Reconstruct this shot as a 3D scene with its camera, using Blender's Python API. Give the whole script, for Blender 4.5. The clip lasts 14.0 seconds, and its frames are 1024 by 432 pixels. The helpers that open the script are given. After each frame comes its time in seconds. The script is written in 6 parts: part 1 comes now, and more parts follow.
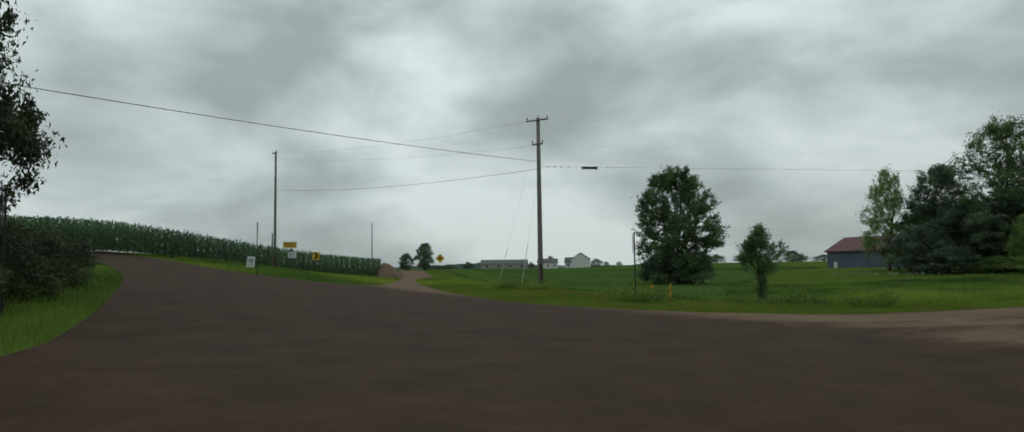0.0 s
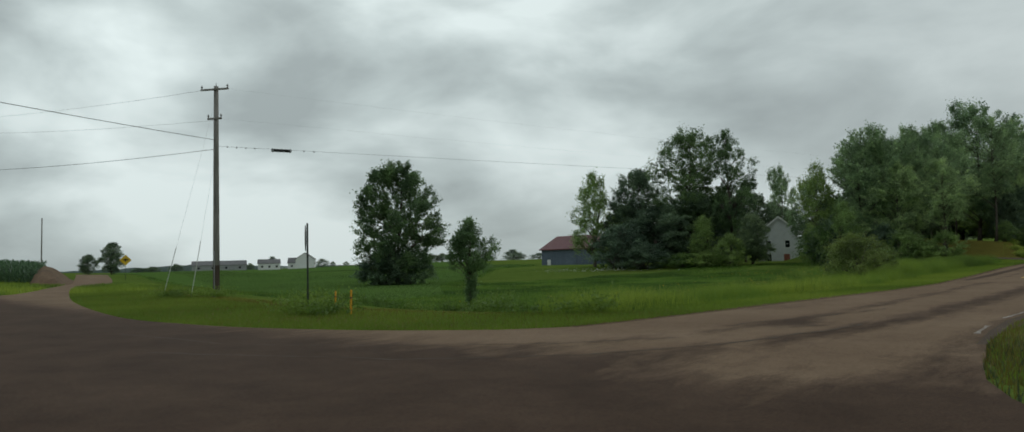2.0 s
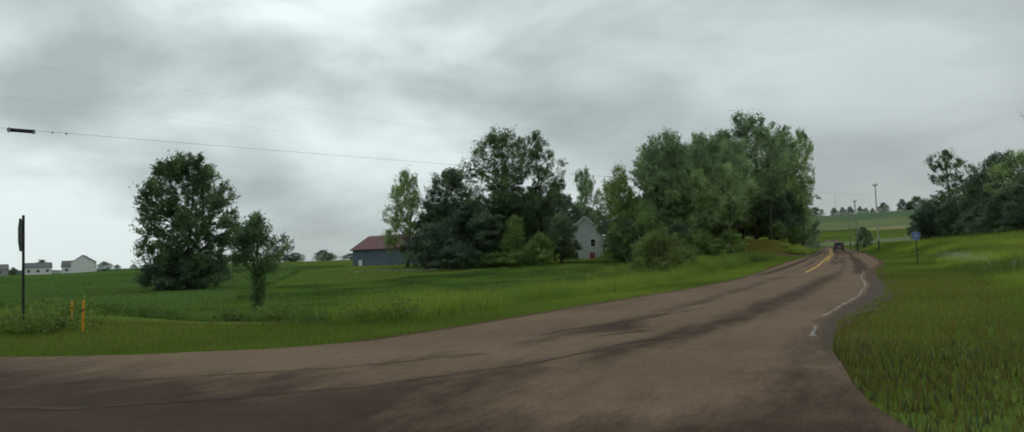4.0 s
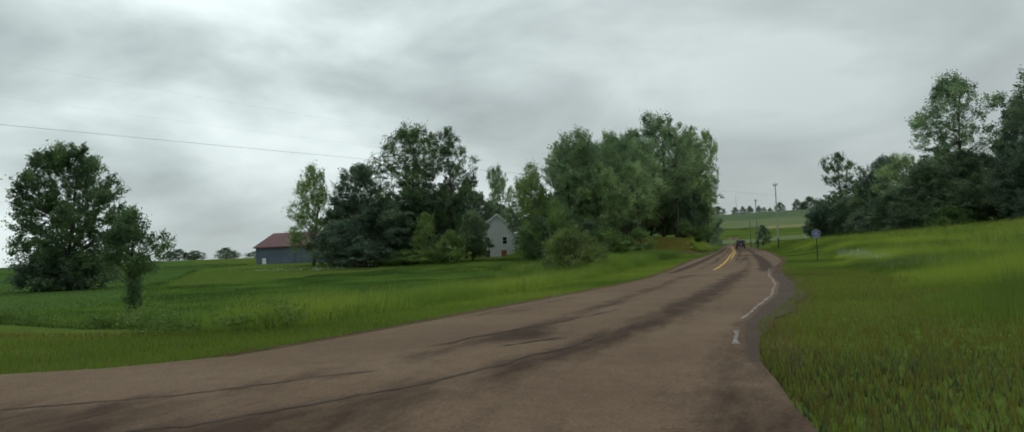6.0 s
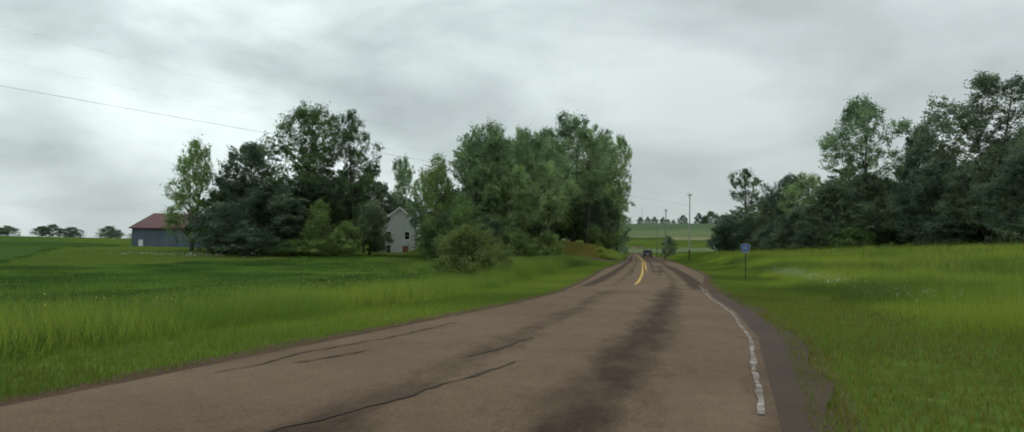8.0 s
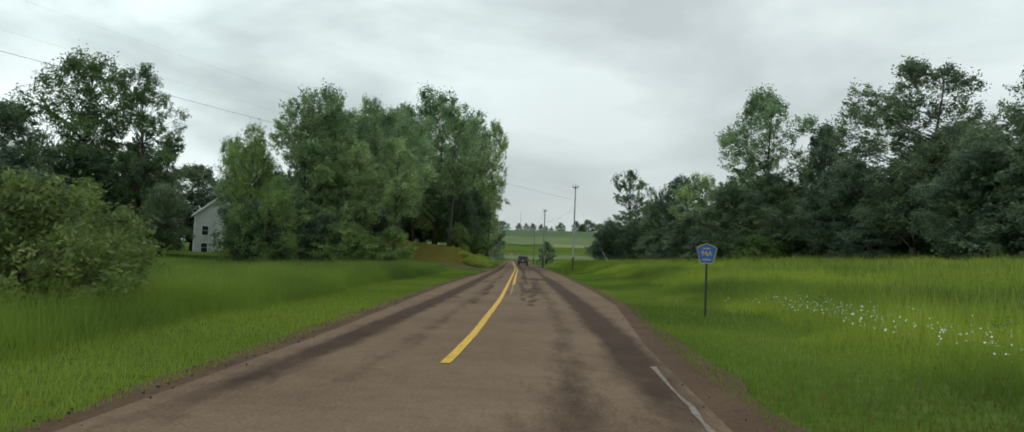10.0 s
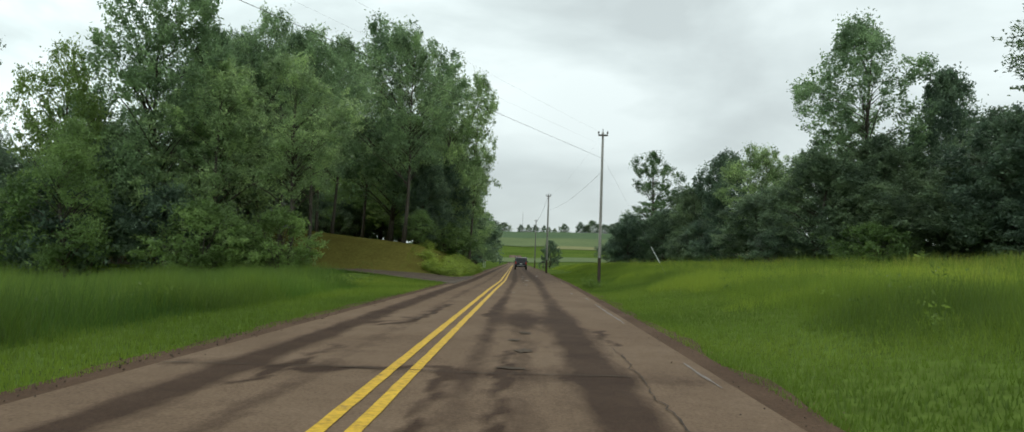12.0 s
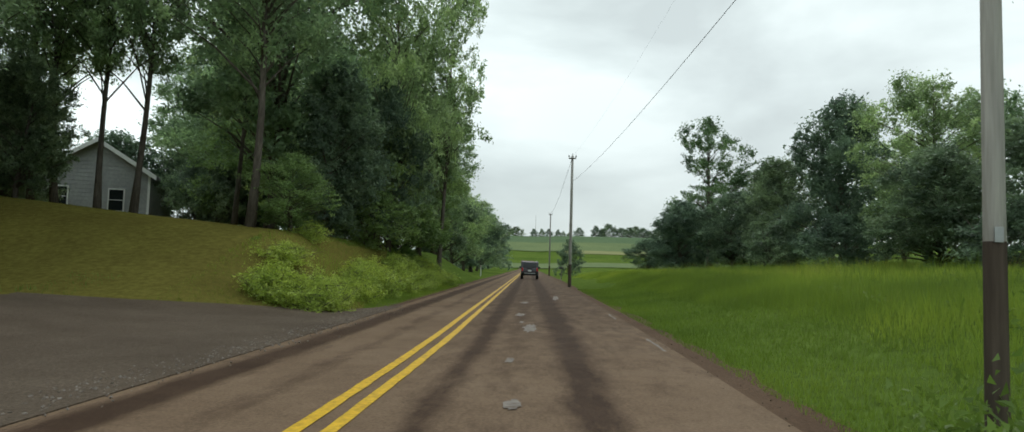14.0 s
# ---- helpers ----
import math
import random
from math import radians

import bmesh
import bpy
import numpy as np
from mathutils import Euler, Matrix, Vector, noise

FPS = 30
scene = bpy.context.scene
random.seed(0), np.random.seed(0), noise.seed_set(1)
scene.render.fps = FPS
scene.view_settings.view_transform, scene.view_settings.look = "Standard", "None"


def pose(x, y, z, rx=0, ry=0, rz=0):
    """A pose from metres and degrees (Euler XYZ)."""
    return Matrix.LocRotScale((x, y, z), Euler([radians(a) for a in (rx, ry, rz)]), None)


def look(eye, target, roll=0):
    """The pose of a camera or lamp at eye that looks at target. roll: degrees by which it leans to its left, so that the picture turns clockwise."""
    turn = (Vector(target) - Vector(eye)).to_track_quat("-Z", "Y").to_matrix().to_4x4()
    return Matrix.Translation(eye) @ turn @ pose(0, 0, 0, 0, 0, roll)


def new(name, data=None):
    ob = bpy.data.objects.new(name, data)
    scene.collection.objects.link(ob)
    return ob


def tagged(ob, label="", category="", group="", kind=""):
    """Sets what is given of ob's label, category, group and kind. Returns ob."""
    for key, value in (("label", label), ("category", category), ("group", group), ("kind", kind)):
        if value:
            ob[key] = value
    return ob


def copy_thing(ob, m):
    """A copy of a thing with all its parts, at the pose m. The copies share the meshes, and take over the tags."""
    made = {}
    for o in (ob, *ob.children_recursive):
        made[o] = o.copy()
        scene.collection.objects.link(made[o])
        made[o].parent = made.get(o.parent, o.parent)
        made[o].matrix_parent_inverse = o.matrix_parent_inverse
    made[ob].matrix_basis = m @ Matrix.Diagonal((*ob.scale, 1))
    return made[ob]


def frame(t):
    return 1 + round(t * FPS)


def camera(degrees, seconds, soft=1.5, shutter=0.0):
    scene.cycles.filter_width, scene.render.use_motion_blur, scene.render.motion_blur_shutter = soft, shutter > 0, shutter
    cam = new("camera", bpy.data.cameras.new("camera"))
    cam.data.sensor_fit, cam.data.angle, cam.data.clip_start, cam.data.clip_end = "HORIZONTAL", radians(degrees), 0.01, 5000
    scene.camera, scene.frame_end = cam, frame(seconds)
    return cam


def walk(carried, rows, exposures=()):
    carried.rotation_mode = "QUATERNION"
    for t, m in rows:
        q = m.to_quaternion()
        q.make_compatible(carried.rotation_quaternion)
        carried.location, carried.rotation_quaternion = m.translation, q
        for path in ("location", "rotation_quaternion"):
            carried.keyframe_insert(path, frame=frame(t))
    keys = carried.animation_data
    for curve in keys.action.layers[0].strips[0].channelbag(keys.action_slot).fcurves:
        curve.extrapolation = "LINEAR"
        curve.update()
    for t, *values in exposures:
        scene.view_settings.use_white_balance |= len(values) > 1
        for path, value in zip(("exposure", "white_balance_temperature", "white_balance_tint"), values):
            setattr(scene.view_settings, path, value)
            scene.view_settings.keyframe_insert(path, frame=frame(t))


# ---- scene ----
cam = camera(70.0, 14.0, soft=1.4)
PATH = [
    (0, 7.15, -96.07, 1.22, 94.13, 0.78, 60.55),
    (0.5, 6.02, -94.93, 1.22, 93.99, 0.66, 55.46),
    (1, 5.03, -93.48, 1.23, 93.94, 1.33, 50.07),
    (1.5, 4.31, -92.20, 1.23, 93.92, 1.48, 45.07),
    (2, 3.70, -91.33, 1.23, 93.67, 1.54, 39.64),
    (2.5, 3.44, -90.63, 1.23, 93.47, 1.95, 35.45),
    (3, 3.28, -90.22, 1.21, 93.28, 2.14, 31.66),
    (3.5, 2.91, -89.73, 1.20, 93.27, 2.28, 28.45),
    (4, 2.61, -89.12, 1.20, 93.21, 2.10, 25.19),
    (6.5, 2.19, -87.26, 1.23, 92.90, 2.39, 17.85),
    (7, 1.94, -86.24, 1.24, 93.48, 2.54, 17.36),
    (7.5, 1.48, -84.47, 1.25, 93.59, 1.64, 15.13),
    (8, 1.21, -81.66, 1.26, 92.61, -1.11, 11.13),
    (8.5, 1.06, -78.16, 1.28, 92.27, -2.62, 4.80),
    (8.7, 0.91, -76.38, 1.26, 92.50, -2.32, 2.33),
    (10.8, 1.64, -50.65, 1.23, 93.42, -2.47, 1.59),
    (11, 1.63, -47.87, 1.23, 93.33, -2.57, 1.64),
    (11.5, 1.76, -40.07, 1.23, 93.41, -1.97, 1.75),
    (12, 1.76, -32.12, 1.24, 93.51, -2.03, 1.93),
    (12.5, 1.59, -24.24, 1.28, 93.52, -2.94, 1.95),
    (13, 1.58, -16.23, 1.23, 93.67, -2.64, 2.53),
    (13.5, 1.64, -8.08, 1.26, 94.05, -2.33, 2.77),
    (14, 1.56, 0.36, 1.26, 93.93, -1.64, 3.00),
]
walk(cam, [(t, pose(x, y, z, a, b, c)) for t, x, y, z, a, b, c in PATH],
     exposures=[(0.0, -0.62), (1.5, -0.52), (3.0, -0.4), (4.2, -0.28), (6.5, -0.18), (8.5, 0.02), (11.0, 0.2), (14.0, 0.4)])

# ---- sky and light ----
world = bpy.data.worlds.new("overcast_sky")
scene.world = world
world.use_nodes = True
wn, wl = world.node_tree.nodes, world.node_tree.links
wn.clear()
w_out = wn.new("ShaderNodeOutputWorld")
w_sky = wn.new("ShaderNodeTexSky")
w_sky.sky_type = "NISHITA"
w_sky.sun_disc = False
w_sky.sun_elevation = radians(48)
w_sky.sun_rotation = radians(20)
w_bg = wn.new("ShaderNodeBackground")
w_bg.inputs["Strength"].default_value = 0.06
wl.new(w_sky.outputs["Color"], w_bg.inputs["Color"])
w_cloud = wn.new("ShaderNodeBackground")
w_add = wn.new("ShaderNodeMixShader")
w_add.inputs["Fac"].default_value = 0.93
w_tc = wn.new("ShaderNodeTexCoord")
w_map = wn.new("ShaderNodeMapping")
w_map.inputs["Scale"].default_value = (1.0, 1.0, 2.3)
wl.new(w_tc.outputs["Generated"], w_map.inputs["Vector"])
w_n1 = wn.new("ShaderNodeTexNoise")
w_n1.inputs["Scale"].default_value = 3.1
w_n1.inputs["Detail"].default_value = 6.0
w_n1.inputs["Roughness"].default_value = 0.48
w_n1.inputs["Distortion"].default_value = 0.25
wl.new(w_map.outputs["Vector"], w_n1.inputs["Vector"])
w_ramp = wn.new("ShaderNodeValToRGB")
w_ramp.color_ramp.elements[0].position = 0.36
w_ramp.color_ramp.elements[0].color = (0.385, 0.445, 0.445, 1)
w_ramp.color_ramp.elements[1].position = 0.62
w_ramp.color_ramp.elements[1].color = (0.83, 0.935, 0.925, 1)
mid = w_ramp.color_ramp.elements.new(0.48)
mid.color = (0.56, 0.645, 0.64, 1)
wl.new(w_n1.outputs["Fac"], w_ramp.inputs["Fac"])
# the cloud is thinner, and brighter, towards the west
w_dot = wn.new("ShaderNodeVectorMath")
w_dot.operation = "DOT_PRODUCT"
w_dot.inputs[1].default_value = (-0.95, 0.1, 0.15)
wl.new(w_tc.outputs["Generated"], w_dot.inputs[0])
w_rng = wn.new("ShaderNodeMapRange")
w_rng.inputs["From Min"].default_value = 0.1
w_rng.inputs["From Max"].default_value = 1.0
w_rng.inputs["To Min"].default_value = 1.0
w_rng.inputs["To Max"].default_value = 1.42
wl.new(w_dot.outputs["Value"], w_rng.inputs["Value"])
# and smoother towards the north
w_dot2 = wn.new("ShaderNodeVectorMath")
w_dot2.operation = "DOT_PRODUCT"
w_dot2.inputs[1].default_value = (0.25, 0.95, 0.0)
wl.new(w_tc.outputs["Generated"], w_dot2.inputs[0])
w_rng2 = wn.new("ShaderNodeMapRange")
w_rng2.inputs["From Min"].default_value = 0.72
w_rng2.inputs["From Max"].default_value = 1.0
w_rng2.inputs["To Max"].default_value = 0.6
wl.new(w_dot2.outputs["Value"], w_rng2.inputs["Value"])
w_even = wn.new("ShaderNodeMix")
w_even.data_type = "RGBA"
w_even.inputs[7].default_value = (0.625, 0.695, 0.695, 1)
wl.new(w_rng2.outputs["Result"], w_even.inputs[0])
wl.new(w_ramp.outputs["Color"], w_even.inputs[6])
w_mul = wn.new("ShaderNodeVectorMath")
w_mul.operation = "SCALE"
wl.new(w_even.outputs[2], w_mul.inputs[0])
# low cloud is a little darker near the horizon
w_sep = wn.new("ShaderNodeSeparateXYZ")
wl.new(w_tc.outputs["Generated"], w_sep.inputs[0])
w_rng3 = wn.new("ShaderNodeMapRange")
w_rng3.inputs["From Max"].default_value = 0.28
w_rng3.inputs["To Min"].default_value = 0.84
w_rng3.inputs["To Max"].default_value = 1.05
wl.new(w_sep.outputs["Z"], w_rng3.inputs["Value"])
w_prod = wn.new("ShaderNodeMath")
w_prod.operation = "MULTIPLY"
wl.new(w_rng.outputs["Result"], w_prod.inputs[0])
wl.new(w_rng3.outputs["Result"], w_prod.inputs[1])
wl.new(w_prod.outputs[0], w_mul.inputs["Scale"])
wl.new(w_mul.outputs["Vector"], w_cloud.inputs["Color"])
w_cloud.inputs["Strength"].default_value = 1.0
wl.new(w_bg.outputs["Background"], w_add.inputs[1])
wl.new(w_cloud.outputs["Background"], w_add.inputs[2])
wl.new(w_add.outputs["Shader"], w_out.inputs["Surface"])

sun = new("sun", bpy.data.lights.new("sun", "SUN"))
sun.data.energy = 0.6
sun.data.angle = radians(30)
sun.data.color = (1.0, 0.97, 0.92)
sun.matrix_world = look((0, 0, 60), (-14, -40, 0))

# ---- materials ----
def nodes_of(name):
    m = bpy.data.materials.new(name)
    m.use_nodes = True
    nt = m.node_tree
    return m, nt.nodes, nt.links, nt.nodes["Principled BSDF"]


def noise_node(n, l, coord, scale, detail=4.0, rough=0.55, stretch=None):
    k = n.new("ShaderNodeTexNoise")
    k.inputs["Scale"].default_value = scale
    k.inputs["Detail"].default_value = detail
    k.inputs["Roughness"].default_value = rough
    if stretch:
        mp = n.new("ShaderNodeMapping")
        mp.inputs["Scale"].default_value = stretch
        l.new(coord, mp.inputs["Vector"])
        l.new(mp.outputs["Vector"], k.inputs["Vector"])
    else:
        l.new(coord, k.inputs["Vector"])
    return k.outputs["Fac"]


def ramp_node(n, l, fac, stops):
    r = n.new("ShaderNodeValToRGB")
    e = r.color_ramp.elements
    e[0].position, e[0].color = stops[0][0], (*stops[0][1], 1)
    e[1].position, e[1].color = stops[-1][0], (*stops[-1][1], 1)
    for p, c in stops[1:-1]:
        q = e.new(p)
        q.color = (*c, 1)
    l.new(fac, r.inputs["Fac"])
    return r.outputs["Color"]


def mix_node(n, l, fac, a, b, kind="MIX"):
    m = n.new("ShaderNodeMix")
    m.data_type, m.blend_type = "RGBA", kind
    if isinstance(fac, float):
        m.inputs[0].default_value = fac
    else:
        l.new(fac, m.inputs[0])
    for s, v in ((6, a), (7, b)):
        if isinstance(v, tuple):
            m.inputs[s].default_value = (*v, 1)
        else:
            l.new(v, m.inputs[s])
    return m.outputs[2]


def surface(name, big, small, rough=0.85, metal=0.0, bump=0.0, bump_scale=40.0, spec=0.3, stretch=None):
    """big, small: (noise scale, list of colour stops); the small one tints the big one."""
    m, n, l, b = nodes_of(name)
    tc = n.new("ShaderNodeTexCoord").outputs["Object"]
    c = ramp_node(n, l, noise_node(n, l, tc, big[0], 5.0, 0.6, stretch), big[1])
    if small:
        d = ramp_node(n, l, noise_node(n, l, tc, small[0], 3.0, 0.6, stretch), small[1])
        c = mix_node(n, l, 1.0, c, d, "MULTIPLY")
    l.new(c, b.inputs["Base Color"])
    b.inputs["Roughness"].default_value = rough
    b.inputs["Metallic"].default_value = metal
    b.inputs["Specular IOR Level"].default_value = spec
    if bump:
        k = n.new("ShaderNodeBump")
        k.inputs["Strength"].default_value = bump
        k.inputs["Distance"].default_value = 0.02
        l.new(noise_node(n, l, tc, bump_scale, 4.0, 0.6, stretch), k.inputs["Height"])
        l.new(k.outputs["Normal"], b.inputs["Normal"])
    return m


def leafy(name, dark, mid, light, patch=0.35, spread=0.3):
    """Leaves: colour varies from clump to clump and from leaf to leaf; some light passes through."""
    m, n, l, b = nodes_of(name)
    tc = n.new("ShaderNodeTexCoord").outputs["Object"]
    big = noise_node(n, l, tc, patch, 2.0)
    geo = n.new("ShaderNodeNewGeometry")
    c1 = ramp_node(n, l, big, [(0.36, dark), (0.5, mid), (0.65, light)])
    c2 = ramp_node(n, l, geo.outputs["Random Per Island"], [(0.0, G(1 - spread * 1.2)), (1.0, G(1 + spread * 0.75))])
    c = mix_node(n, l, 1.0, c1, c2, "MULTIPLY")
    # one tree is a little yellower, another a little bluer or darker
    each = ramp_node(n, l, n.new("ShaderNodeObjectInfo").outputs["Random"], [(0.0, (0.82, 0.86, 0.9)), (0.5, (1.0, 1.0, 0.98)), (1.0, (1.18, 1.12, 0.98))])
    c = mix_node(n, l, 1.0, c, each, "MULTIPLY")
    l.new(c, b.inputs["Base Color"])
    b.inputs["Roughness"].default_value = 0.5
    b.inputs["Specular IOR Level"].default_value = 0.4
    tr = n.new("ShaderNodeBsdfTranslucent")
    l.new(c, tr.inputs["Color"])
    mx = n.new("ShaderNodeMixShader")
    mx.inputs["Fac"].default_value = 0.46
    out = n["Material Output"]
    l.new(b.outputs["BSDF"], mx.inputs[1])
    l.new(tr.outputs["BSDF"], mx.inputs[2])
    l.new(mx.outputs["Shader"], out.inputs["Surface"])
    return m


G = lambda k: (k, k, k)
M_GROUND = surface("meadow_soil", (0.045, [(0.3, (0.072, 0.112, 0.024)), (0.5, (0.095, 0.142, 0.03)), (0.7, (0.122, 0.165, 0.036))]),
                   (3.0, [(0.3, G(0.7)), (0.7, G(1.2))]), rough=0.95, bump=0.6, bump_scale=9.0, spec=0.0)


def asphalt():
    """Worn asphalt; the mesh's "damp" value says where it is stained dark and damp."""
    m, n, l, b = nodes_of("worn_asphalt")
    tc = n.new("ShaderNodeTexCoord").outputs["Object"]
    dry = ramp_node(n, l, noise_node(n, l, tc, 0.35, 6.0, 0.62), [(0.3, (0.149, 0.1, 0.067)), (0.5, (0.182, 0.124, 0.083)), (0.72, (0.216, 0.151, 0.104))])
    wet = ramp_node(n, l, noise_node(n, l, tc, 0.8, 5.0, 0.6), [(0.3, (0.05, 0.03, 0.02)), (0.7, (0.08, 0.05, 0.034))])
    at = n.new("ShaderNodeAttribute")
    at.attribute_name = "damp"
    fine = noise_node(n, l, tc, 2.6, 7.0, 0.72, (1.0, 0.3, 1.0))
    add = n.new("ShaderNodeMath")
    add.operation = "MULTIPLY_ADD"
    l.new(fine, add.inputs[0])
    add.inputs[1].default_value = 0.95
    l.new(at.outputs["Fac"], add.inputs[2])
    rngn = n.new("ShaderNodeMapRange")
    rngn.inputs["From Min"].default_value = 0.58
    rngn.inputs["From Max"].default_value = 0.95
    l.new(add.outputs[0], rngn.inputs["Value"])
    c = mix_node(n, l, rngn.outputs["Result"], dry, wet)
    grit = ramp_node(n, l, noise_node(n, l, tc, 30.0, 3.0, 0.7), [(0.3, G(0.72)), (0.7, G(1.22))])
    c = mix_node(n, l, 1.0, c, grit, "MULTIPLY")
    worn = ramp_node(n, l, noise_node(n, l, tc, 4.5, 5.0, 0.65), [(0.32, G(0.9)), (0.5, G(1.0)), (0.68, G(1.08))])
    c = mix_node(n, l, 1.0, c, worn, "MULTIPLY")
    l.new(c, b.inputs["Base Color"])
    ro = n.new("ShaderNodeMapRange")
    ro.inputs["To Min"].default_value = 0.85
    ro.inputs["To Max"].default_value = 0.78
    l.new(rngn.outputs["Result"], ro.inputs["Value"])
    l.new(ro.outputs["Result"], b.inputs["Roughness"])
    b.inputs["Specular IOR Level"].default_value = 0.06
    k = n.new("ShaderNodeBump")
    k.inputs["Strength"].default_value = 0.4
    k.inputs["Distance"].default_value = 0.02
    l.new(noise_node(n, l, tc, 70.0, 4.0, 0.6), k.inputs["Height"])
    l.new(k.outputs["Normal"], b.inputs["Normal"])
    return m


M_ASPHALT = asphalt()
M_DAMP = surface("damp_asphalt", (0.5, [(0.3, (0.05, 0.031, 0.019)), (0.7, (0.082, 0.052, 0.033))]),
                 (20.0, [(0.3, G(0.8)), (0.7, G(1.15))]), rough=0.8, bump=0.25, bump_scale=60.0, spec=0.2)
# pale stone and worn paint; also painted wet sheen on the road spots
M_SCUFF_SHEEN = surface("pale_aggregate_and_wet_sheen", (9.0, [(0.35, (0.13, 0.1, 0.08)), (0.6, (0.225, 0.195, 0.17))]), None, rough=0.7, spec=0.2)
M_TAR = surface("tar_crack", (2.0, [(0.3, (0.042, 0.029, 0.02)), (0.7, (0.078, 0.054, 0.037))]), None, rough=0.8, spec=0.2)
M_DIRT = surface("dirt_shoulder", (0.6, [(0.3, (0.08, 0.046, 0.028)), (0.7, (0.13, 0.08, 0.05))]),
                 (18.0, [(0.3, G(0.7)), (0.7, G(1.2))]), rough=0.95, bump=0.7, bump_scale=45.0, spec=0.15)
M_GRAVEL = surface("gravel", (0.5, [(0.3, (0.08, 0.058, 0.041)), (0.7, (0.128, 0.096, 0.07))]),
                   (30.0, [(0.3, G(0.6)), (0.7, G(1.3))]), rough=0.95, bump=0.9, bump_scale=50.0, spec=0.2)
M_BARK = surface("bark", (2.2, [(0.3, (0.075, 0.063, 0.052)), (0.7, (0.16, 0.138, 0.118))]), (14.0, [(0.3, G(0.6)), (0.7, G(1.3))]),
                 rough=0.95, bump=0.9, bump_scale=14.0, stretch=(1, 1, 0.2), spec=0.1)
M_POLE = surface("weathered_pole_wood", (1.5, [(0.3, (0.19, 0.18, 0.165)), (0.7, (0.3, 0.285, 0.265))]), (18.0, [(0.3, G(0.65)), (0.7, G(1.2))]),
                 rough=0.9, bump=0.6, bump_scale=22.0, stretch=(1, 1, 0.06), spec=0.15)
L_MAPLE = leafy("maple_leaves", (0.075, 0.132, 0.070), (0.120, 0.200, 0.094), (0.175, 0.280, 0.118))
L_YOUNG = leafy("young_tree_leaves", (0.105, 0.180, 0.075), (0.170, 0.275, 0.105), (0.240, 0.365, 0.135))
L_WOOD = leafy("woodland_leaves", (0.145, 0.220, 0.110), (0.270, 0.390, 0.190), (0.420, 0.570, 0.270), patch=0.5, spread=0.26)
L_DARK = leafy("dark_leaves", (0.095, 0.144, 0.095), (0.158, 0.232, 0.142), (0.235, 0.328, 0.185), patch=0.45, spread=0.24)
L_FERN = leafy("fern_leaves", (0.310, 0.415, 0.070), (0.405, 0.515, 0.095), (0.480, 0.575, 0.130))
L_LIGHT = leafy("light_leaves", (0.165, 0.255, 0.085), (0.23, 0.345, 0.115), (0.31, 0.44, 0.145))
GRASS = leafy("verge_grass", (0.124, 0.196, 0.028), (0.176, 0.262, 0.035), (0.235, 0.316, 0.046), patch=0.12, spread=0.14)
TALL = leafy("tall_meadow_grass", (0.105, 0.168, 0.028), (0.215, 0.312, 0.042), (0.335, 0.420, 0.058), patch=0.09, spread=0.14)
L_SCRUB = leafy("scrub_leaves", (0.05, 0.07, 0.038), (0.082, 0.108, 0.05), (0.12, 0.15, 0.066), patch=0.6, spread=0.3)
L_BUSH = leafy("bush_leaves", (0.16, 0.215, 0.06), (0.23, 0.3, 0.08), (0.31, 0.38, 0.105), patch=0.8, spread=0.26)
L_SHRUB = leafy("shrub_leaves", (0.1, 0.172, 0.05), (0.165, 0.265, 0.075), (0.25, 0.37, 0.11), patch=0.5, spread=0.26)
CROPLEAF = leafy("crop_leaves", (0.06, 0.115, 0.032), (0.085, 0.15, 0.04), (0.11, 0.19, 0.05), patch=0.05, spread=0.2)
MEADOW_W = leafy("green_meadow_grass", (0.068, 0.138, 0.026), (0.118, 0.222, 0.036), (0.190, 0.312, 0.050), patch=0.12, spread=0.16)
LAWN = leafy("olive_lawn_grass", (0.135, 0.125, 0.028), (0.17, 0.165, 0.034), (0.2, 0.205, 0.042), patch=0.2, spread=0.14)
STRAW = leafy("dry_straw_grass", (0.24, 0.19, 0.085), (0.3, 0.24, 0.11), (0.36, 0.29, 0.14), patch=0.4)
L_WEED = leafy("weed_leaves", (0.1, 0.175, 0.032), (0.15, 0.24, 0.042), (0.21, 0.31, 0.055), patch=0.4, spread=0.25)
SEED = leafy("seeding_grass", (0.23, 0.29, 0.05), (0.3, 0.355, 0.065), (0.37, 0.4, 0.085), patch=0.3, spread=0.2)
CORN = leafy("maize_leaves", (0.070, 0.135, 0.072), (0.097, 0.180, 0.090), (0.132, 0.230, 0.112), patch=0.06)
M_LAWN = surface("lawn_soil", (0.25, [(0.3, (0.11, 0.095, 0.026)), (0.7, (0.16, 0.145, 0.036))]), (6.0, [(0.3, G(0.75)), (0.7, G(1.2))]), rough=0.95, bump=0.5, bump_scale=12.0, spec=0.0)
M_YELLOW = surface("worn_yellow_paint", (3.5, [(0.28, (0.24, 0.16, 0.06)), (0.38, (0.58, 0.34, 0.015)), (0.7, (0.68, 0.42, 0.018))]), (14.0, [(0.3, G(0.7)), (0.6, G(1.1))]), rough=0.6)
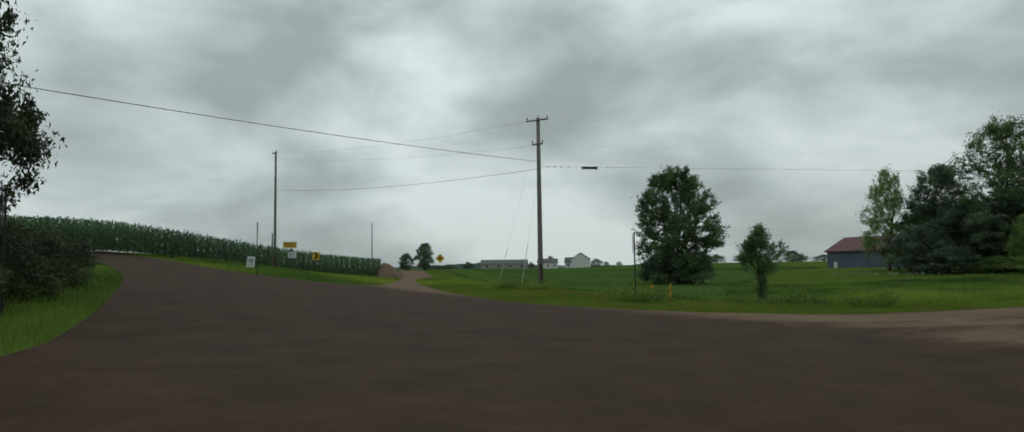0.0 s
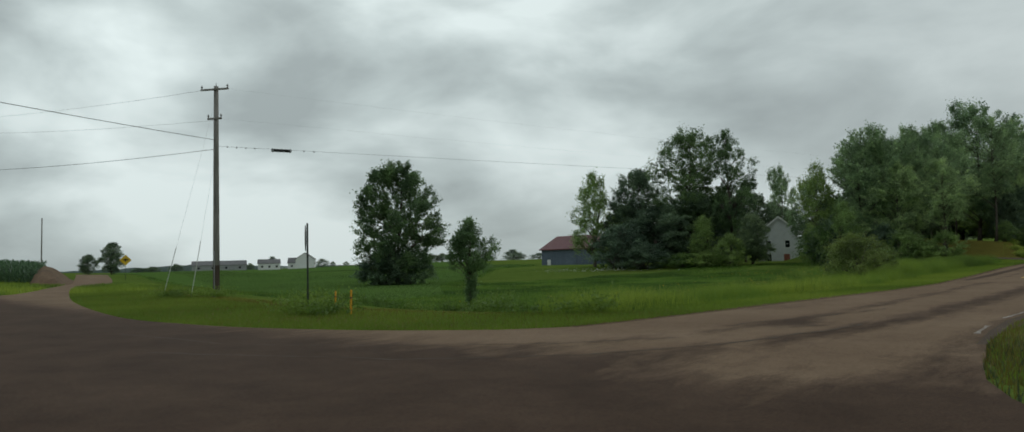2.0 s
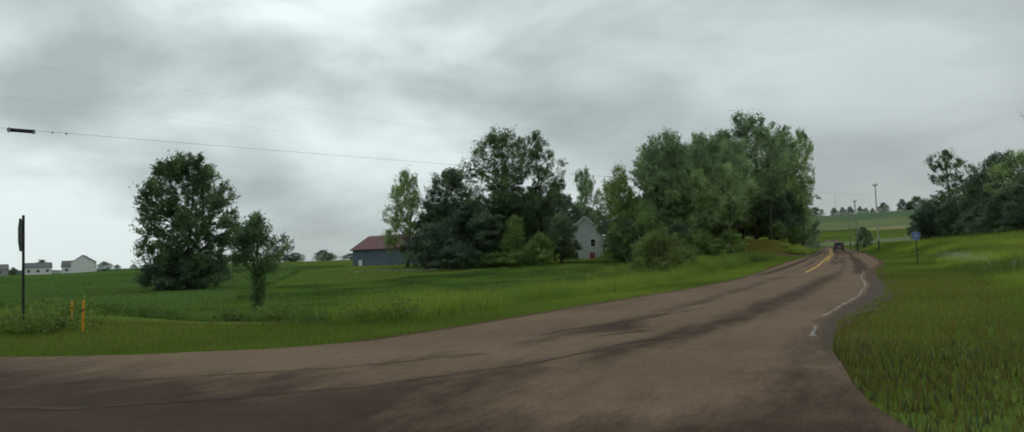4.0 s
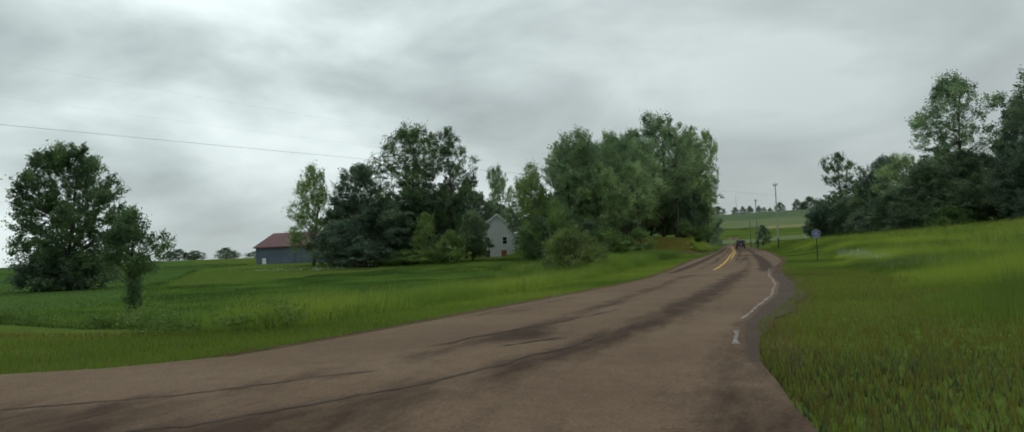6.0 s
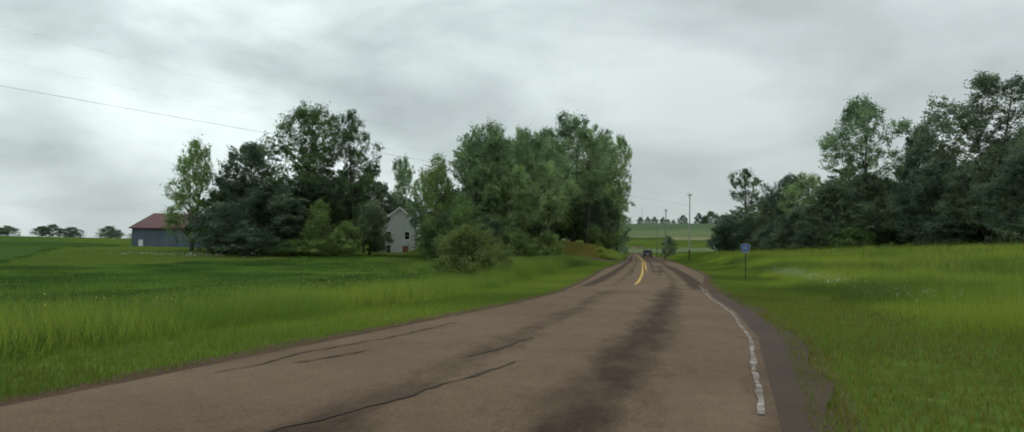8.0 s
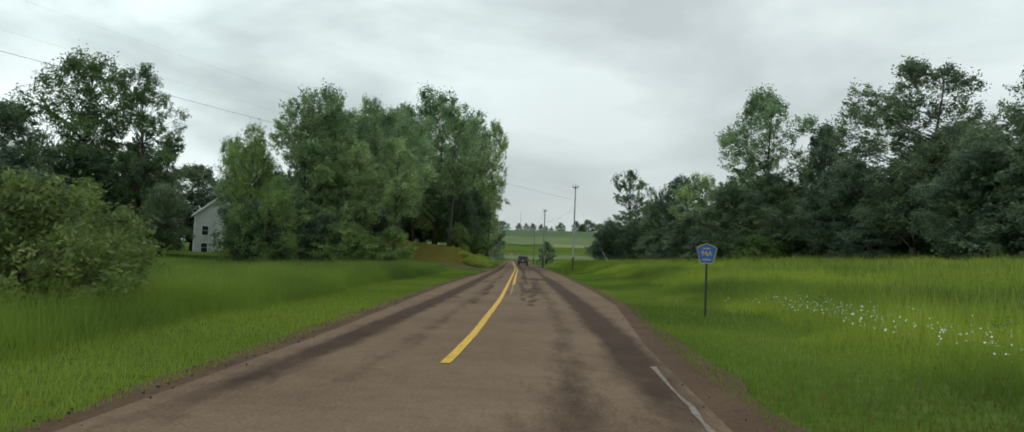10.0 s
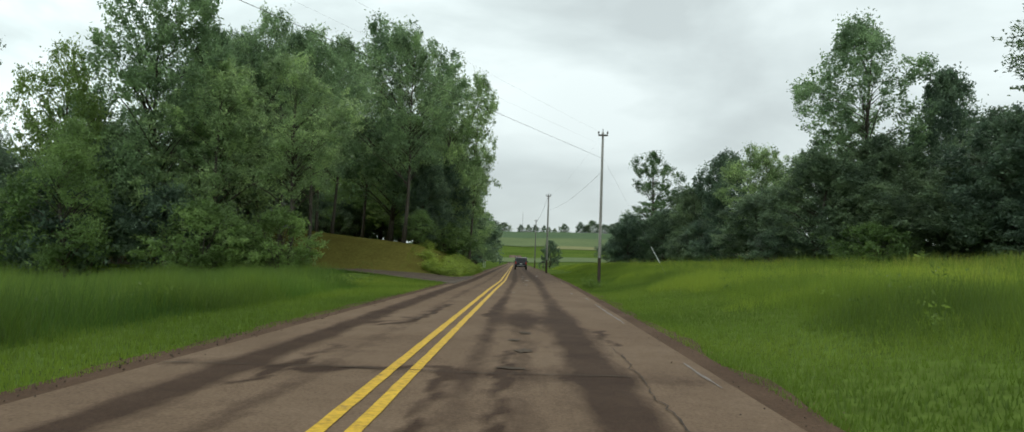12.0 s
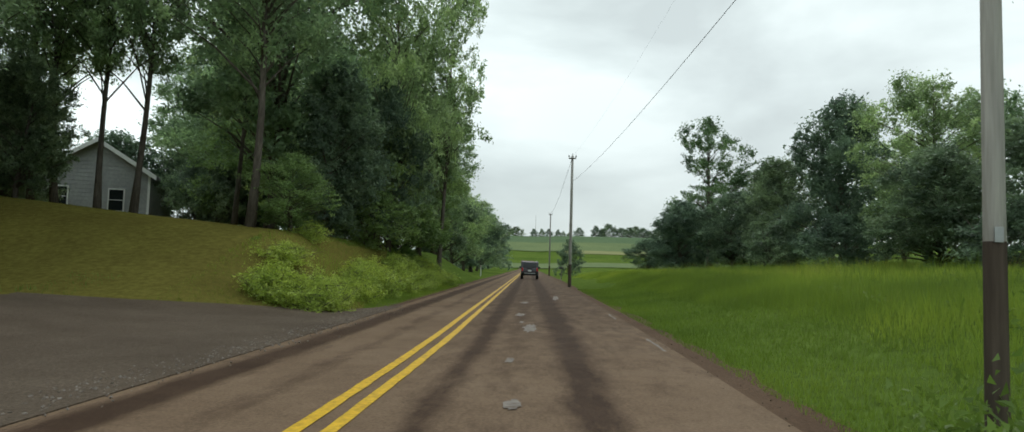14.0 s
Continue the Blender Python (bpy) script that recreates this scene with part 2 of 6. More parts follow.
M_OLDYELLOW = surface("faded_yellow_paint", (6.0, [(0.4, (0.17, 0.115, 0.06)), (0.6, (0.4, 0.24, 0.03))]), (14.0, [(0.3, G(0.7)), (0.6, G(1.1))]), rough=0.65)
M_WHITE = surface("worn_white_paint", (5.0, [(0.43, (0.15, 0.108, 0.075)), (0.55, (0.25, 0.22, 0.195)), (0.7, (0.46, 0.44, 0.41))]), (12.0, [(0.3, G(0.7)), (0.6, G(1.1))]), rough=0.65)
M_SIDING = surface("pale_grey_siding", (0.8, [(0.3, (0.5, 0.52, 0.53)), (0.7, (0.6, 0.62, 0.63))]), (6.0, [(0.3, G(0.9)), (0.7, G(1.05))]), rough=0.6)
M_TRIM = surface("white_trim_paint", (1.5, [(0.3, (0.7, 0.71, 0.71)), (0.7, (0.8, 0.81, 0.81))]), None, rough=0.5)
M_BARN = surface("blue_grey_barn_metal", (0.4, [(0.3, (0.098, 0.128, 0.17)), (0.7, (0.136, 0.17, 0.22))]), (3.0, [(0.3, G(0.85)), (0.7, G(1.1))]), rough=0.55, metal=0.2)
M_BARNROOF = surface("maroon_roof_metal", (0.3, [(0.3, (0.115, 0.036, 0.042)), (0.7, (0.16, 0.055, 0.06))]), (3.0, [(0.3, G(0.85)), (0.7, G(1.15))]), rough=0.45, metal=0.2)
M_OLDSIDING = surface("weathered_grey_siding", (0.8, [(0.3, (0.3, 0.31, 0.32)), (0.7, (0.4, 0.41, 0.42))]), (6.0, [(0.3, G(0.85)), (0.7, G(1.05))]), rough=0.7)
M_PALEPOLE = surface("pale_pole_wood", (1.5, [(0.3, (0.34, 0.325, 0.3)), (0.7, (0.47, 0.45, 0.42))]), (18.0, [(0.3, G(0.75)), (0.7, G(1.15))]), rough=0.9, bump=0.6, bump_scale=22.0, stretch=(1, 1, 0.06), spec=0.15)
M_CREOSOTE = surface("dark_creosoted_wood", (1.5, [(0.3, (0.06, 0.046, 0.036)), (0.7, (0.11, 0.085, 0.067))]), (18.0, [(0.3, G(0.65)), (0.7, G(1.2))]), rough=0.9, bump=0.6, bump_scale=22.0, stretch=(1, 1, 0.06), spec=0.15)
M_SHINGLE = surface("grey_shingle", (0.6, [(0.3, (0.12, 0.12, 0.125)), (0.7, (0.19, 0.19, 0.195))]), (9.0, [(0.3, G(0.75)), (0.7, G(1.2))]), rough=0.9, bump=0.4, bump_scale=12.0)
M_GALV = surface("galvanised_steel", (3.0, [(0.3, (0.3, 0.31, 0.32)), (0.7, (0.45, 0.46, 0.47))]), None, rough=0.45, metal=0.7)
M_DARKSTEEL = surface("dark_green_steel_post", (4.0, [(0.3, (0.03, 0.04, 0.035)), (0.7, (0.06, 0.07, 0.06))]), None, rough=0.6, metal=0.3)
M_SIGNYELLOW = surface("yellow_sign_sheeting", (4.0, [(0.3, (0.66, 0.42, 0.02)), (0.7, (0.75, 0.5, 0.03))]), None, rough=0.4)
M_SIGNBLACK = surface("black_sign_ink", (4.0, [(0.3, (0.012, 0.012, 0.012)), (0.7, (0.02, 0.02, 0.02))]), None, rough=0.5)
M_SIGNBLUE = surface("blue_sign_sheeting", (3.0, [(0.3, (0.02, 0.11, 0.42)), (0.7, (0.03, 0.15, 0.5))]), None, rough=0.4)
M_SIGNRED = surface("red_sign_sheeting", (3.0, [(0.3, (0.35, 0.02, 0.02)), (0.7, (0.45, 0.03, 0.03))]), None, rough=0.4)
M_ORANGE = surface("orange_marker_plastic", (5.0, [(0.3, (0.6, 0.27, 0.02)), (0.7, (0.72, 0.36, 0.03))]), None, rough=0.5)
M_CABLE = surface("black_cable", (2.0, [(0.3, (0.02, 0.02, 0.02)), (0.7, (0.04, 0.04, 0.04))]), None, rough=0.6)
M_CERAMIC = surface("glazed_insulator", (6.0, [(0.3, (0.1, 0.09, 0.085)), (0.7, (0.2, 0.19, 0.18))]), None, rough=0.25, spec=0.6)
M_CARPAINT = surface("dark_plum_car_paint", (2.0, [(0.3, (0.03, 0.026, 0.034)), (0.7, (0.045, 0.038, 0.05))]), None, rough=0.25, spec=0.6)
M_RUBBER = surface("black_rubber", (5.0, [(0.3, (0.015, 0.015, 0.015)), (0.7, (0.03, 0.03, 0.03))]), None, rough=0.8)
M_GLASSY = surface("dark_window_glass", (1.0, [(0.3, (0.012, 0.015, 0.017)), (0.7, (0.02, 0.024, 0.026))]), None, rough=0.12, spec=0.35)
M_TAIL = surface("red_tail_lamp_plastic", (4.0, [(0.3, (0.4, 0.01, 0.012)), (0.7, (0.5, 0.015, 0.02))]), None, rough=0.2, spec=0.6)
M_BRICK = surface("red_brick_step", (3.0, [(0.3, (0.22, 0.08, 0.055)), (0.7, (0.32, 0.12, 0.08))]), (18.0, [(0.3, G(0.7)), (0.7, G(1.2))]), rough=0.9)
# the next two field greens are greyed to paint in aerial haze
M_FIELD = surface("haze_greyed_mown_field", (0.03, [(0.3, (0.13, 0.17, 0.085)), (0.7, (0.17, 0.21, 0.1))]), (0.5, [(0.3, G(0.85)), (0.7, G(1.1))]), rough=0.95, spec=0.0)
M_CROP = surface("haze_greyed_crop_field", (0.03, [(0.3, (0.095, 0.14, 0.08)), (0.7, (0.12, 0.17, 0.092))]), (0.6, [(0.3, G(0.8)), (0.7, G(1.15))]), rough=0.95, spec=0.0)
M_DEEPCROP = surface("deep_green_crop", (0.06, [(0.3, (0.062, 0.116, 0.03)), (0.7, (0.084, 0.146, 0.036))]), (2.5, [(0.3, G(0.78)), (0.7, G(1.18))]), rough=0.95, bump=0.6, bump_scale=5.0, spec=0.0)
M_STUBBLE = surface("straw_stubble_field", (0.05, [(0.3, (0.2, 0.21, 0.1)), (0.7, (0.26, 0.26, 0.13))]), (0.6, [(0.3, G(0.85)), (0.7, G(1.1))]), rough=0.95, spec=0.0)
M_BANK = surface("bare_earth_bank", (0.3, [(0.3, (0.1, 0.062, 0.038)), (0.7, (0.15, 0.095, 0.055))]), (4.0, [(0.3, G(0.7)), (0.7, G(1.2))]), rough=0.95, bump=0.6, bump_scale=8.0)
# wood colour paled and shifted to blue to paint in distance haze
M_FARWOOD = surface("far_wood_haze_tinted", (0.01, [(0.3, (0.11, 0.15, 0.14)), (0.7, (0.15, 0.19, 0.18))]), (0.08, [(0.3, G(0.8)), (0.7, G(1.1))]), rough=0.95, spec=0.0)

# ---- lie of the land ----
def sstep(v, a, b):
    t = np.clip((v - a) / (b - a), 0.0, 1.0)
    return t * t * (3 - 2 * t)


EDGE_Y = [-84, -80, -78, -76, -73, -70, -65, -60, -50, -40, -30, 0, 12, 60, 150, 420]
EDGE_L = [-5.9, -4.3, -3.9, -3.6, -3.2, -2.8, -2.1, -1.7, -1.85, -2.2, -2.5, -2.7, -2.75, -4.3, -7.0, -15.0]
EDGE_R = [2.95, 2.3, 2.25, 2.3, 2.7, 3.1, 3.3, 3.2, 3.45, 4.1, 4.2, 3.95, 3.83, 2.8, 0.2, -8.0]


def edge_left(y):
    return np.interp(y, EDGE_Y, EDGE_L)


def edge_right(y):
    return np.interp(y, EDGE_Y, EDGE_R)


def road_mid(y):
    """x of the yellow centre line."""
    return np.interp(y, EDGE_Y, [-0.9, -0.8, -0.7, -0.6, -0.3, -0.05, 0.25, 0.45, 0.63, 0.6, 0.44, -0.1, -0.25, -1.65, -4.3, -12.4])


def land(x, y):
    x, y = np.asarray(x, float), np.asarray(y, float)
    yy = np.clip(y, -84, 420)
    left = edge_left(yy) - x
    right = x - edge_right(yy)
    inner = ((x + 3.0) * 0.30 + (y + 82.0) * 0.95)          # north of the inner edge of the bend
    h = np.zeros(np.broadcast(x, y).shape)
    # low meadow north-west of the bend
    basin = sstep(left, 0.8, 14) * sstep(inner, 0.5, 12) * (1 - sstep(y, 0 + 0.25 * np.minimum(x, 0), 22)) * (1 - sstep(-x, 70, 160))
    h = h - 1.2 * basin * (1 - 0.75 * sstep(y, -62, -46) * (1 - sstep(-x, 12, 26)))
    # lawn mound beside the drive
    h = h + (2.1 + 0.9 * sstep(left, 5, 18)) * sstep(left, 0.7, 4.6) * sstep(y, 15, 25) * (1 - sstep(y, 62, 95)) * (1 - sstep(-x, 28, 37))
    h = h + 0.35 * sstep(left, 1, 8) * sstep(y, -2, 10)
    # meadow east of the road, a little higher than the road
    h = h + 0.3 * sstep(right, 1.5, 9) * sstep(y, -84, -70)
    h = h + 1.1 * sstep(right, 6, 30) * sstep(y, -84, -60)
    h = h + 0.6 * sstep(right, 0.2, 5) * sstep(y, -52, -15) * (1 - sstep(y, 60, 120))
    # rise west of the junction with the maize on it
    ang = np.arctan2(y + 95.5, -(x - 6.4))                  # 0 is due west, positive to the north
    dist = np.hypot(x - 6.4, y + 95.5)
    west = (1 - sstep(ang, -0.08, 0.40)) * (x < 6.4)
    h = h + west * 0.06 * np.minimum(np.maximum(dist - 15, 0), 60 + 0.5 * np.maximum(dist - 75, 0))
    # far fields
    h = h + 2.6 * sstep(dist, 140, 420) * sstep(ang, 0.5, 0.75) * (1 - sstep(ang, 1.2, 1.5))
    # road to the north-west climbs to a crest
    h = h + 1.0 * sstep(dist, 110, 170) * sstep(ang, 0.2, 0.3) * (1 - sstep(ang, 0.5, 0.6))
    # hill to the north
    slope = x / np.maximum(y, 1)
    h = h + 33 * sstep(y, 300, 800) * sstep(slope, -0.3, -0.06)
    return h


def ground_z(x, y):
    return float(land(x, y))


def mesh_object(name, verts, faces, mat, parent=None, smooth=False):
    me = bpy.data.meshes.new(name)
    me.from_pydata([tuple(v) for v in verts], [], [tuple(f) for f in faces])
    if mat:
        me.materials.append(mat)
    if smooth:
        me.polygons.foreach_set("use_smooth", [True] * len(me.polygons))
    me.update()
    ob = new(name, me)
    if parent:
        ob.parent = parent
    return ob


def part(name, bm, mat, parent, label="", smooth=False):
    me = bpy.data.meshes.new(name)
    bm.to_mesh(me)
    bm.free()
    if mat:
        me.materials.append(mat)
    if smooth:
        me.polygons.foreach_set("use_smooth", [True] * len(me.polygons))
    ob = new(name, me)
    if parent:
        ob.parent = parent
    if label:
        tagged(ob, label)
    return ob


def box(sx, sy, sz, at=(0, 0, 0), bevel=0.0, bm=None, turn=None):
    """A bevelled block centred at a point, added to bm."""
    own = bmesh.new()
    bmesh.ops.create_cube(own, size=1.0)
    bmesh.ops.scale(own, vec=(sx, sy, sz), verts=own.verts)
    if bevel:
        bmesh.ops.bevel(own, geom=own.edges[:], offset=bevel, segments=2, affect="EDGES", profile=0.6)
    if turn:
        bmesh.ops.transform(own, matrix=turn, verts=own.verts)
    bmesh.ops.translate(own, vec=at, verts=own.verts)
    if bm is None:
        return own
    me = bpy.data.meshes.new("tmp")
    own.to_mesh(me)
    own.free()
    bm.from_mesh(me)
    bpy.data.meshes.remove(me)
    return bm


def prism(outline, thick, axis="y", bm=None):
    """A flat outline of (a, b) points given depth along an axis."""
    bm = bm or bmesh.new()
    put3 = (lambda a, b, c: (a, c, b)) if axis == "y" else ((lambda a, b, c: (c, a, b)) if axis == "x" else (lambda a, b, c: (a, b, c)))
    f = [bm.verts.new(put3(a, b, -thick / 2)) for a, b in outline]
    g = [bm.verts.new(put3(a, b, thick / 2)) for a, b in outline]
    n = len(outline)
    bm.faces.new(f)
    bm.faces.new(g[::-1])
    for i in range(n):
        bm.faces.new((f[i], g[i], g[(i + 1) % n], f[(i + 1) % n]))
    bmesh.ops.recalc_face_normals(bm, faces=bm.faces[:])
    return bm


def tube(verts, faces, path, radii, sides=7):
    base = len(verts)
    n = len(path)
    for i, (p, r) in enumerate(zip(path, radii)):
        d = (path[min(i + 1, n - 1)] - path[max(i - 1, 0)]).normalized()
        u = d.orthogonal().normalized()
        w = d.cross(u)
        for k in range(sides):
            a = 2 * math.pi * k / sides
            verts.append(p + (u * math.cos(a) + w * math.sin(a)) * r)
    for i in range(n - 1):
        for k in range(sides):
            a, b = base + i * sides + k, base + i * sides + (k + 1) % sides
            faces.append((a, b, b + sides, a + sides))
    faces.append(tuple(base + k for k in range(sides))[::-1])
    faces.append(tuple(base + (n - 1) * sides + k for k in range(sides)))


def rod(name, a, b, r, mat, parent=None, sides=8, r2=None):
    v, f = [], []
    tube(v, f, [Vector(a), Vector(b)], [r, r if r2 is None else r2], sides)
    return mesh_object(name, v, f, mat, parent, smooth=False)


def axis_values(spans):
    v = []
    for a, b, s in spans:
        v += list(np.arange(a, b, s))
    return np.array(v + [spans[-1][1]])


gx = axis_values([(-4000, -600, 200), (-600, -160, 20), (-160, -60, 3), (-60, -28, 1.0), (-28, 8, 0.6), (8, 60, 1.0), (60, 160, 8), (160, 600, 40), (600, 4000, 300)])
gy = axis_values([(-4000, -600, 300), (-600, -180, 40), (-180, -112, 4), (-112, 0, 1.0), (0, 40, 0.6), (40, 90, 1.0), (90, 300, 5), (300, 900, 15), (900, 4000, 300)])
GX, GY = np.meshgrid(gx, gy)
GZ = land(GX, GY) - 0.05
nxg, nyg = len(gx), len(gy)
gv = np.stack([GX.ravel(), GY.ravel(), GZ.ravel()], 1)
gi = np.arange(nxg * nyg).reshape(nyg, nxg)
gf = np.stack([gi[:-1, :-1].ravel(), gi[:-1, 1:].ravel(), gi[1:, 1:].ravel(), gi[1:, :-1].ravel()], 1)
ground = mesh_object("ground", gv.tolist(), gf.tolist(), M_GROUND, smooth=True)
tagged(ground, "rolling green meadow and field ground", "ground", kind="structure")


def spline(points, step=1.0):
    """A smooth line through points, about step apart."""
    p = [Vector((*q, 0)) for q in points]
    p = [p[0] * 2 - p[1]] + p + [p[-1] * 2 - p[-2]]
    out = []
    for i in range(1, len(p) - 2):
        a, b, c, d = p[i - 1], p[i], p[i + 1], p[i + 2]
        n = max(1, int((c - b).length / step))
        for k in range(n):
            t = k / n
            q = 0.5 * ((2 * b) + (c - a) * t + (2 * a - 5 * b + 4 * c - d) * t * t + (3 * b - a - 3 * c + d) * t ** 3)
            out.append((q.x, q.y))
    out.append((p[-2].x, p[-2].y))
    return np.array(out)


def ribbon(name, left, right, lift, mat, across=4):
    """A strip draped on the land between two lines of equal length."""
    n = len(left)
    vs = []
    for k in range(across + 1):
        q = left + (right - left) * (k / across)
        vs.append(np.stack([q[:, 0], q[:, 1], land(q[:, 0], q[:, 1]) + lift], 1))
    v = np.stack(vs, 1).reshape(-1, 3)
    f = []
    w = across + 1
    for i in range(n - 1):
        for k in range(across):
            f.append((i * w + k, i * w + k + 1, (i + 1) * w + k + 1, (i + 1) * w + k))
    return mesh_object(name, v.tolist(), f, mat, smooth=True)


def drape(name, loop, lift, mat, step):
    """A filled outline, cut into cells and laid on the land."""
    bm = bmesh.new()
    bm.faces.new([bm.verts.new((p[0], p[1], 0)) for p in loop])
    bmesh.ops.triangulate(bm, faces=bm.faces[:])
    lo, hi = np.min(loop, 0), np.max(loop, 0)
    for ax in (0, 1):
        nrm = (1, 0, 0) if ax == 0 else (0, 1, 0)
        fine, far = step if isinstance(step, tuple) else (step, step)
        cuts = np.concatenate([np.arange(lo[ax] + far / 2, max(lo[ax], -26), far), np.arange(max(lo[ax], -26 if ax == 0 else -106), hi[ax], fine)]) if ax == 0 else np.concatenate([np.arange(lo[ax] + fine / 2, min(hi[ax], -76), fine), np.arange(max(lo[ax], -76), hi[ax], far)])
        for c in cuts:
            bmesh.ops.bisect_plane(bm, geom=bm.verts[:] + bm.edges[:] + bm.faces[:], plane_co=tuple(c * k for k in nrm), plane_no=nrm)
    co = np.array([v.co[:2] for v in bm.verts])
    for v, z in zip(bm.verts, land(co[:, 0], co[:, 1]) + lift):
        v.co.z = z
    for f in bm.faces:
        if f.normal.z < 0:
            f.normal_flip()
    # the sheet has an edge that reaches down into the ground
    rim = bmesh.ops.extrude_edge_only(bm, edges=[e for e in bm.edges if e.is_boundary])["geom"]
    for v in rim:
        if isinstance(v, bmesh.types.BMVert):
            v.co.z -= 0.12
    return part(name, bm, mat, None, smooth=False)


def inside(loop, x, y):
    n = len(loop)
    r = np.zeros(x.shape, bool)
    j = n - 1
    for i in range(n):
        xi, yi = loop[i]
        xj, yj = loop[j]
        if yi != yj:
            r ^= ((yi > y) != (yj > y)) & (x < (xj - xi) * (y - yi) / (yj - yi) + xi)
        j = i
    return r


def column(x, y):
    return np.stack([x, y], 1)


# ---- roads ----
ys = np.concatenate([np.arange(-80, -50, 0.5), np.arange(-50, 4, 0.14), np.arange(4, 120, 0.5), np.arange(120, 421, 4.0)])
el, er, mid = edge_left(ys), edge_right(ys), road_mid(ys)
dirt_l = 0.12 + 0.1 * sstep(ys, -60, -40)
dirt_r = 0.12 + 0.25 * sstep(ys, -80, -68) - 0.1 * sstep(ys, -60, -44)


def to_line(x, y, pts):
    """Distance to a smooth line through points."""
    q = spline(pts, 0.5)
    best = np.full(x.shape, 1e9)
    for (ax, ay), (bx, by) in zip(q[:-1], q[1:]):
        dx, dy = bx - ax, by - ay
        t = np.clip(((x - ax) * dx + (y - ay) * dy) / (dx * dx + dy * dy + 1e-9), 0, 1)
        best = np.minimum(best, np.hypot(x - ax - t * dx, y - ay - t * dy))
    return best


def band(d, w):
    return np.exp(-(d / w) ** 2)


TRACK_A = [(-9, -90.5), (-5.5, -88.4), (-2.6, -85.6), (-0.6, -82.0), (0.5, -77), (1.1, -70), (1.5, -62), (1.9, -52)]
TRACK_B = [(-16, -87.5), (-9, -87.0), (-4, -84.6), (-1.6, -79.5), (-0.9, -74), (-0.5, -66), (-0.2, -58)]


# cracks with dark edges: points along them and their half width
STAINED_SOUTH = [([(1.58, -29.6), (1.56, -31.0), (1.53, -32.4), (1.51, -34.6)], 0.15),
           ([(0.8, -23.6), (0.88, -27.7), (0.99, -30.4)], 0.09),
           ([(1.02, -31.2), (1.13, -33.0), (1.22, -34.6)], 0.12),
           ([(-0.38, -28.7), (-0.31, -30.7), (-0.32, -32.6), (-0.34, -33.6), (-0.26, -34.6)], 0.08),
           ([(-1.1, -34.7), (-0.24, -34.6), (0.6, -34.5)], 0.05),
           ([(1.4, -42.1), (1.37, -40.9), (1.39, -39.9), (1.55, -38.7), (1.34, -37.7), (1.51, -35.3), (1.38, -33.0), (1.36, -31.6)], 0.1)]
STAINED_MIDDLE = [([(1.36, -31.6), (1.48, -28.0), (1.38, -22.0)], 0.07),
           ([(1.15, -40.0), (1.09, -37.8), (1.04, -35.2), (0.92, -27.2)], 0.06),
           ([(1.25, -35.6), (1.22, -33.6), (1.3, -31.0)], 0.05),
           ([(-0.2, -35.2), (-0.15, -36.7), (-0.2, -38.0)], 0.08),
           ([(-0.11, -40.0), (-0.21, -41.1), (-0.14, -41.6), (-0.2, -42.0)], 0.055),
           ([(-0.82, -39.6), (-0.65, -40.1)], 0.07),
           ([(-1.2, -33), (-1.0, -30.2)], 0.07)]
STAINED_NORTH = [([(-0.7, -24.3), (0.1, -23.9), (0.8, -23.6)], 0.09),
           ([(-0.53, -12.2), (-0.6, -14.3), (-0.53, -15.7), (-0.6, -17.3), (-0.74, -18.3), (-1.1, -18.9)], 0.07),
           ([(-1.35, -17.0), (-0.74, -16.85)], 0.05),
           ([(-1.25, -18.4), (-1.05, -18.0)], 0.12),
           ([(-0.6, -14.5), (-0.35, -14.4)], 0.05),
           ([(0.74, -7.5), (0.76, -9.8), (0.73, -12.5), (0.72, -15.0), (0.7, -16.0)], 0.09),
           ([(-1.0, -25.2), (-0.9, -22)], 0.08),
           ([(3.05, -20.8), (2.9, -19.6), (3.0, -18.4)], 0.09)]


def crack_stain(x, y):
    """Soft uneven dark bands along the cracks north of the bend."""
    wx = x + 0.045 * np.sin(5.3 * y + 2 * x) + 0.03 * np.sin(11.7 * y + 1.0)
    wy = y + 0.08 * np.sin(9.0 * x + 1.3 * y)
    s = np.zeros(x.shape)
    near = (y > -50) & (y < 10)
    for pts, w in STAINED_SOUTH + STAINED_MIDDLE + STAINED_NORTH:
        k = near & (y > min(q[1] for q in pts) - 1) & (y < max(q[1] for q in pts) + 1)
        if k.any():
            s[k] = np.maximum(s[k], (0.56 + 0.22 * np.sin(2.1 * y[k] + 30 * w)) * band(to_line(wx[k], wy[k], pts), 0.9 * w))
    return s


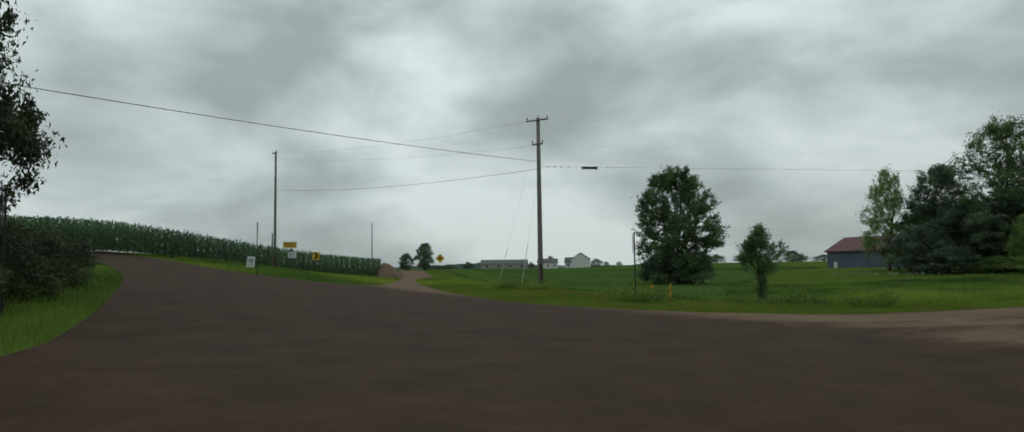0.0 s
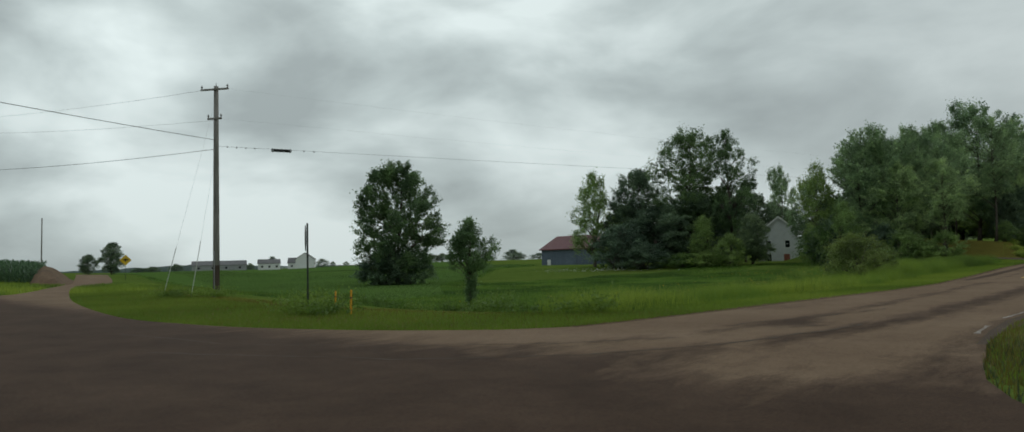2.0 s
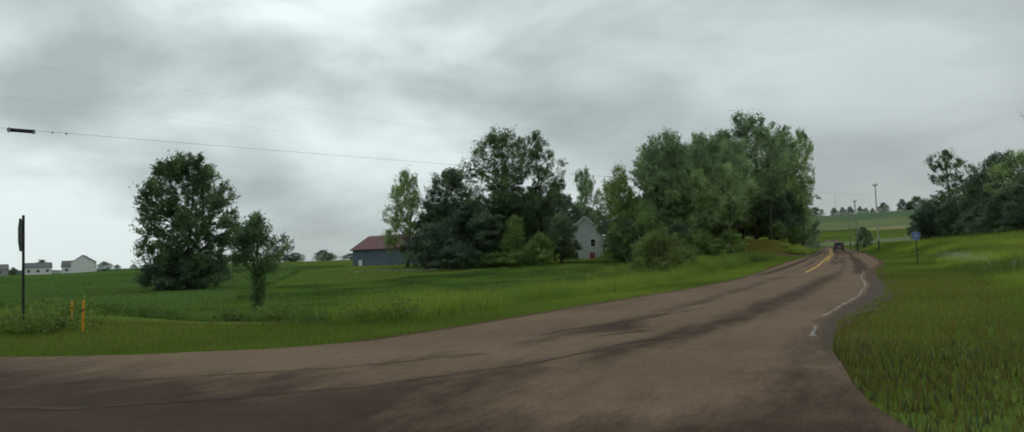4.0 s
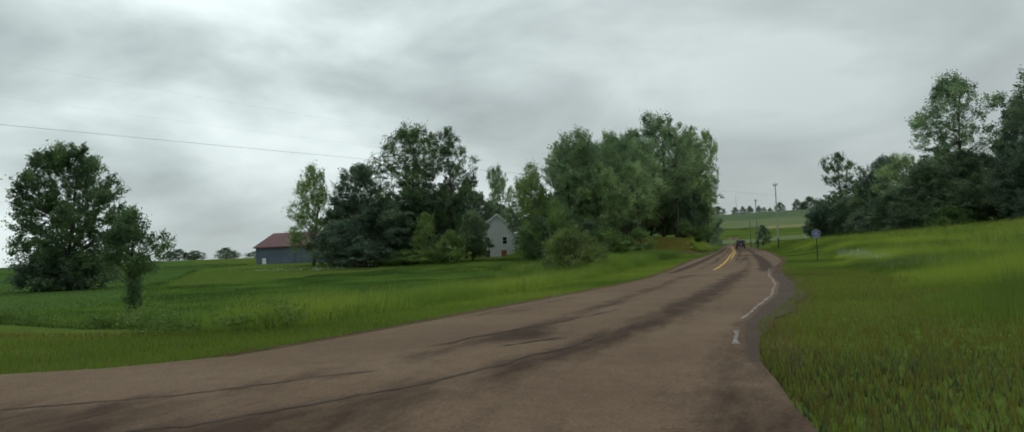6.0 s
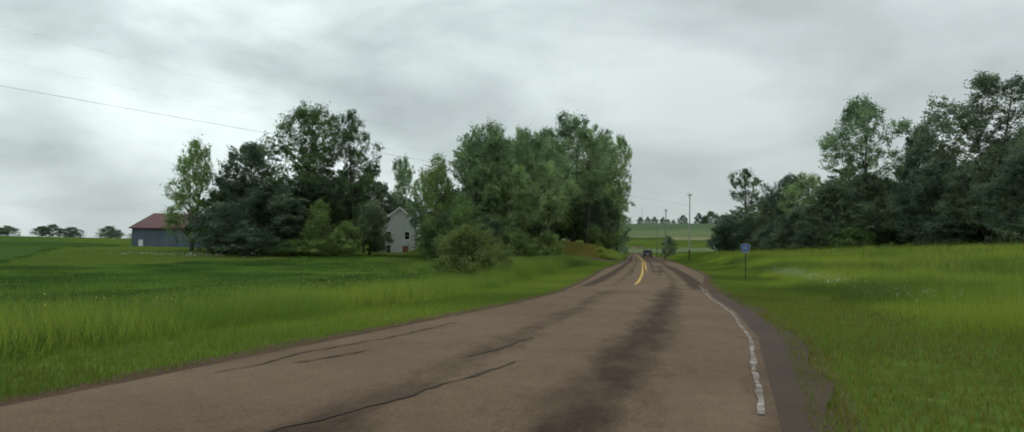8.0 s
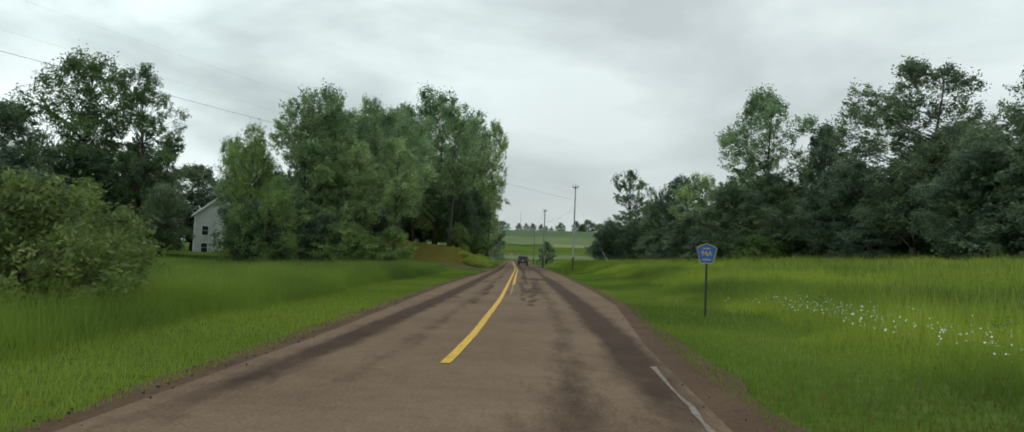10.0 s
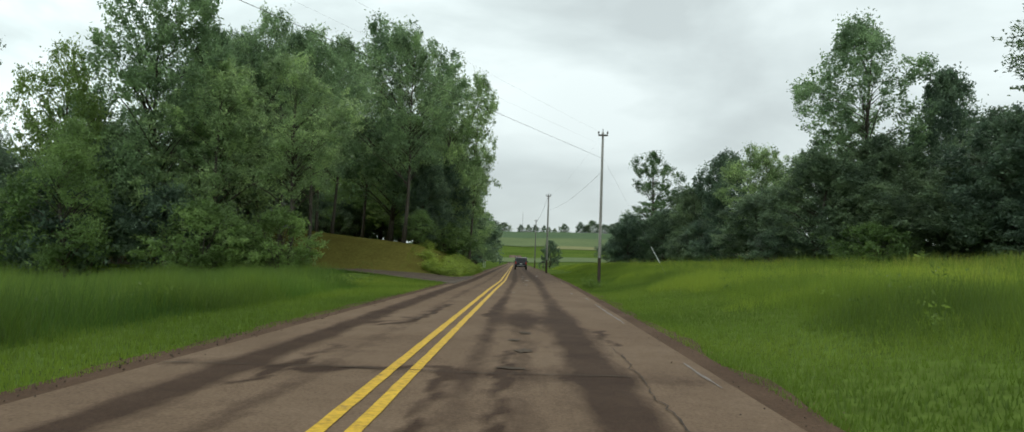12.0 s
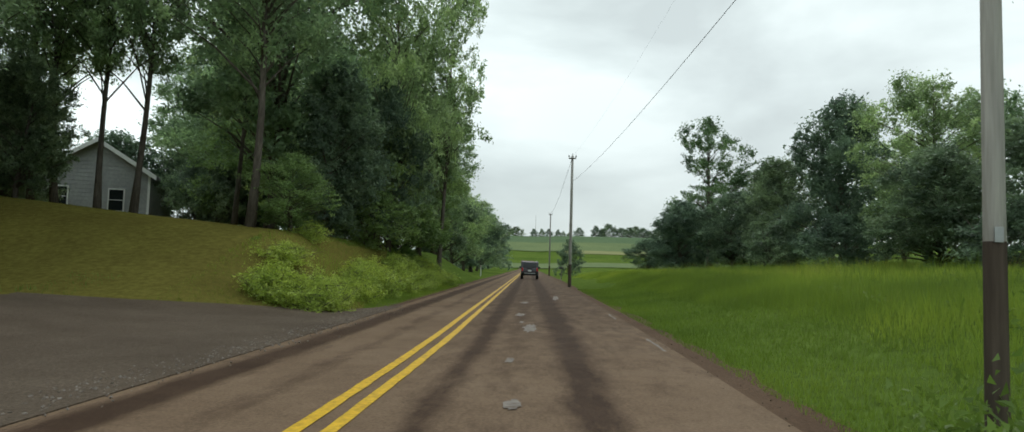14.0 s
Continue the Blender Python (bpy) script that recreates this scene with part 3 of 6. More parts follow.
def dampness(x, y):
    """Where the asphalt is stained: wheel tracks, edges and the hollow of the junction."""
    u = x - road_mid(np.clip(y, -84, 420))
    north = sstep(y, -60, -50)
    s = 0.76 * band(u - 2.15, 0.32 - 0.07 * sstep(y, -16, -8)) * north * (1 - 0.45 * sstep(y, -18, -8))
    s += 0.72 * band(u + 1.8, 0.25) * north
    s += 0.4 * band(u - 0.72, 0.16) * sstep(y, -30, -24)
    s += 0.26 * band(u - 1.3, 0.22) * north * (1 - 0.7 * sstep(y, -16, -8))
    s += 0.25 * band(u + 0.9, 0.2) * north
    s += 0.6 * band(u - 1.3, 0.55) * band(y + 16.4, 1.7) + 0.2 * band(y + 24.1, 0.4) * north
    s += 0.3 * sstep(y, -2, 25) * sstep(u, -0.1, 0.3)
    bend = 1 - north
    s += bend * (0.45 * band(to_line(x, y, TRACK_A), 0.45) + 0.3 * band(to_line(x, y, TRACK_B), 0.32))
    s += 0.35 * band(u + 0.2, 0.5) * band(y + 77.7, 0.7) * 1.6 + 0.8 * sstep(-(y + 0.12 * x), 82.0, 87.0) + 0.3 * sstep(u, 2.2, 2.9) * (1 - sstep(y, -78, -60))
    s += crack_stain(x, y)
    return np.clip(s, 0, 1.1)


def stain(ob):
    me = ob.data
    co = np.empty(len(me.vertices) * 3, np.float32)
    me.vertices.foreach_get("co", co)
    co = co.reshape(-1, 3).astype(float)
    at = me.attributes.new("damp", "FLOAT", "POINT")
    at.data.foreach_set("value", dampness(co[:, 0], co[:, 1]).astype(np.float32))
    return ob


tagged(stain(ribbon("road", column(el + dirt_l, ys), column(er - dirt_r, ys), 0.0, M_ASPHALT, 70)), "worn brown-grey asphalt country road", "road", kind="structure")
rngd = np.random.default_rng(5)
soft = lambda k: np.interp(ys, np.arange(-80, 421, 0.4), np.convolve(rngd.normal(size=1253), np.ones(4) / 4, "same") * k)
wob_l, wob_r = soft(0.13), soft(0.2)
tagged(ribbon("dirt_shoulder", column(el - 0.25 + wob_l, ys), column(el + dirt_l, ys), -0.002, M_DIRT, 2), "narrow brown dirt road shoulder", "shoulder", kind="structure")
cut = int(np.searchsorted(ys, -58))
for sl, m, lb in ((slice(0, cut + 1), M_DAMP, "dark damp asphalt road shoulder"), (slice(cut, None), M_DIRT, "dark brown dirt road shoulder")):
    tagged(ribbon("road_shoulder", column(er - dirt_r, ys)[sl], column(er + np.maximum(0.24 + wob_r, 0.05) * sstep(ys, -80, -74), ys)[sl], -0.002, m, 2), lb, "shoulder", kind="structure")

edge_n = spline([(-4.3, -80), (-5.2, -81.0), (-6.7, -81.8), (-9.0, -82.5), (-13, -82.9), (-20, -82.0), (-39.5, -76.2), (-71, -64.5), (-100, -50), (-150, -31), (-220, -6)], 1.0)
edge_s = spline([(2.3, -80), (2.95, -84), (5.4, -87.2), (11.2, -89.8), (24, -92.4), (60, -98)], 1.0)
south = spline([(60, -106), (24, -101.5), (8, -101), (-3, -98.2), (-10, -96.6), (-20, -95.6), (-33, -95.2), (-48, -97.4), (-60, -105), (-70, -118)], 1.0)
west_n = spline([(-77, -114), (-68, -98), (-58, -91.5), (-48, -88), (-42.5, -82.5), (-47, -77.0), (-70, -67.2), (-100, -55), (-150, -36.5), (-220, -12)], 1.0)
JUNCTION = np.concatenate([edge_n[::-1], edge_s, south, west_n])
tagged(stain(drape("junction_road", JUNCTION, 0.003, M_ASPHALT, (0.7, 4.0))), "broad damp asphalt road junction", "road", kind="structure")
DRIVE = np.concatenate([spline([(-2.32, 4.4), (-5, 8.6), (-9, 11.6), (-16, 13.2), (-27, 14)], 1.0), spline([(-27, 17), (-16, 16.2), (-9, 16.0), (-5, 17.6), (-2.75, 21.5)], 1.0)])
tagged(drape("gravel_driveway", DRIVE, 0.012, M_GRAVEL, 0.8), "grey gravel driveway meeting the road", "driveway", kind="structure")
LAWN_LOOP = np.concatenate([spline([(-3.4, 19.4), (-5.4, 16.8), (-9, 15.2), (-16, 15.4), (-27, 16.2)], 1.0), spline([(-36, 30), (-34, 52), (-20, 58), (-9, 44), (-5.4, 30)], 1.0)])
tagged(drape("lawn", LAWN_LOOP, 0.006, M_LAWN, 1.0), "olive mown lawn on a mound", "lawn", kind="structure")

CROP_LOOP = spline([(-36, -58.5), (-47, -54.5), (-62, -50), (-100, -40), (-150, -26), (-230, 0), (-330, 120), (-230, 150), (-140, 74), (-104, 44), (-84, 8), (-62, -25), (-46, -42), (-38, -50), (-36, -58.5)], 3.0)
tagged(drape("crop_field", CROP_LOOP, 0.03, M_DEEPCROP, (3.0, 6.0)), "deep green low crop field behind the ditch", "field", kind="structure")


def strip(name, pts, width, lift, mat, label, rng=None, ragged=0.0, step=0.3):
    """A painted line, track or crack along points on the road."""
    line = spline(pts, step) if len(pts) > 2 else np.array([np.array(pts[0]) + (np.array(pts[1]) - np.array(pts[0])) * k for k in np.linspace(0, 1, max(2, int(np.hypot(*(np.array(pts[1]) - np.array(pts[0]))) / step)))])
    d = np.gradient(line, axis=0)
    d /= np.linalg.norm(d, axis=1)[:, None] + 1e-9
    nrm = np.stack([-d[:, 1], d[:, 0]], 1)
    w = np.full((len(line), 1), width / 2)
    w2 = w.copy()
    if rng is not None:
        w = w * (1 + ragged * rng.normal(size=(len(line), 1))).clip(0.25, 2.2)
        w2 = w2 * (1 + ragged * rng.normal(size=(len(line), 1))).clip(0.25, 2.2)
    return tagged(ribbon(name, line + nrm * w, line - nrm * w2, lift, mat, 1), label, name.replace("_", " "), kind="structure")


rng = np.random.default_rng(17)
along = lambda f, y0, y1, off, n=14: [(float(f(y)) + off, y) for y in np.linspace(y0, y1, n)]
strip("yellow_line", along(road_mid, -53, 190, -0.13, 70), 0.12, 0.008, M_YELLOW, "worn yellow centre line", rng, 0.05)
strip("yellow_line", along(road_mid, -27.2, 190, 0.13, 60), 0.12, 0.008, M_YELLOW, "worn yellow centre line", rng, 0.05)
strip("yellow_line", along(road_mid, -36.5, -27.5, 0.13, 8), 0.045, 0.008, M_OLDYELLOW, "faded thin yellow centre line", rng, 0.3)
white = lambda y: edge_right(y) - (0.12 + 0.25 * sstep(y, -80, -68) - 0.1 * sstep(y, -60, -44)) - 0.12
strip("white_edge_line", along(white, -78.6, -77.2, 0.0, 3), 0.06, 0.008, M_WHITE, "broken worn white edge line", rng, 0.45)
strip("white_edge_line", along(white, -75.6, -58, 0.0, 8), 0.055, 0.008, M_WHITE, "worn white edge line", rng, 0.4)
for a, b in ((-57, -52.5), (-24.4, -22.5), (-16.5, -9.5), (-7.2, -5.6), (12, 14), (19, 21)):
    strip("white_edge_line", along(white, a, b, -0.05, 4), 0.045, 0.006, M_SCUFF_SHEEN, "faded white edge line", rng, 0.6)


LAYER = [0]


def crack(pts, width, label="thin dark crack in the asphalt", jag=0.07):
    """A jagged dark crack: short straight runs with side steps."""
    q, side = [], []
    for (x0, y0), (x1, y1) in zip(pts[:-1], pts[1:]):
        L = math.hypot(x1 - x0, y1 - y0)
        n = max(3, int(L / 0.13))
        nx, ny = -(y1 - y0) / L, (x1 - x0) / L
        s = 0.0
        for k in range(n):
            t = k / n
            s = (0.86 * s + 0.3 * jag * rng.normal()) * (k > 0)
            q.append((x0 + (x1 - x0) * t + nx * s, y0 + (y1 - y0) * t + ny * s))
            side.append((nx, ny))
    q.append(pts[-1])
    q = np.array(q)
    nr = np.array(side + side[-1:])
    w = width * 0.24 * np.clip(1 + 0.5 * rng.normal(size=(len(q), 1)), 0.3, 2.0)
    w[0] = w[-1] = 0.004
    LAYER[0] += 1
    tagged(ribbon("asphalt_crack", q + nr * w, q - nr * w, 0.006 + 0.0004 * LAYER[0], M_TAR, 1), label, "crack", kind="structure")


crack([(-12, -84.9), (-8, -84.9), (-5, -83.8), (-2.9, -82.4), (-1.6, -80.9)], 0.09)
crack([(-8, -86.2), (-3.8, -84.9), (-1.8, -83.4), (-0.8, -81.7), (-0.1, -79.4), (0.2, -77.6)], 0.11)
crack([(-1.9, -79.0), (-1.4, -77.5), (-0.9, -75.9), (-0.2, -73.4)], 0.075)
crack([(-0.95, -73.4), (-0.72, -72.4), (-0.52, -71.2)], 0.09)
crack([(-2.6, -74.4), (-2.2, -73.2)], 0.07)
crack([(-0.9, -78.9), (-0.3, -78.0)], 0.12)
crack([(-3.0, -75.2), (-2.75, -73.4), (-2.4, -71.8), (-2.1, -69.6)], 0.055, "dark crumbling crack along the road edge")
crack([(-0.98, -41.55), (-0.57, -41.59), (-0.13, -41.47), (0.35, -41.34)], 0.06, jag=0.02)
crack([(0.49, -41.86), (0.82, -42.03), (1.3, -42.25)], 0.04, jag=0.02)
crack([(-0.13, -40.0), (-0.2, -41.0), (-0.14, -41.5), (-0.22, -42.1)], 0.05, jag=0.05)
crack([(-0.55, -12.4), (-0.6, -14.2), (-0.53, -15.6), (-0.6, -17.2), (-0.78, -18.4)], 0.05, jag=0.06)
crack([(-2.3, -24.2), (-0.6, -24.0), (0.9, -24.1), (3.0, -23.9)], 0.045, jag=0.04)
crack([(1.45, -38.6), (1.36, -37.4), (1.5, -35.4), (1.4, -33.2), (1.38, -29)], 0.05, jag=0.06)
crack([(3.0, -27), (2.95, -24.6), (3.05, -21)], 0.025)
crack([(-2.2, 2), (-1.4, 3.0), (-1.0, 5.2)], 0.05)


def patch(x, y, rx, ry, mat, label, seed):
    r = np.random.default_rng(seed)
    n = 22
    k = 1 + 0.2 * r.normal(size=n)
    loop = [(x + rx * k[i] * math.cos(2 * math.pi * i / n), y + ry * k[i] * math.sin(2 * math.pi * i / n)) for i in range(n)]
    bm = bmesh.new()
    bm.faces.new([bm.verts.new((p[0], p[1], ground_z(p[0], p[1]) + 0.011)) for p in loop])
    tagged(part("road_patch", bm, mat, None), label, "road patch", kind="structure")


for i, (x, y, rx, ry) in enumerate([(1.5, -23.6, 0.16, 0.1), (1.62, -21.9, 0.12, 0.22), (1.45, -20.6, 0.09, 0.14), (1.6, -19.4, 0.1, 0.2)]):
    patch(x, y, rx, ry, M_GRAVEL, "pale gravel filled pothole", 40 + i)

# pale spots: scuffing, and sky reflected in wet asphalt painted as lighter colour
for i, (x, y, rx, ry) in enumerate([(1.17, 15.5, 0.13, 0.9), (1.24, 7.1, 0.08, 0.25), (1.27, 4.9, 0.06, 0.16), (1.8, 30.8, 0.12, 2.0), (1.34, -1.3, 0.05, 0.14), (1.05, 10.2, 0.06, 0.25), (0.8, 19.5, 0.12, 0.5), (0.7, 26, 0.13, 0.7), (0.95, 17, 0.05, 0.2), (0.9, -3.5, 0.07, 0.22), (0.98, 1.6, 0.05, 0.15), (3.2, -2.6, 0.04, 0.4)]):
    patch(x, y, rx, ry, M_SCUFF_SHEEN, "pale scuffed spot with painted wet sheen in the asphalt", 70 + i)

# ---- trees ----
def leaf_cloud(rng, centers, sizes, per, leaf):
    """Small pointed leaves in sprays that reach up and out from the middle of the plant."""
    n = len(centers) * per
    out = centers - np.mean(centers, 0)
    out = out / (np.linalg.norm(out, axis=1)[:, None] + 1e-6) + np.array([0, 0, 0.5]) + 0.5 * rng.normal(size=centers.shape)
    out /= np.linalg.norm(out, axis=1)[:, None]
    c = np.repeat(centers, per, 0)
    o = np.repeat(out, per, 0)
    s = np.repeat(sizes, per)[:, None]
    d = rng.normal(size=(n, 3)) * 0.42
    p = c + np.clip(d, -0.8, 0.8) * s * np.array([1, 1, 0.75]) + o * s * np.clip(0.7 * rng.normal(size=(n, 1)), -1.2, 1.2)
    a = rng.normal(size=(n, 3)) + np.array([0, 0, -0.2])
    a /= np.linalg.norm(a, axis=1)[:, None]
    b = np.cross(a, rng.normal(size=(n, 3)))
    b /= np.linalg.norm(b, axis=1)[:, None] + 1e-9
    L = leaf * (0.6 + 0.8 * rng.random((n, 1)))
    return np.stack([p - a * L - b * L * 0.2, p + b * L * 0.75, p + a * L], 1).reshape(-1, 3)


def poly_mesh(name, v, k, mat):
    """A mesh of loose k-sided faces from a long array of corners."""
    n = len(v) // k
    me = bpy.data.meshes.new(name)
    me.vertices.add(len(v))
    me.vertices.foreach_set("co", v.astype(np.float32).ravel())
    me.loops.add(k * n)
    me.loops.foreach_set("vertex_index", np.arange(k * n, dtype=np.int32))
    me.polygons.add(n)
    me.polygons.foreach_set("loop_start", np.arange(0, k * n, k, dtype=np.int32))
    me.polygons.foreach_set("loop_total", np.full(n, k, dtype=np.int32))
    me.materials.append(mat)
    me.update(calc_edges=True)
    return me


def make_tree(name, seed, height, radius, bole, mat, clumps=220, per=55, leaf=0.2, clump=0.13, top=0.5, label="", group="", category="tree",
              stems=1, sparse=0.0, thick=1.0, low=0.12, power=1.0, sleeve=0, boughs=0, bough=0.4, crest=0.7):
    """A tree: tapered trunk with limbs that reach the clumps of leaves. top: how high up the crown is widest; boughs: leaf masses with gaps between."""
    rng = np.random.default_rng(seed)
    root = new(name)
    crown_h = height - bole
    cs, ss = [], []
    lobes = [(rng.random() * 6.283, 0.5 + 0.6 * rng.random()) for _ in range(6)]
    bulges = [(rng.random() * 6.283, rng.random(), 0.75 + 0.5 * rng.random()) for _ in range(9)]
    shape = lambda t: max(0.14, math.sin(math.pi * (low + (1 - low) * min(1, t / top)) / 2) ** power if t < top else math.cos(math.pi / 2 * (t - top) / (1 - top)) ** crest)
    hubs = []
    for i in range(boughs):
        t = (i + rng.random()) / boughs
        rb = radius * bough * (0.7 + 0.55 * rng.random()) * (0.55 + 0.45 * shape(t))
        rr = max(0.0, radius * shape(t) * (0.82 + 0.3 * rng.random()) - rb * 0.75)
        if i % 4 == 3:
            rr *= 0.35
        ang = 2.4 * i + 0.7 * rng.normal()
        hub = Vector((rr * math.cos(ang), rr * math.sin(ang), bole + 0.5 * rb + t * (crown_h - 1.35 * rb)))
        hubs.append(hub)
        for k in range(clumps // boughs):
            d = Vector(rng.normal(size=3)) + Vector((0.35 * math.cos(ang), 0.35 * math.sin(ang), 0.45))
            p = hub + Vector((d.x, d.y, 0.72 * d.z)).normalized() * rb * (0.45 + 0.6 * rng.random() ** 0.6)
            if sparse and noise.noise(p * 0.55 + Vector((seed * 1.7, 0, 0))) > 0.38 - sparse:
                continue
            cs.append((p.x, p.y, min(p.z, 0.98 * height)))
            ss.append(radius * clump * (0.4 + 1.0 * rng.random() ** 1.5) + 0.08)
    while not boughs and len(cs) < clumps:
        t = rng.random() ** 0.8
        prof = shape(t)
        ang = rng.random() * 2 * math.pi
        wob = 1 + 0.14 * sum(s * math.cos((i + 2) * ang + a + 6 * t) for i, (a, s) in enumerate(lobes)) / 2
        for a, tb, s in bulges:
            if abs((ang - a + 3.1416) % 6.2832 - 3.1416) < 0.55 and abs(t - tb) < 0.13:
                wob *= s
        f = rng.random()
        rr = radius * prof * wob * (0.3 + 0.7 * f ** 0.5)
        if sparse and noise.noise(Vector((ang * 1.1, t * 6.0, seed * 1.7))) > 0.35 - sparse:
            continue
        cs.append((rr * math.cos(ang), rr * math.sin(ang), bole + t * crown_h * 0.97))
        ss.append(radius * clump * (0.4 + 1.1 * rng.random() ** 1.5) + 0.1)
    for k in range(sleeve):
        a, q = rng.random() * 6.283, rng.random()
        cs.append((0.13 * radius * math.cos(a), 0.13 * radius * math.sin(a), bole * (0.02 + 1.1 * q)))
        ss.append(0.12 * radius * (0.6 + 0.8 * rng.random()) + 0.06 * (1 - q))
    cs, ss = np.array(cs), np.array(ss)
    verts, faces = [], []
    for sidx in range(stems):
        off = Vector((0, 0, 0)) if stems == 1 else Vector((rng.normal() * 0.08 * radius, rng.normal() * 0.08 * radius, 0))
        spread = 0.04 * height if stems == 1 else 0.35 * radius
        tipx, tipy = rng.normal() * spread * (0.3 if sleeve else 1), rng.normal() * spread * (0.3 if sleeve else 1)
        r0 = thick * (0.016 * height + 0.02) / math.sqrt(stems)
        path, radii = [], []
        for i in range(9):
            t = i / 8
            path.append(off + Vector((tipx * t + 0.012 * height * math.sin(5 * t + seed + sidx), tipy * t + 0.012 * height * math.cos(4 * t + seed), height * 0.92 * t - (0.3 if i == 0 else 0))))
            radii.append(r0 * (1.4 if i == 0 else 1) * (1 - 0.93 * t))
        tube(verts, faces, path, radii, 8)
        twigs = [Vector(cs[k]) for k in rng.choice(len(cs), size=min(len(cs), 60 // stems + 5), replace=False)]
        for tip in hubs + twigs:
            t0 = max(0.1, min(0.9, (tip.z - 0.6 * math.hypot(tip.x, tip.y)) / (height * 0.92) - 0.04))
            j = min(7, int(t0 * 8))
            st = path[j].lerp(path[j + 1], t0 * 8 - j)
            midp = st.lerp(tip, 0.5) + Vector((0, 0, 0.06 * (tip - st).length))
            rb = r0 * (1 - 0.93 * t0) * 0.42
            tube(verts, faces, [st, midp, tip], [rb, rb * 0.6, 0.01], 5)
    mesh_object("trunk", verts, faces, M_BARK, root, smooth=True)
    crown = new("crown", poly_mesh("crown", leaf_cloud(rng, cs, ss, per, leaf), 3, mat))
    crown.parent = root
    root["h"], root["r"] = height, radius
    return tagged(root, label, category, group)


PLANTED = {}


def plant(kind, x, y, z_top=None, width=None, turn=0, h=None, label="", sink=0.1):
    """Set a tree of a kind on the land so that its top and width come out as given."""
    g = ground_z(x, y)
    hh = h if h else z_top - g + sink
    src = KINDS[kind]
    if kind not in PLANTED:
        PLANTED[kind] = src()
        ob = PLANTED[kind]
        ob.matrix_basis = pose(x, y, g - sink, 0, 0, turn)
    else:
        ob = copy_thing(PLANTED[kind], pose(x, y, g - sink, 0, 0, turn))
    base = PLANTED[kind]
    sx = (width / 2) / base["r"] if width else hh / base["h"]
    ob.scale = (sx, sx, hh / base["h"])
    if label:
        tagged(ob, label)
    return ob


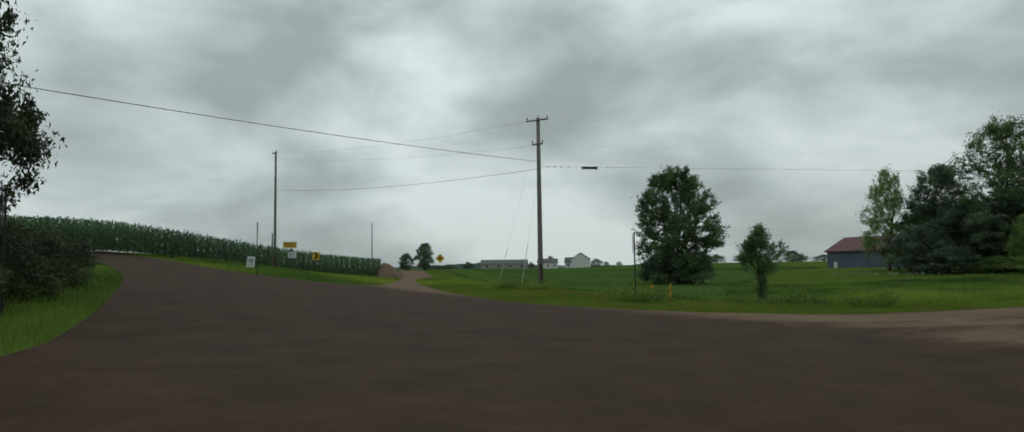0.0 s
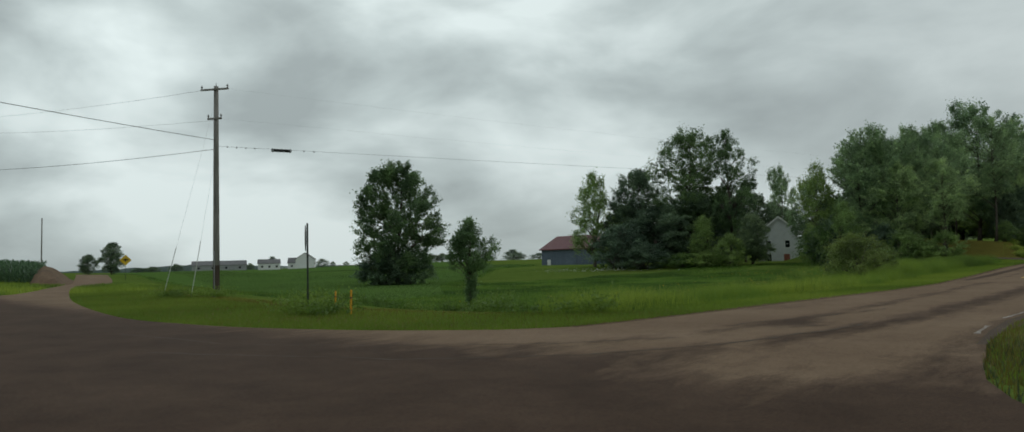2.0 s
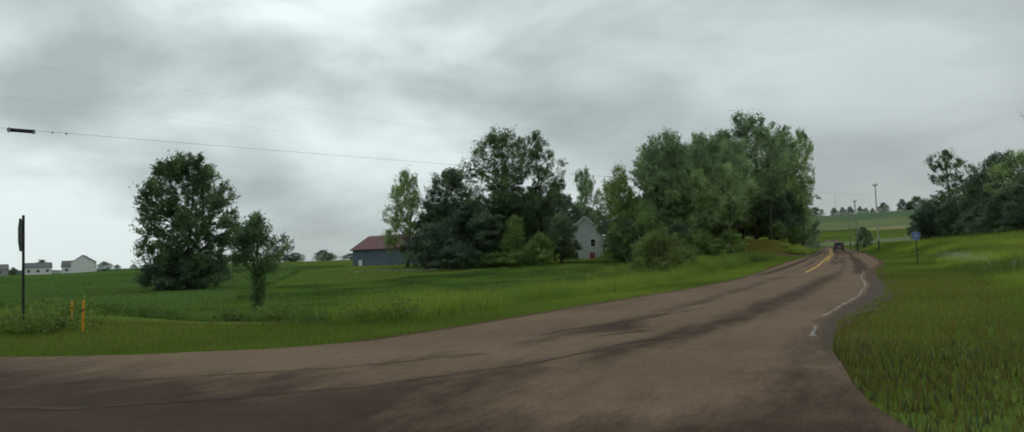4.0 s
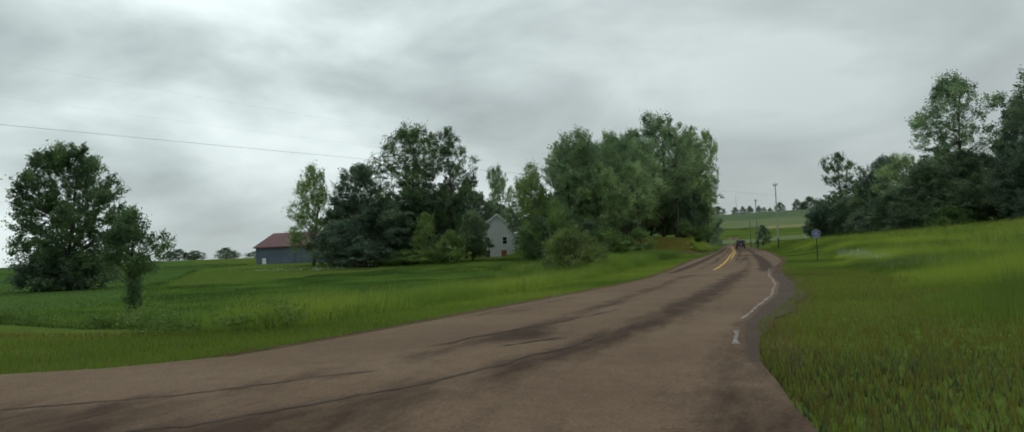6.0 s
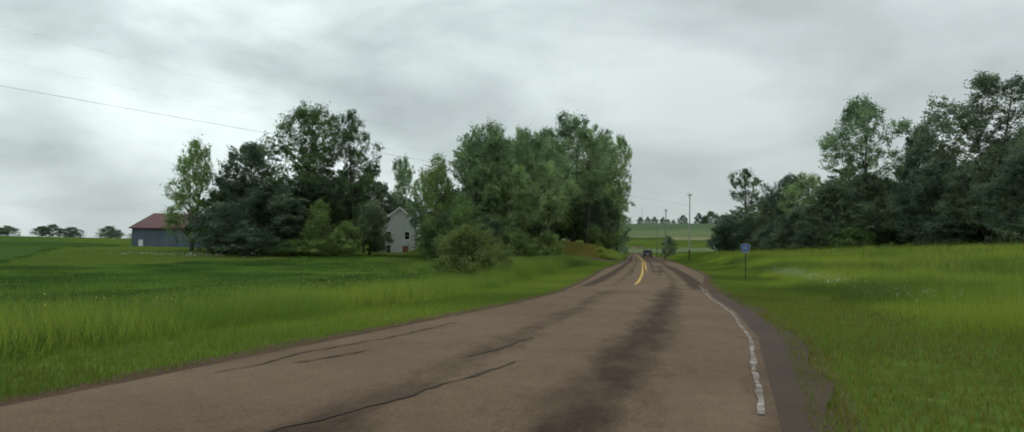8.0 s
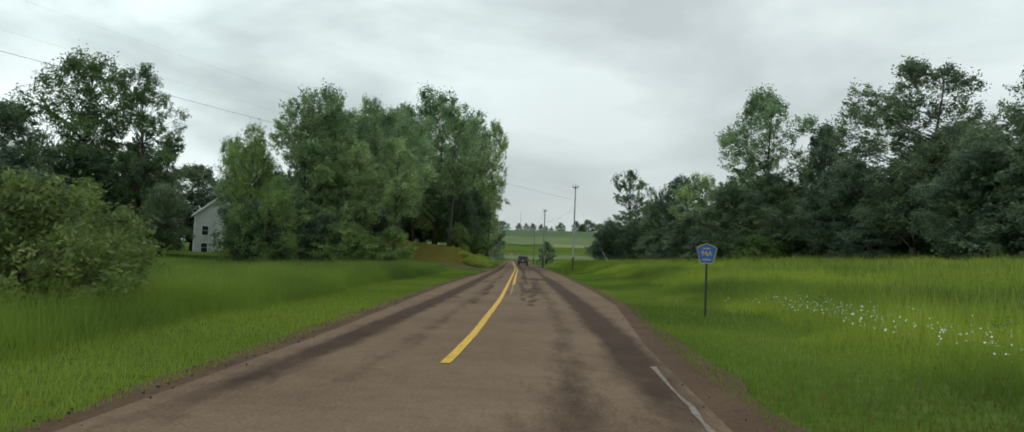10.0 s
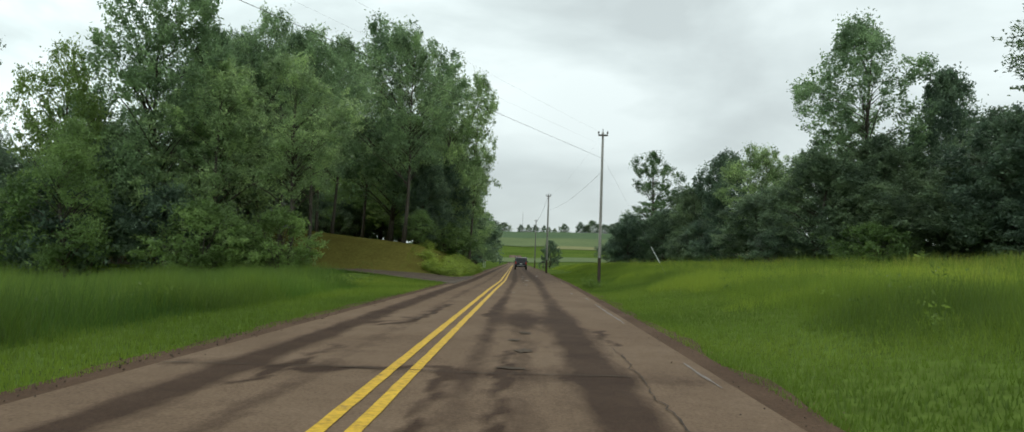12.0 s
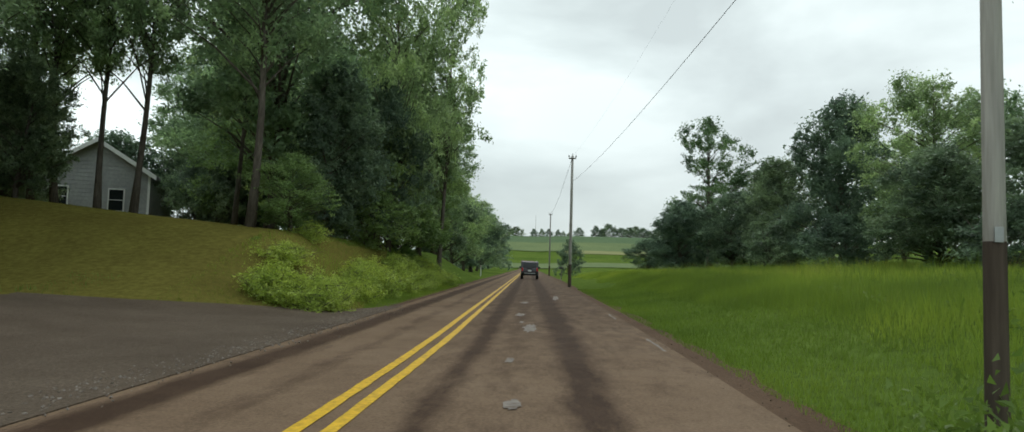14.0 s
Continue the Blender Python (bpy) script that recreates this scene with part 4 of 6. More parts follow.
WOODLABEL = "tall green broadleaf tree in the roadside wood"
KINDS = {
    "maple": lambda: make_tree("maple_tree", 3, 16.0, 6.0, 0.9, L_MAPLE, 1250, 58, 0.15, 0.085, top=0.52, low=0.55, sparse=0.03, boughs=60, bough=0.3, crest=0.5, label="full round dark green maple standing in the meadow"),
    "young": lambda: make_tree("young_tree", 9, 5.0, 1.5, 2.35, L_YOUNG, 300, 46, 0.06, 0.1, top=0.5, low=0.45, sleeve=90, boughs=20, bough=0.34, crest=0.6, sparse=0.03, label="young roadside tree with a leaf-covered trunk"),
    "wood": lambda: make_tree("woodland_tree", 11, 18, 5.0, 3.0, L_WOOD, 780, 48, 0.13, 0.105, top=0.62, sparse=0.12, thick=0.7, low=0.42, boughs=28, bough=0.4, crest=0.5, label=WOODLABEL, group="roadside wood"),
    "wood_b": lambda: make_tree("woodland_tree", 12, 17, 5.2, 2.0, L_WOOD, 780, 48, 0.13, 0.105, top=0.55, sparse=0.12, thick=0.7, low=0.42, boughs=26, bough=0.42, crest=0.5, label=WOODLABEL, group="roadside wood"),
    "bole": lambda: make_tree("woodland_tree", 13, 18, 4.6, 6.0, L_WOOD, 600, 48, 0.105, 0.105, top=0.6, sparse=0.14, low=0.35, boughs=22, bough=0.38, crest=0.5, label="tall tree with a bare trunk on the lawn", group="lawn trees", thick=0.6),
    "dark": lambda: make_tree("woodland_tree", 14, 15, 4.6, 0.8, L_DARK, 760, 48, 0.145, 0.115, top=0.5, low=0.5, boughs=26, bough=0.46, crest=0.5, label="dark green leafy tree in the wood", group="roadside wood"),
    "dark_b": lambda: make_tree("woodland_tree", 25, 14, 4.4, 0.5, L_DARK, 760, 48, 0.145, 0.115, top=0.42, low=0.55, boughs=24, bough=0.48, crest=0.5, label="dark green leafy tree in the wood", group="roadside wood"),
    "light": lambda: make_tree("light_tree", 16, 12, 3.8, 0.8, L_LIGHT, 520, 44, 0.11, 0.12, top=0.5, sparse=0.06, low=0.3, boughs=18, bough=0.42, crest=0.55, label="lighter green small leafy tree", group="roadside wood"),
    "airy": lambda: make_tree("tall_tree", 15, 20, 4.6, 3.0, L_MAPLE, 600, 48, 0.13, 0.1, top=0.68, sparse=0.1, low=0.35, boughs=24, bough=0.38, crest=0.5, label="tall open-crowned tree above the farm thicket", group="farm thicket"),
    "dense": lambda: make_tree("tall_tree", 17, 20, 4.8, 3.5, L_MAPLE, 860, 54, 0.13, 0.115, top=0.7, sparse=0.02, low=0.45, boughs=28, bough=0.45, crest=0.4, label="tall full-crowned dark green tree in the farm thicket", group="farm thicket"),
    "poplar": lambda: make_tree("meadow_edge_tree", 21, 24, 5.6, 3.0, L_WOOD, 900, 52, 0.14, 0.1, top=0.7, sparse=0.06, low=0.55, boughs=34, bough=0.38, crest=0.45, thick=0.7, label="tall leafy tree rising above the meadow edge", group="meadow edge trees"),
    "poplar_dark": lambda: make_tree("meadow_edge_tree", 22, 24, 5.6, 3.0, L_DARK, 900, 52, 0.14, 0.1, top=0.7, sparse=0.0, low=0.55, boughs=34, bough=0.38, crest=0.45, thick=0.7, label="tall dark full-crowned tree at the meadow edge", group="meadow edge trees"),
    "far": lambda: make_tree("far_tree", 61, 12, 5.0, 0.3, L_DARK, 150, 26, 0.34, 0.17, top=0.45, low=0.8, power=0.8, label="far dark tree on the hill crest", group="far trees"),
    "fern": lambda: make_tree("bank_plant", 51, 1.0, 0.9, 0.02, L_FERN, 70, 34, 0.055, 0.2, top=0.5, low=0.4, stems=3, label="pale green leafy plant on the bank", group="bank plants", category="plant"),
    "corner": lambda: make_tree("corner_tree", 41, 12, 4.2, 1.0, L_SCRUB, 1100, 100, 0.085, 0.1, top=0.45, low=0.6, boughs=34, bough=0.4, crest=0.5, label="dark overhanging tree at the road corner"),
    "shrub": lambda: make_tree("shrub", 31, 4.0, 2.4, 0.05, L_SHRUB, 150, 56, 0.1, 0.15, top=0.4, stems=4, label="leafy green shrub in the undergrowth", group="shrubs", category="shrub"),
    "scrub": lambda: make_tree("scrub_bush", 34, 4.0, 2.5, 0.05, L_SCRUB, 240, 60, 0.08, 0.14, top=0.4, low=0.6, stems=5, boughs=14, bough=0.45, label="dark brown-green scrub at the road corner", group="corner scrub", category="shrub"),
    "bush": lambda: make_tree("round_bush", 36, 2.4, 1.65, 0.03, L_BUSH, 330, 52, 0.05, 0.1, top=0.42, low=0.7, stems=6, boughs=24, bough=0.4, crest=0.6, label="round bushy yellow-green shrub at the meadow edge", category="shrub"),
    "shrub_light": lambda: make_tree("shrub", 32, 4.0, 2.2, 0.05, L_LIGHT, 150, 56, 0.095, 0.15, top=0.45, stems=4, label="bright green leafy shrub in the undergrowth", group="shrubs", category="shrub"),
    "shrub_dark": lambda: make_tree("shrub", 33, 4.5, 2.5, 0.05, L_DARK, 160, 56, 0.11, 0.15, top=0.4, stems=4, label="dark green leafy shrub in the undergrowth", group="shrubs", category="shrub"),
}
plant("maple", -69.2, -26.7, 15.1, 11.2)
plant("shrub_dark", -70.0, -28.5, 3.2, 8.0, 20, label="dark leafy growth round the foot of the maple")
plant("shrub_dark", -67.1, -27.5, 2.6, 7.0, 120, label="dark leafy growth round the foot of the maple")
plant("young", -17.1, -68.9, 3.1, 2.15)
# thicket between barn and house
for i, (k, x, y, zt, w) in enumerate([("light", -65.2, 14.2, 16.2, 8.8), ("dark", -59.3, 19.6, 16.9, 10.4), ("dense", -49.0, 18.1, 22.4, 12.0), ("airy", -42.6, 17.9, 21.2, 8.0), ("dark_b", -47.7, 15.8, 11.5, 12.8),
                                      ("dark", -54.2, 16.2, 10.0, 11.0), ("shrub_dark", -56.9, 8.4, 6.3, 9.7), ("light", -43.7, 10.9, 7.4, 5.9), ("shrub_light", -39.1, 9.2, 4.3, 4.7), ("dark_b", -37.5, 13.6, 7.6, 5.6),
                                      ("shrub", -46.2, 8.5, 1.9, 6.0), ("shrub_light", -42.4, 8.5, 2.1, 5.4), ("dark", -45.7, 22.5, 12.0, 9.3), ("dark_b", -62.5, 20.1, 10.8, 9.5), ("shrub_dark", -51.6, 7.0, 3.2, 8.2),
                                      ("airy", -42.6, 23.7, 13.5, 4.4)]):
    plant(k, x, y, zt, w, 47 * i)
# wood west of the road
for i, (k, x, y, zt, w) in enumerate([("wood", -48.3, 56.6, 19.6, 6.7), ("light", -27.3, 10.8, 13.4, 5.9), ("wood", -21.4, 12.0, 18.4, 8.9), ("bole", -17.2, 17.3, 18.1, 7.2), ("wood", -11.8, 34.0, 23.7, 11.9),
                                      ("bole", -13.7, 16.3, 16.5, 7.6), ("wood_b", -7.4, 40.5, 21.2, 8.4), ("bole", -5.4, 46.4, 21.3, 7.6), ("light", -22.2, 4.2, 7.6, 5.6), ("shrub", -25.2, 6.3, 4.9, 6.0),
                                      ("wood_b", -17.6, 10.3, 12.7, 8.3), ("bole", -12.0, 7.7, 12.2, 7.0), ("shrub_dark", -22.9, 6.3, 4.3, 6.4), ("dark_b", -26.0, 13.4, 9.1, 8.2), ("shrub_dark", -18.5, 7.5, 4.4, 5.5),
                                      ("shrub", -14.5, 7.6, 2.4, 4.8), ("shrub_light", -15.6, 5.1, 3.6, 5.4), ("shrub_light", -11.6, 5.6, 3.4, 4.2), ("wood_b", -28.8, 16.4, 12.6, 7.2), ("bole", -19.7, 12.7, 15.5, 8.0)]):
    plant(k, x, y, zt, w, 61 * i + 15)
for i, (k, x, y, zt, w) in enumerate([("bole", -17.0, 21, 17.7, 7.5), ("wood", -9.4, 67, 15.5, 8.6), ("light", -10.2, 40, 9.4, 8.6), ("wood", -8.4, 47, 15.6, 8.6), ("wood_b", -9.2, 55, 17, 9),
                                      ("dark", -10.4, 76, 12.5, 8.6), ("wood_b", -10.2, 88, 11.5, 9), ("wood", -10.6, 101, 11.2, 9.2), ("dark_b", -11.2, 116, 11.5, 10), ("wood_b", -12, 135, 12, 11),
                                      ("far", -14, 158, 13, 12), ("far", -16, 185, 13.5, 13), ("far", -17, 215, 14, 13.5), ("wood", -18, 62, 21.8, 10.7), ("wood_b", -20, 74, 15.6, 11.8),
                                      ("wood_b", -16, 50, 15.6, 9.6), ("shrub_dark", -24.8, 6.8, 5.2, 6.0), ("shrub_light", -7.6, 36, 4.8, 4.9), ("shrub", -7.2, 43, 4.8, 5.4), ("light", -7.8, 52, 9.4, 6.4)]):
    plant(k, x, y, zt, w, 61 * (i + 20) + 15)
for i, (k, x, y, zt, w) in enumerate([("dark", -28, 66, 9.5, 12), ("dark_b", -37, 64, 9, 12), ("dark_b", -44, 72, 10, 13), ("dark", -23, 78, 13, 11), ("dark_b", -33, 56, 11, 9),
                                      ("dark_b", -24, 56, 12, 9), ("shrub_dark", -19, 50, 9, 8), ("dark", -52, 66, 12, 12), ("light", -13, 46, 9, 7), ("dark", -8.6, 33.5, 10.5, 5.2),
                                      ("dark_b", -7.6, 38.5, 11, 5), ("dark", -9.8, 43, 12, 6), ("wood_b", -22, 51, 15.5, 9), ("light", -17.5, 45, 11, 7), ("wood", -27, 58, 18, 10),
                                      ("dark_b", -14, 52, 12, 8)]):
    plant(k, x, y, zt, w, 29 * i)
# bare-stemmed trees on the lawn mound
for i, (x, y, zt, w) in enumerate([(-8.8, 24.6, 19, 8), (-15.7, 29.7, 20, 7.0), (-16.8, 29.2, 19.5, 6.5), (-18.9, 29.4, 19, 7), (-21.5, 31.2, 18, 7), (-18.5, 22.5, 17, 6.5), (-15, 38, 19, 7)]):
    plant("bole", x, y, zt, w, 77 * i)
rf = np.random.default_rng(12)
for i in range(64):
    y = 18.3 + 30 * rf.random() ** 1.5
    far_x = -5.2 - 0.27 * (min(y, 25) - 17) if y < 27 else float(edge_left(y)) - 2.4
    near_x = float(edge_left(y)) - 1.0
    x = near_x + (far_x - near_x) * rf.random()
    plant("fern", x, y, None, 1.0 + 0.8 * rf.random(), 40 * i, h=0.35 + 0.45 * rf.random(), sink=0.05)
for i, (k, x, y, zt, w) in enumerate([("dark_b", -27.5, 37, 11, 5.5), ("dark_b", -23.8, 33, 10, 4.6), ("dark", -19.8, 19.6, 17, 6), ("dark_b", -22.6, 22.5, 18, 7), ("dark", -26, 27, 18, 7.5), ("dark_b", -17.7, 25.6, 8.6, 3.4), ("shrub_dark", -21.5, 47, 7.5, 5), ("shrub_dark", -18.5, 44, 6.8, 4), ("shrub_dark", -24, 28, 6.0, 4.5), ("shrub_dark", -21, 25, 4.5, 4)]):
    plant(k, x, y, zt, w, 31 * i)
plant("light", -7.7, 25.8, 5.0, 3.2, 80, label="small light green understory tree beside a bare trunk")
plant("bush", -7.1, -49.2, 2.3, 3.6, 10)
# trees behind the farmhouse
for i, (k, x, y, zt, w) in enumerate([("dark", -52.1, 51.1, 13.9, 12.0), ("dark_b", -59.5, 47.6, 12.1, 12.0), ("dark_b", -55.9, 42.0, 8.4, 9.0), ("wood_b", -66.8, 51.4, 12.1, 11.0)]):
    plant(k, x, y, zt, w, 43 * i + 9)
# trees east of the meadow
for i, (k, x, y, zt, w) in enumerate([("poplar", 32.2, 37.8, 25.8, 12.5), ("airy", 21.3, 94.2, 21, 11), ("dark", 24.1, 74, 12.8, 8.5), ("dark_b", 25.9, 62, 16.2, 9.5), ("wood", 27.3, 52, 15.8, 9),
                                      ("poplar_dark", 39.5, 13, 23.2, 14), ("poplar_dark", 47, 0, 22.5, 11), ("dark", 41.0, 39, 21.5, 9), ("dark_b", 26.6, 34, 12.2, 8.6), ("dark", 34, 36.2, 13.3, 9),
                                      ("dark", 41.4, 32.3, 15.9, 10), ("dark_b", 16.4, 84, 9.2, 7.6), ("dark", 21, 80, 10, 8), ("dark_b", 24, 44, 9, 8), ("dark_b", 30, 30, 9, 8),
                                      ("dark", 36, 27, 11, 9), ("dark_b", 44, 24, 13, 10), ("dark", 28, 90, 14, 10), ("wood_b", 34, 70, 15, 10), ("wood_b", 34, 56, 16, 10),
                                      ("dark_b", 22, 108, 10, 9)]):
    plant(k, x, y, zt, w, 53 * i + 20)
for i, (k, x, y, zt, w) in enumerate([("dark", 29, 125, 12, 11), ("dark_b", 21, 148, 7.5, 9), ("dark", 48, 20, 18, 11), ("dark_b", 52, 8, 17, 12), ("wood_b", 55, -4, 20, 12),
                                      ("dark", 45, 12, 12, 9), ("dark", 40.4, -9.6, 18.4, 11.5), ("dark_b", 36.5, -3, 12, 9), ("dark_b", 45, -18, 15, 11), ("dark_b", 39, 20, 10, 8),
                                      ("dark", 31.5, 33.5, 13.5, 9), ("dark_b", 37.5, 23, 14, 10), ("dark", 43, 16, 16, 10), ("dark_b", 39, 1, 14, 10), ("shrub_dark", 38, -8, 7, 8),
                                      ("shrub_dark", 23, 56, 5.5, 6), ("shrub_dark", 21.5, 66, 5.5, 6), ("shrub_dark", 24, 36, 5, 6), ("shrub", 28, 26, 5, 6), ("dark_b", 42, 5, 12, 10),
                                      ("shrub_dark", 36, 16, 6, 7)]):
    plant(k, x, y, zt, w, 53 * (i + 21) + 20)
# trees by the crest of the north-west road
plant("dark_b", -182, -22.5, 5.9, 4)
plant("dark", -170.5, -22, 8.3, 5.5)
# tree and scrub at the near west corner
plant("corner", -14.0, -100.3, 12.5, 5.2, 30)
plant("dark_b", -18.8, -103.3, 13.0, 8.0, 30, label="dark leafy tree behind the road corner")
for i, (k, x, y, h, w) in enumerate([("scrub", -12.0, -99.3, 2.5, 3.6), ("scrub", -15, -98.9, 2.6, 3.8), ("scrub", -18.6, -98.4, 2.3, 3.8), ("scrub", -23, -98.0, 2.0, 3.6), ("scrub", -9.5, -100.6, 2.3, 3.4), ("scrub", -28, -97.8, 1.8, 3.5), ("scrub", -13.2, -100.6, 3.4, 3.4)]):
    plant(k, x, y, None, w, 33 * i, h=h)
# far trees
plant("far", 4.4, 110, 5.3, 3.9, 0, label="round dark bushy tree standing alone in the far field")
rt = np.random.default_rng(100)
for i, (x, h, w) in enumerate([(-17.3, 9.5, 7.1), (-8.8, 10.2, 6.4), (-0.9, 10.2, 7.8), (9.0, 9.2, 6.4), (14.7, 6.7, 5.0), (21.1, 6.0, 5.0), (31.8, 11.3, 10.6), (50.2, 13.8, 9.2), (64.4, 15.9, 17.0), (58.0, 10.9, 7.1)]):
    plant("far", x, 800 + rt.normal() * 6, None, 1.25 * w, 50 * i, h=h + 2.5, sink=3.0, label="far dark tree on the hill crest")
x = -60.0
while x < 190:
    wood = x > 74.3
    if wood or x < -24.5:
        plant("far", x, 800 + rt.normal() * 10, None, 12 + 7 * rt.random(), 360 * rt.random(), h=9 + 5 * rt.random(), label="far dark tree on the hill crest")
    x += (5 + 4 * rt.random()) if wood else (7 + 9 * rt.random())
for i, (x, y, h, w) in enumerate([(-482, 215, 9.5, 10), (-462, 245, 6.5, 10), (-490, 202, 5, 6), (-457, 251, 4, 5), (-451, 259, 3.5, 5), (-520, 144, 4, 12), (-524, 136, 3.5, 10), (-513, 158, 5.5, 10), (-435, 279, 5, 12), (-378, 337, 4.5, 10), (-315, 209, 5.5, 10), (-311, 214, 4.5, 14), (-307, 219, 5, 10), (-290, 221, 5, 9), (-287, 224, 6, 11), (-281, 229, 5, 12), (-261, 233, 4, 10), (-251, 241, 3.5, 12), (-374, 366, 9, 16), (-325, 394, 8, 18), (-305, 400, 9, 16), (-276, 416, 9, 22)]):
    plant("far", x, y, None, w, 70 * i, h=h, label="far tree on the skyline")

# wooded ridge on the skyline, its distance haze put into the colour
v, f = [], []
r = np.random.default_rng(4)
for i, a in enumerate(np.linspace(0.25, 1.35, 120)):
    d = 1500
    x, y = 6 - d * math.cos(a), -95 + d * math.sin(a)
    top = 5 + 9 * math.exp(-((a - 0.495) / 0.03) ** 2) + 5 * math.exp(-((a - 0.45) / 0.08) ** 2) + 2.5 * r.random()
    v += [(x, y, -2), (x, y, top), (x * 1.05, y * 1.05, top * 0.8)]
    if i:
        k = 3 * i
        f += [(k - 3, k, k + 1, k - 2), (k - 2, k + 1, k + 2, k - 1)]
tagged(mesh_object("backdrop", v, f, M_FARWOOD, smooth=True), "far wooded ridge tinted blue-green for haze", "ridge", kind="structure")
# fields on the north hill; the hay and crop colours include aerial haze
for a, b, x0, x1, m, lb in ((330, 395, -60, 160, M_FIELD, "pale mown hay field greyed for haze"), (470, 500, 10, 160, M_STUBBLE, "straw-coloured field strip"), (500, 590, -120, 200, M_FIELD, "pale green field on the hill greyed for haze"),
                            (590, 790, -160, 260, M_CROP, "green crop field on the hill greyed for haze")):
    q = np.arange(a, b + 1, 10.0)
    tagged(ribbon("field", column(np.full(len(q), x0), q), column(np.full(len(q), x1), q), 0.25, m, 20), lb, "field", kind="structure")

# ---- utility poles and wires ----
def utility_pole(x, y, z_top, label, arm_turn=0.0, arms=((0.35, 1.1),), slim=1.0, wood=None):
    g = ground_z(x, y)
    h = z_top - g
    root = new("utility_pole")
    root.matrix_basis = pose(x, y, g, 0, 0, arm_turn)
    v, f = [], []
    tube(v, f, [Vector((0, 0, -0.6)), Vector((0, 0, h * 0.3)), Vector((0, 0, h * 0.65)), Vector((0, 0, h))], [0.165 * slim, 0.15 * slim, 0.13 * slim, 0.11 * slim], 14)
    mesh_object("shaft", v, f, wood or M_POLE, root, smooth=True)
    rod("butt", (0, 0, -0.5), (0, 0, 1.5), 0.168 * slim, M_CREOSOTE, root, 14, 0.158 * slim)
    rod("top_pin", (0, 0, h), (0, 0, h + 0.16), 0.02, M_GALV, root)
    for drop, length in arms:
        a = part("crossarm", box(length, 0.07, 0.09, (0, -0.13, h - drop), 0.01), M_POLE, root)
        for s in (-0.46, 0.46):
            v, f = [], []
            c = Vector((s * length, -0.13, h - drop + 0.045))
            tube(v, f, [c, c + Vector((0, 0, 0.05)), c + Vector((0, 0, 0.06)), c + Vector((0, 0, 0.12)), c + Vector((0, 0, 0.13)), c + Vector((0, 0, 0.17))], [0.02, 0.02, 0.05, 0.05, 0.03, 0.03], 8)
            mesh_object("insulator", v, f, M_CERAMIC, root)
    if slim == 1.0:
        part("ground_wire_guard", box(0.04, 0.03, 2.2, (0, -0.178, 1.1), 0.006), M_GALV, root)
    else:
        part("tag", box(0.07, 0.012, 0.12, (-0.02, -0.16 * slim - 0.008, 1.55), 0.003), M_GALV, root, "small metal tag")
    return tagged(root, label, "utility pole", "utility poles")


utility_pole(-30.4, -72.9, 10.4, "tall weathered wooden utility pole in the grass", 30, ((0.18, 1.5), (1.65, 0.75)))
utility_pole(-78.6, -78.6, 15.0, "weathered wooden utility pole before the maize", 10, ((0.15, 1.2),))
utility_pole(5.03, 6.28, 8.2, "weathered wooden utility pole beside the road", 0, ((0.2, 0.5),), 0.52, M_PALEPOLE)
utility_pole(2.85, 49.0, 8.75, "weathered wooden utility pole beside the road", 0, ((0.2, 0.5),), 0.7, M_PALEPOLE)
utility_pole(1.4, 108, 9.2, "weathered wooden utility pole beside the road", 0, ((0.2, 0.5),), 0.7)
utility_pole(-184.9, -31.3, 14.3, "far wooden utility pole on the bank", 0, ())
utility_pole(-112, -72.2, 7.3, "far wooden utility pole in the maize", 0, ())
utility_pole(-14, -106, 8.6, "weathered wooden utility pole behind the corner tree", 20, ((0.2, 0.6),))
utility_pole(-14, 720, 52, "far wooden utility pole on the hill", 0, ())


def wire(a, b, sag, r, label="thin overhead utility wire"):
    a, b = Vector(a), Vector(b)
    path = []
    for i in range(25):
        t = i / 24
        p = a.lerp(b, t)
        p.z -= sag * 4 * t * (1 - t)
        path.append(p)
    v, f = [], []
    tube(v, f, path, [r] * 25, 4)
    return tagged(mesh_object("overhead_wire", v, f, M_CABLE, smooth=True), label, "wire", "overhead wires")


P1 = (-30.4, -72.9)
P2 = (-78.6, -78.6)
P5 = (5.03, 6.28)
P6 = (2.85, 49.0)
wire((*P1, 10.35), (*P5, 8.1), 0.6, 0.0015)
wire((P1[0] + 0.3, P1[1], 8.75), (*P5, 7.5), 0.6, 0.0015)
wire((*P1, 7.4), (*P5, 6.8), 0.15, 0.007, "black telephone cable between poles")
wire((*P1, 7.25), (*P2, 10.6), 0.5, 0.014, "black telephone cable between poles")
wire((*P1, 10.3), (*P2, 14.8), 0.5, 0.006)
wire((*P1, 8.7), (*P2, 14.2), 0.5, 0.006)
wire((P1[0], P1[1], 7.7), (-14, -106, 6.6), 0.25, 0.015, "black telephone cable between poles")
wire((*P5, 8.1), (*P6, 8.7), 0.5, 0.0015)
wire((*P5, 6.1), (*P6, 7.0), 0.4, 0.006, "black telephone cable between poles")
wire((*P6, 8.7), (1.4, 108, 9.1), 0.6, 0.012)

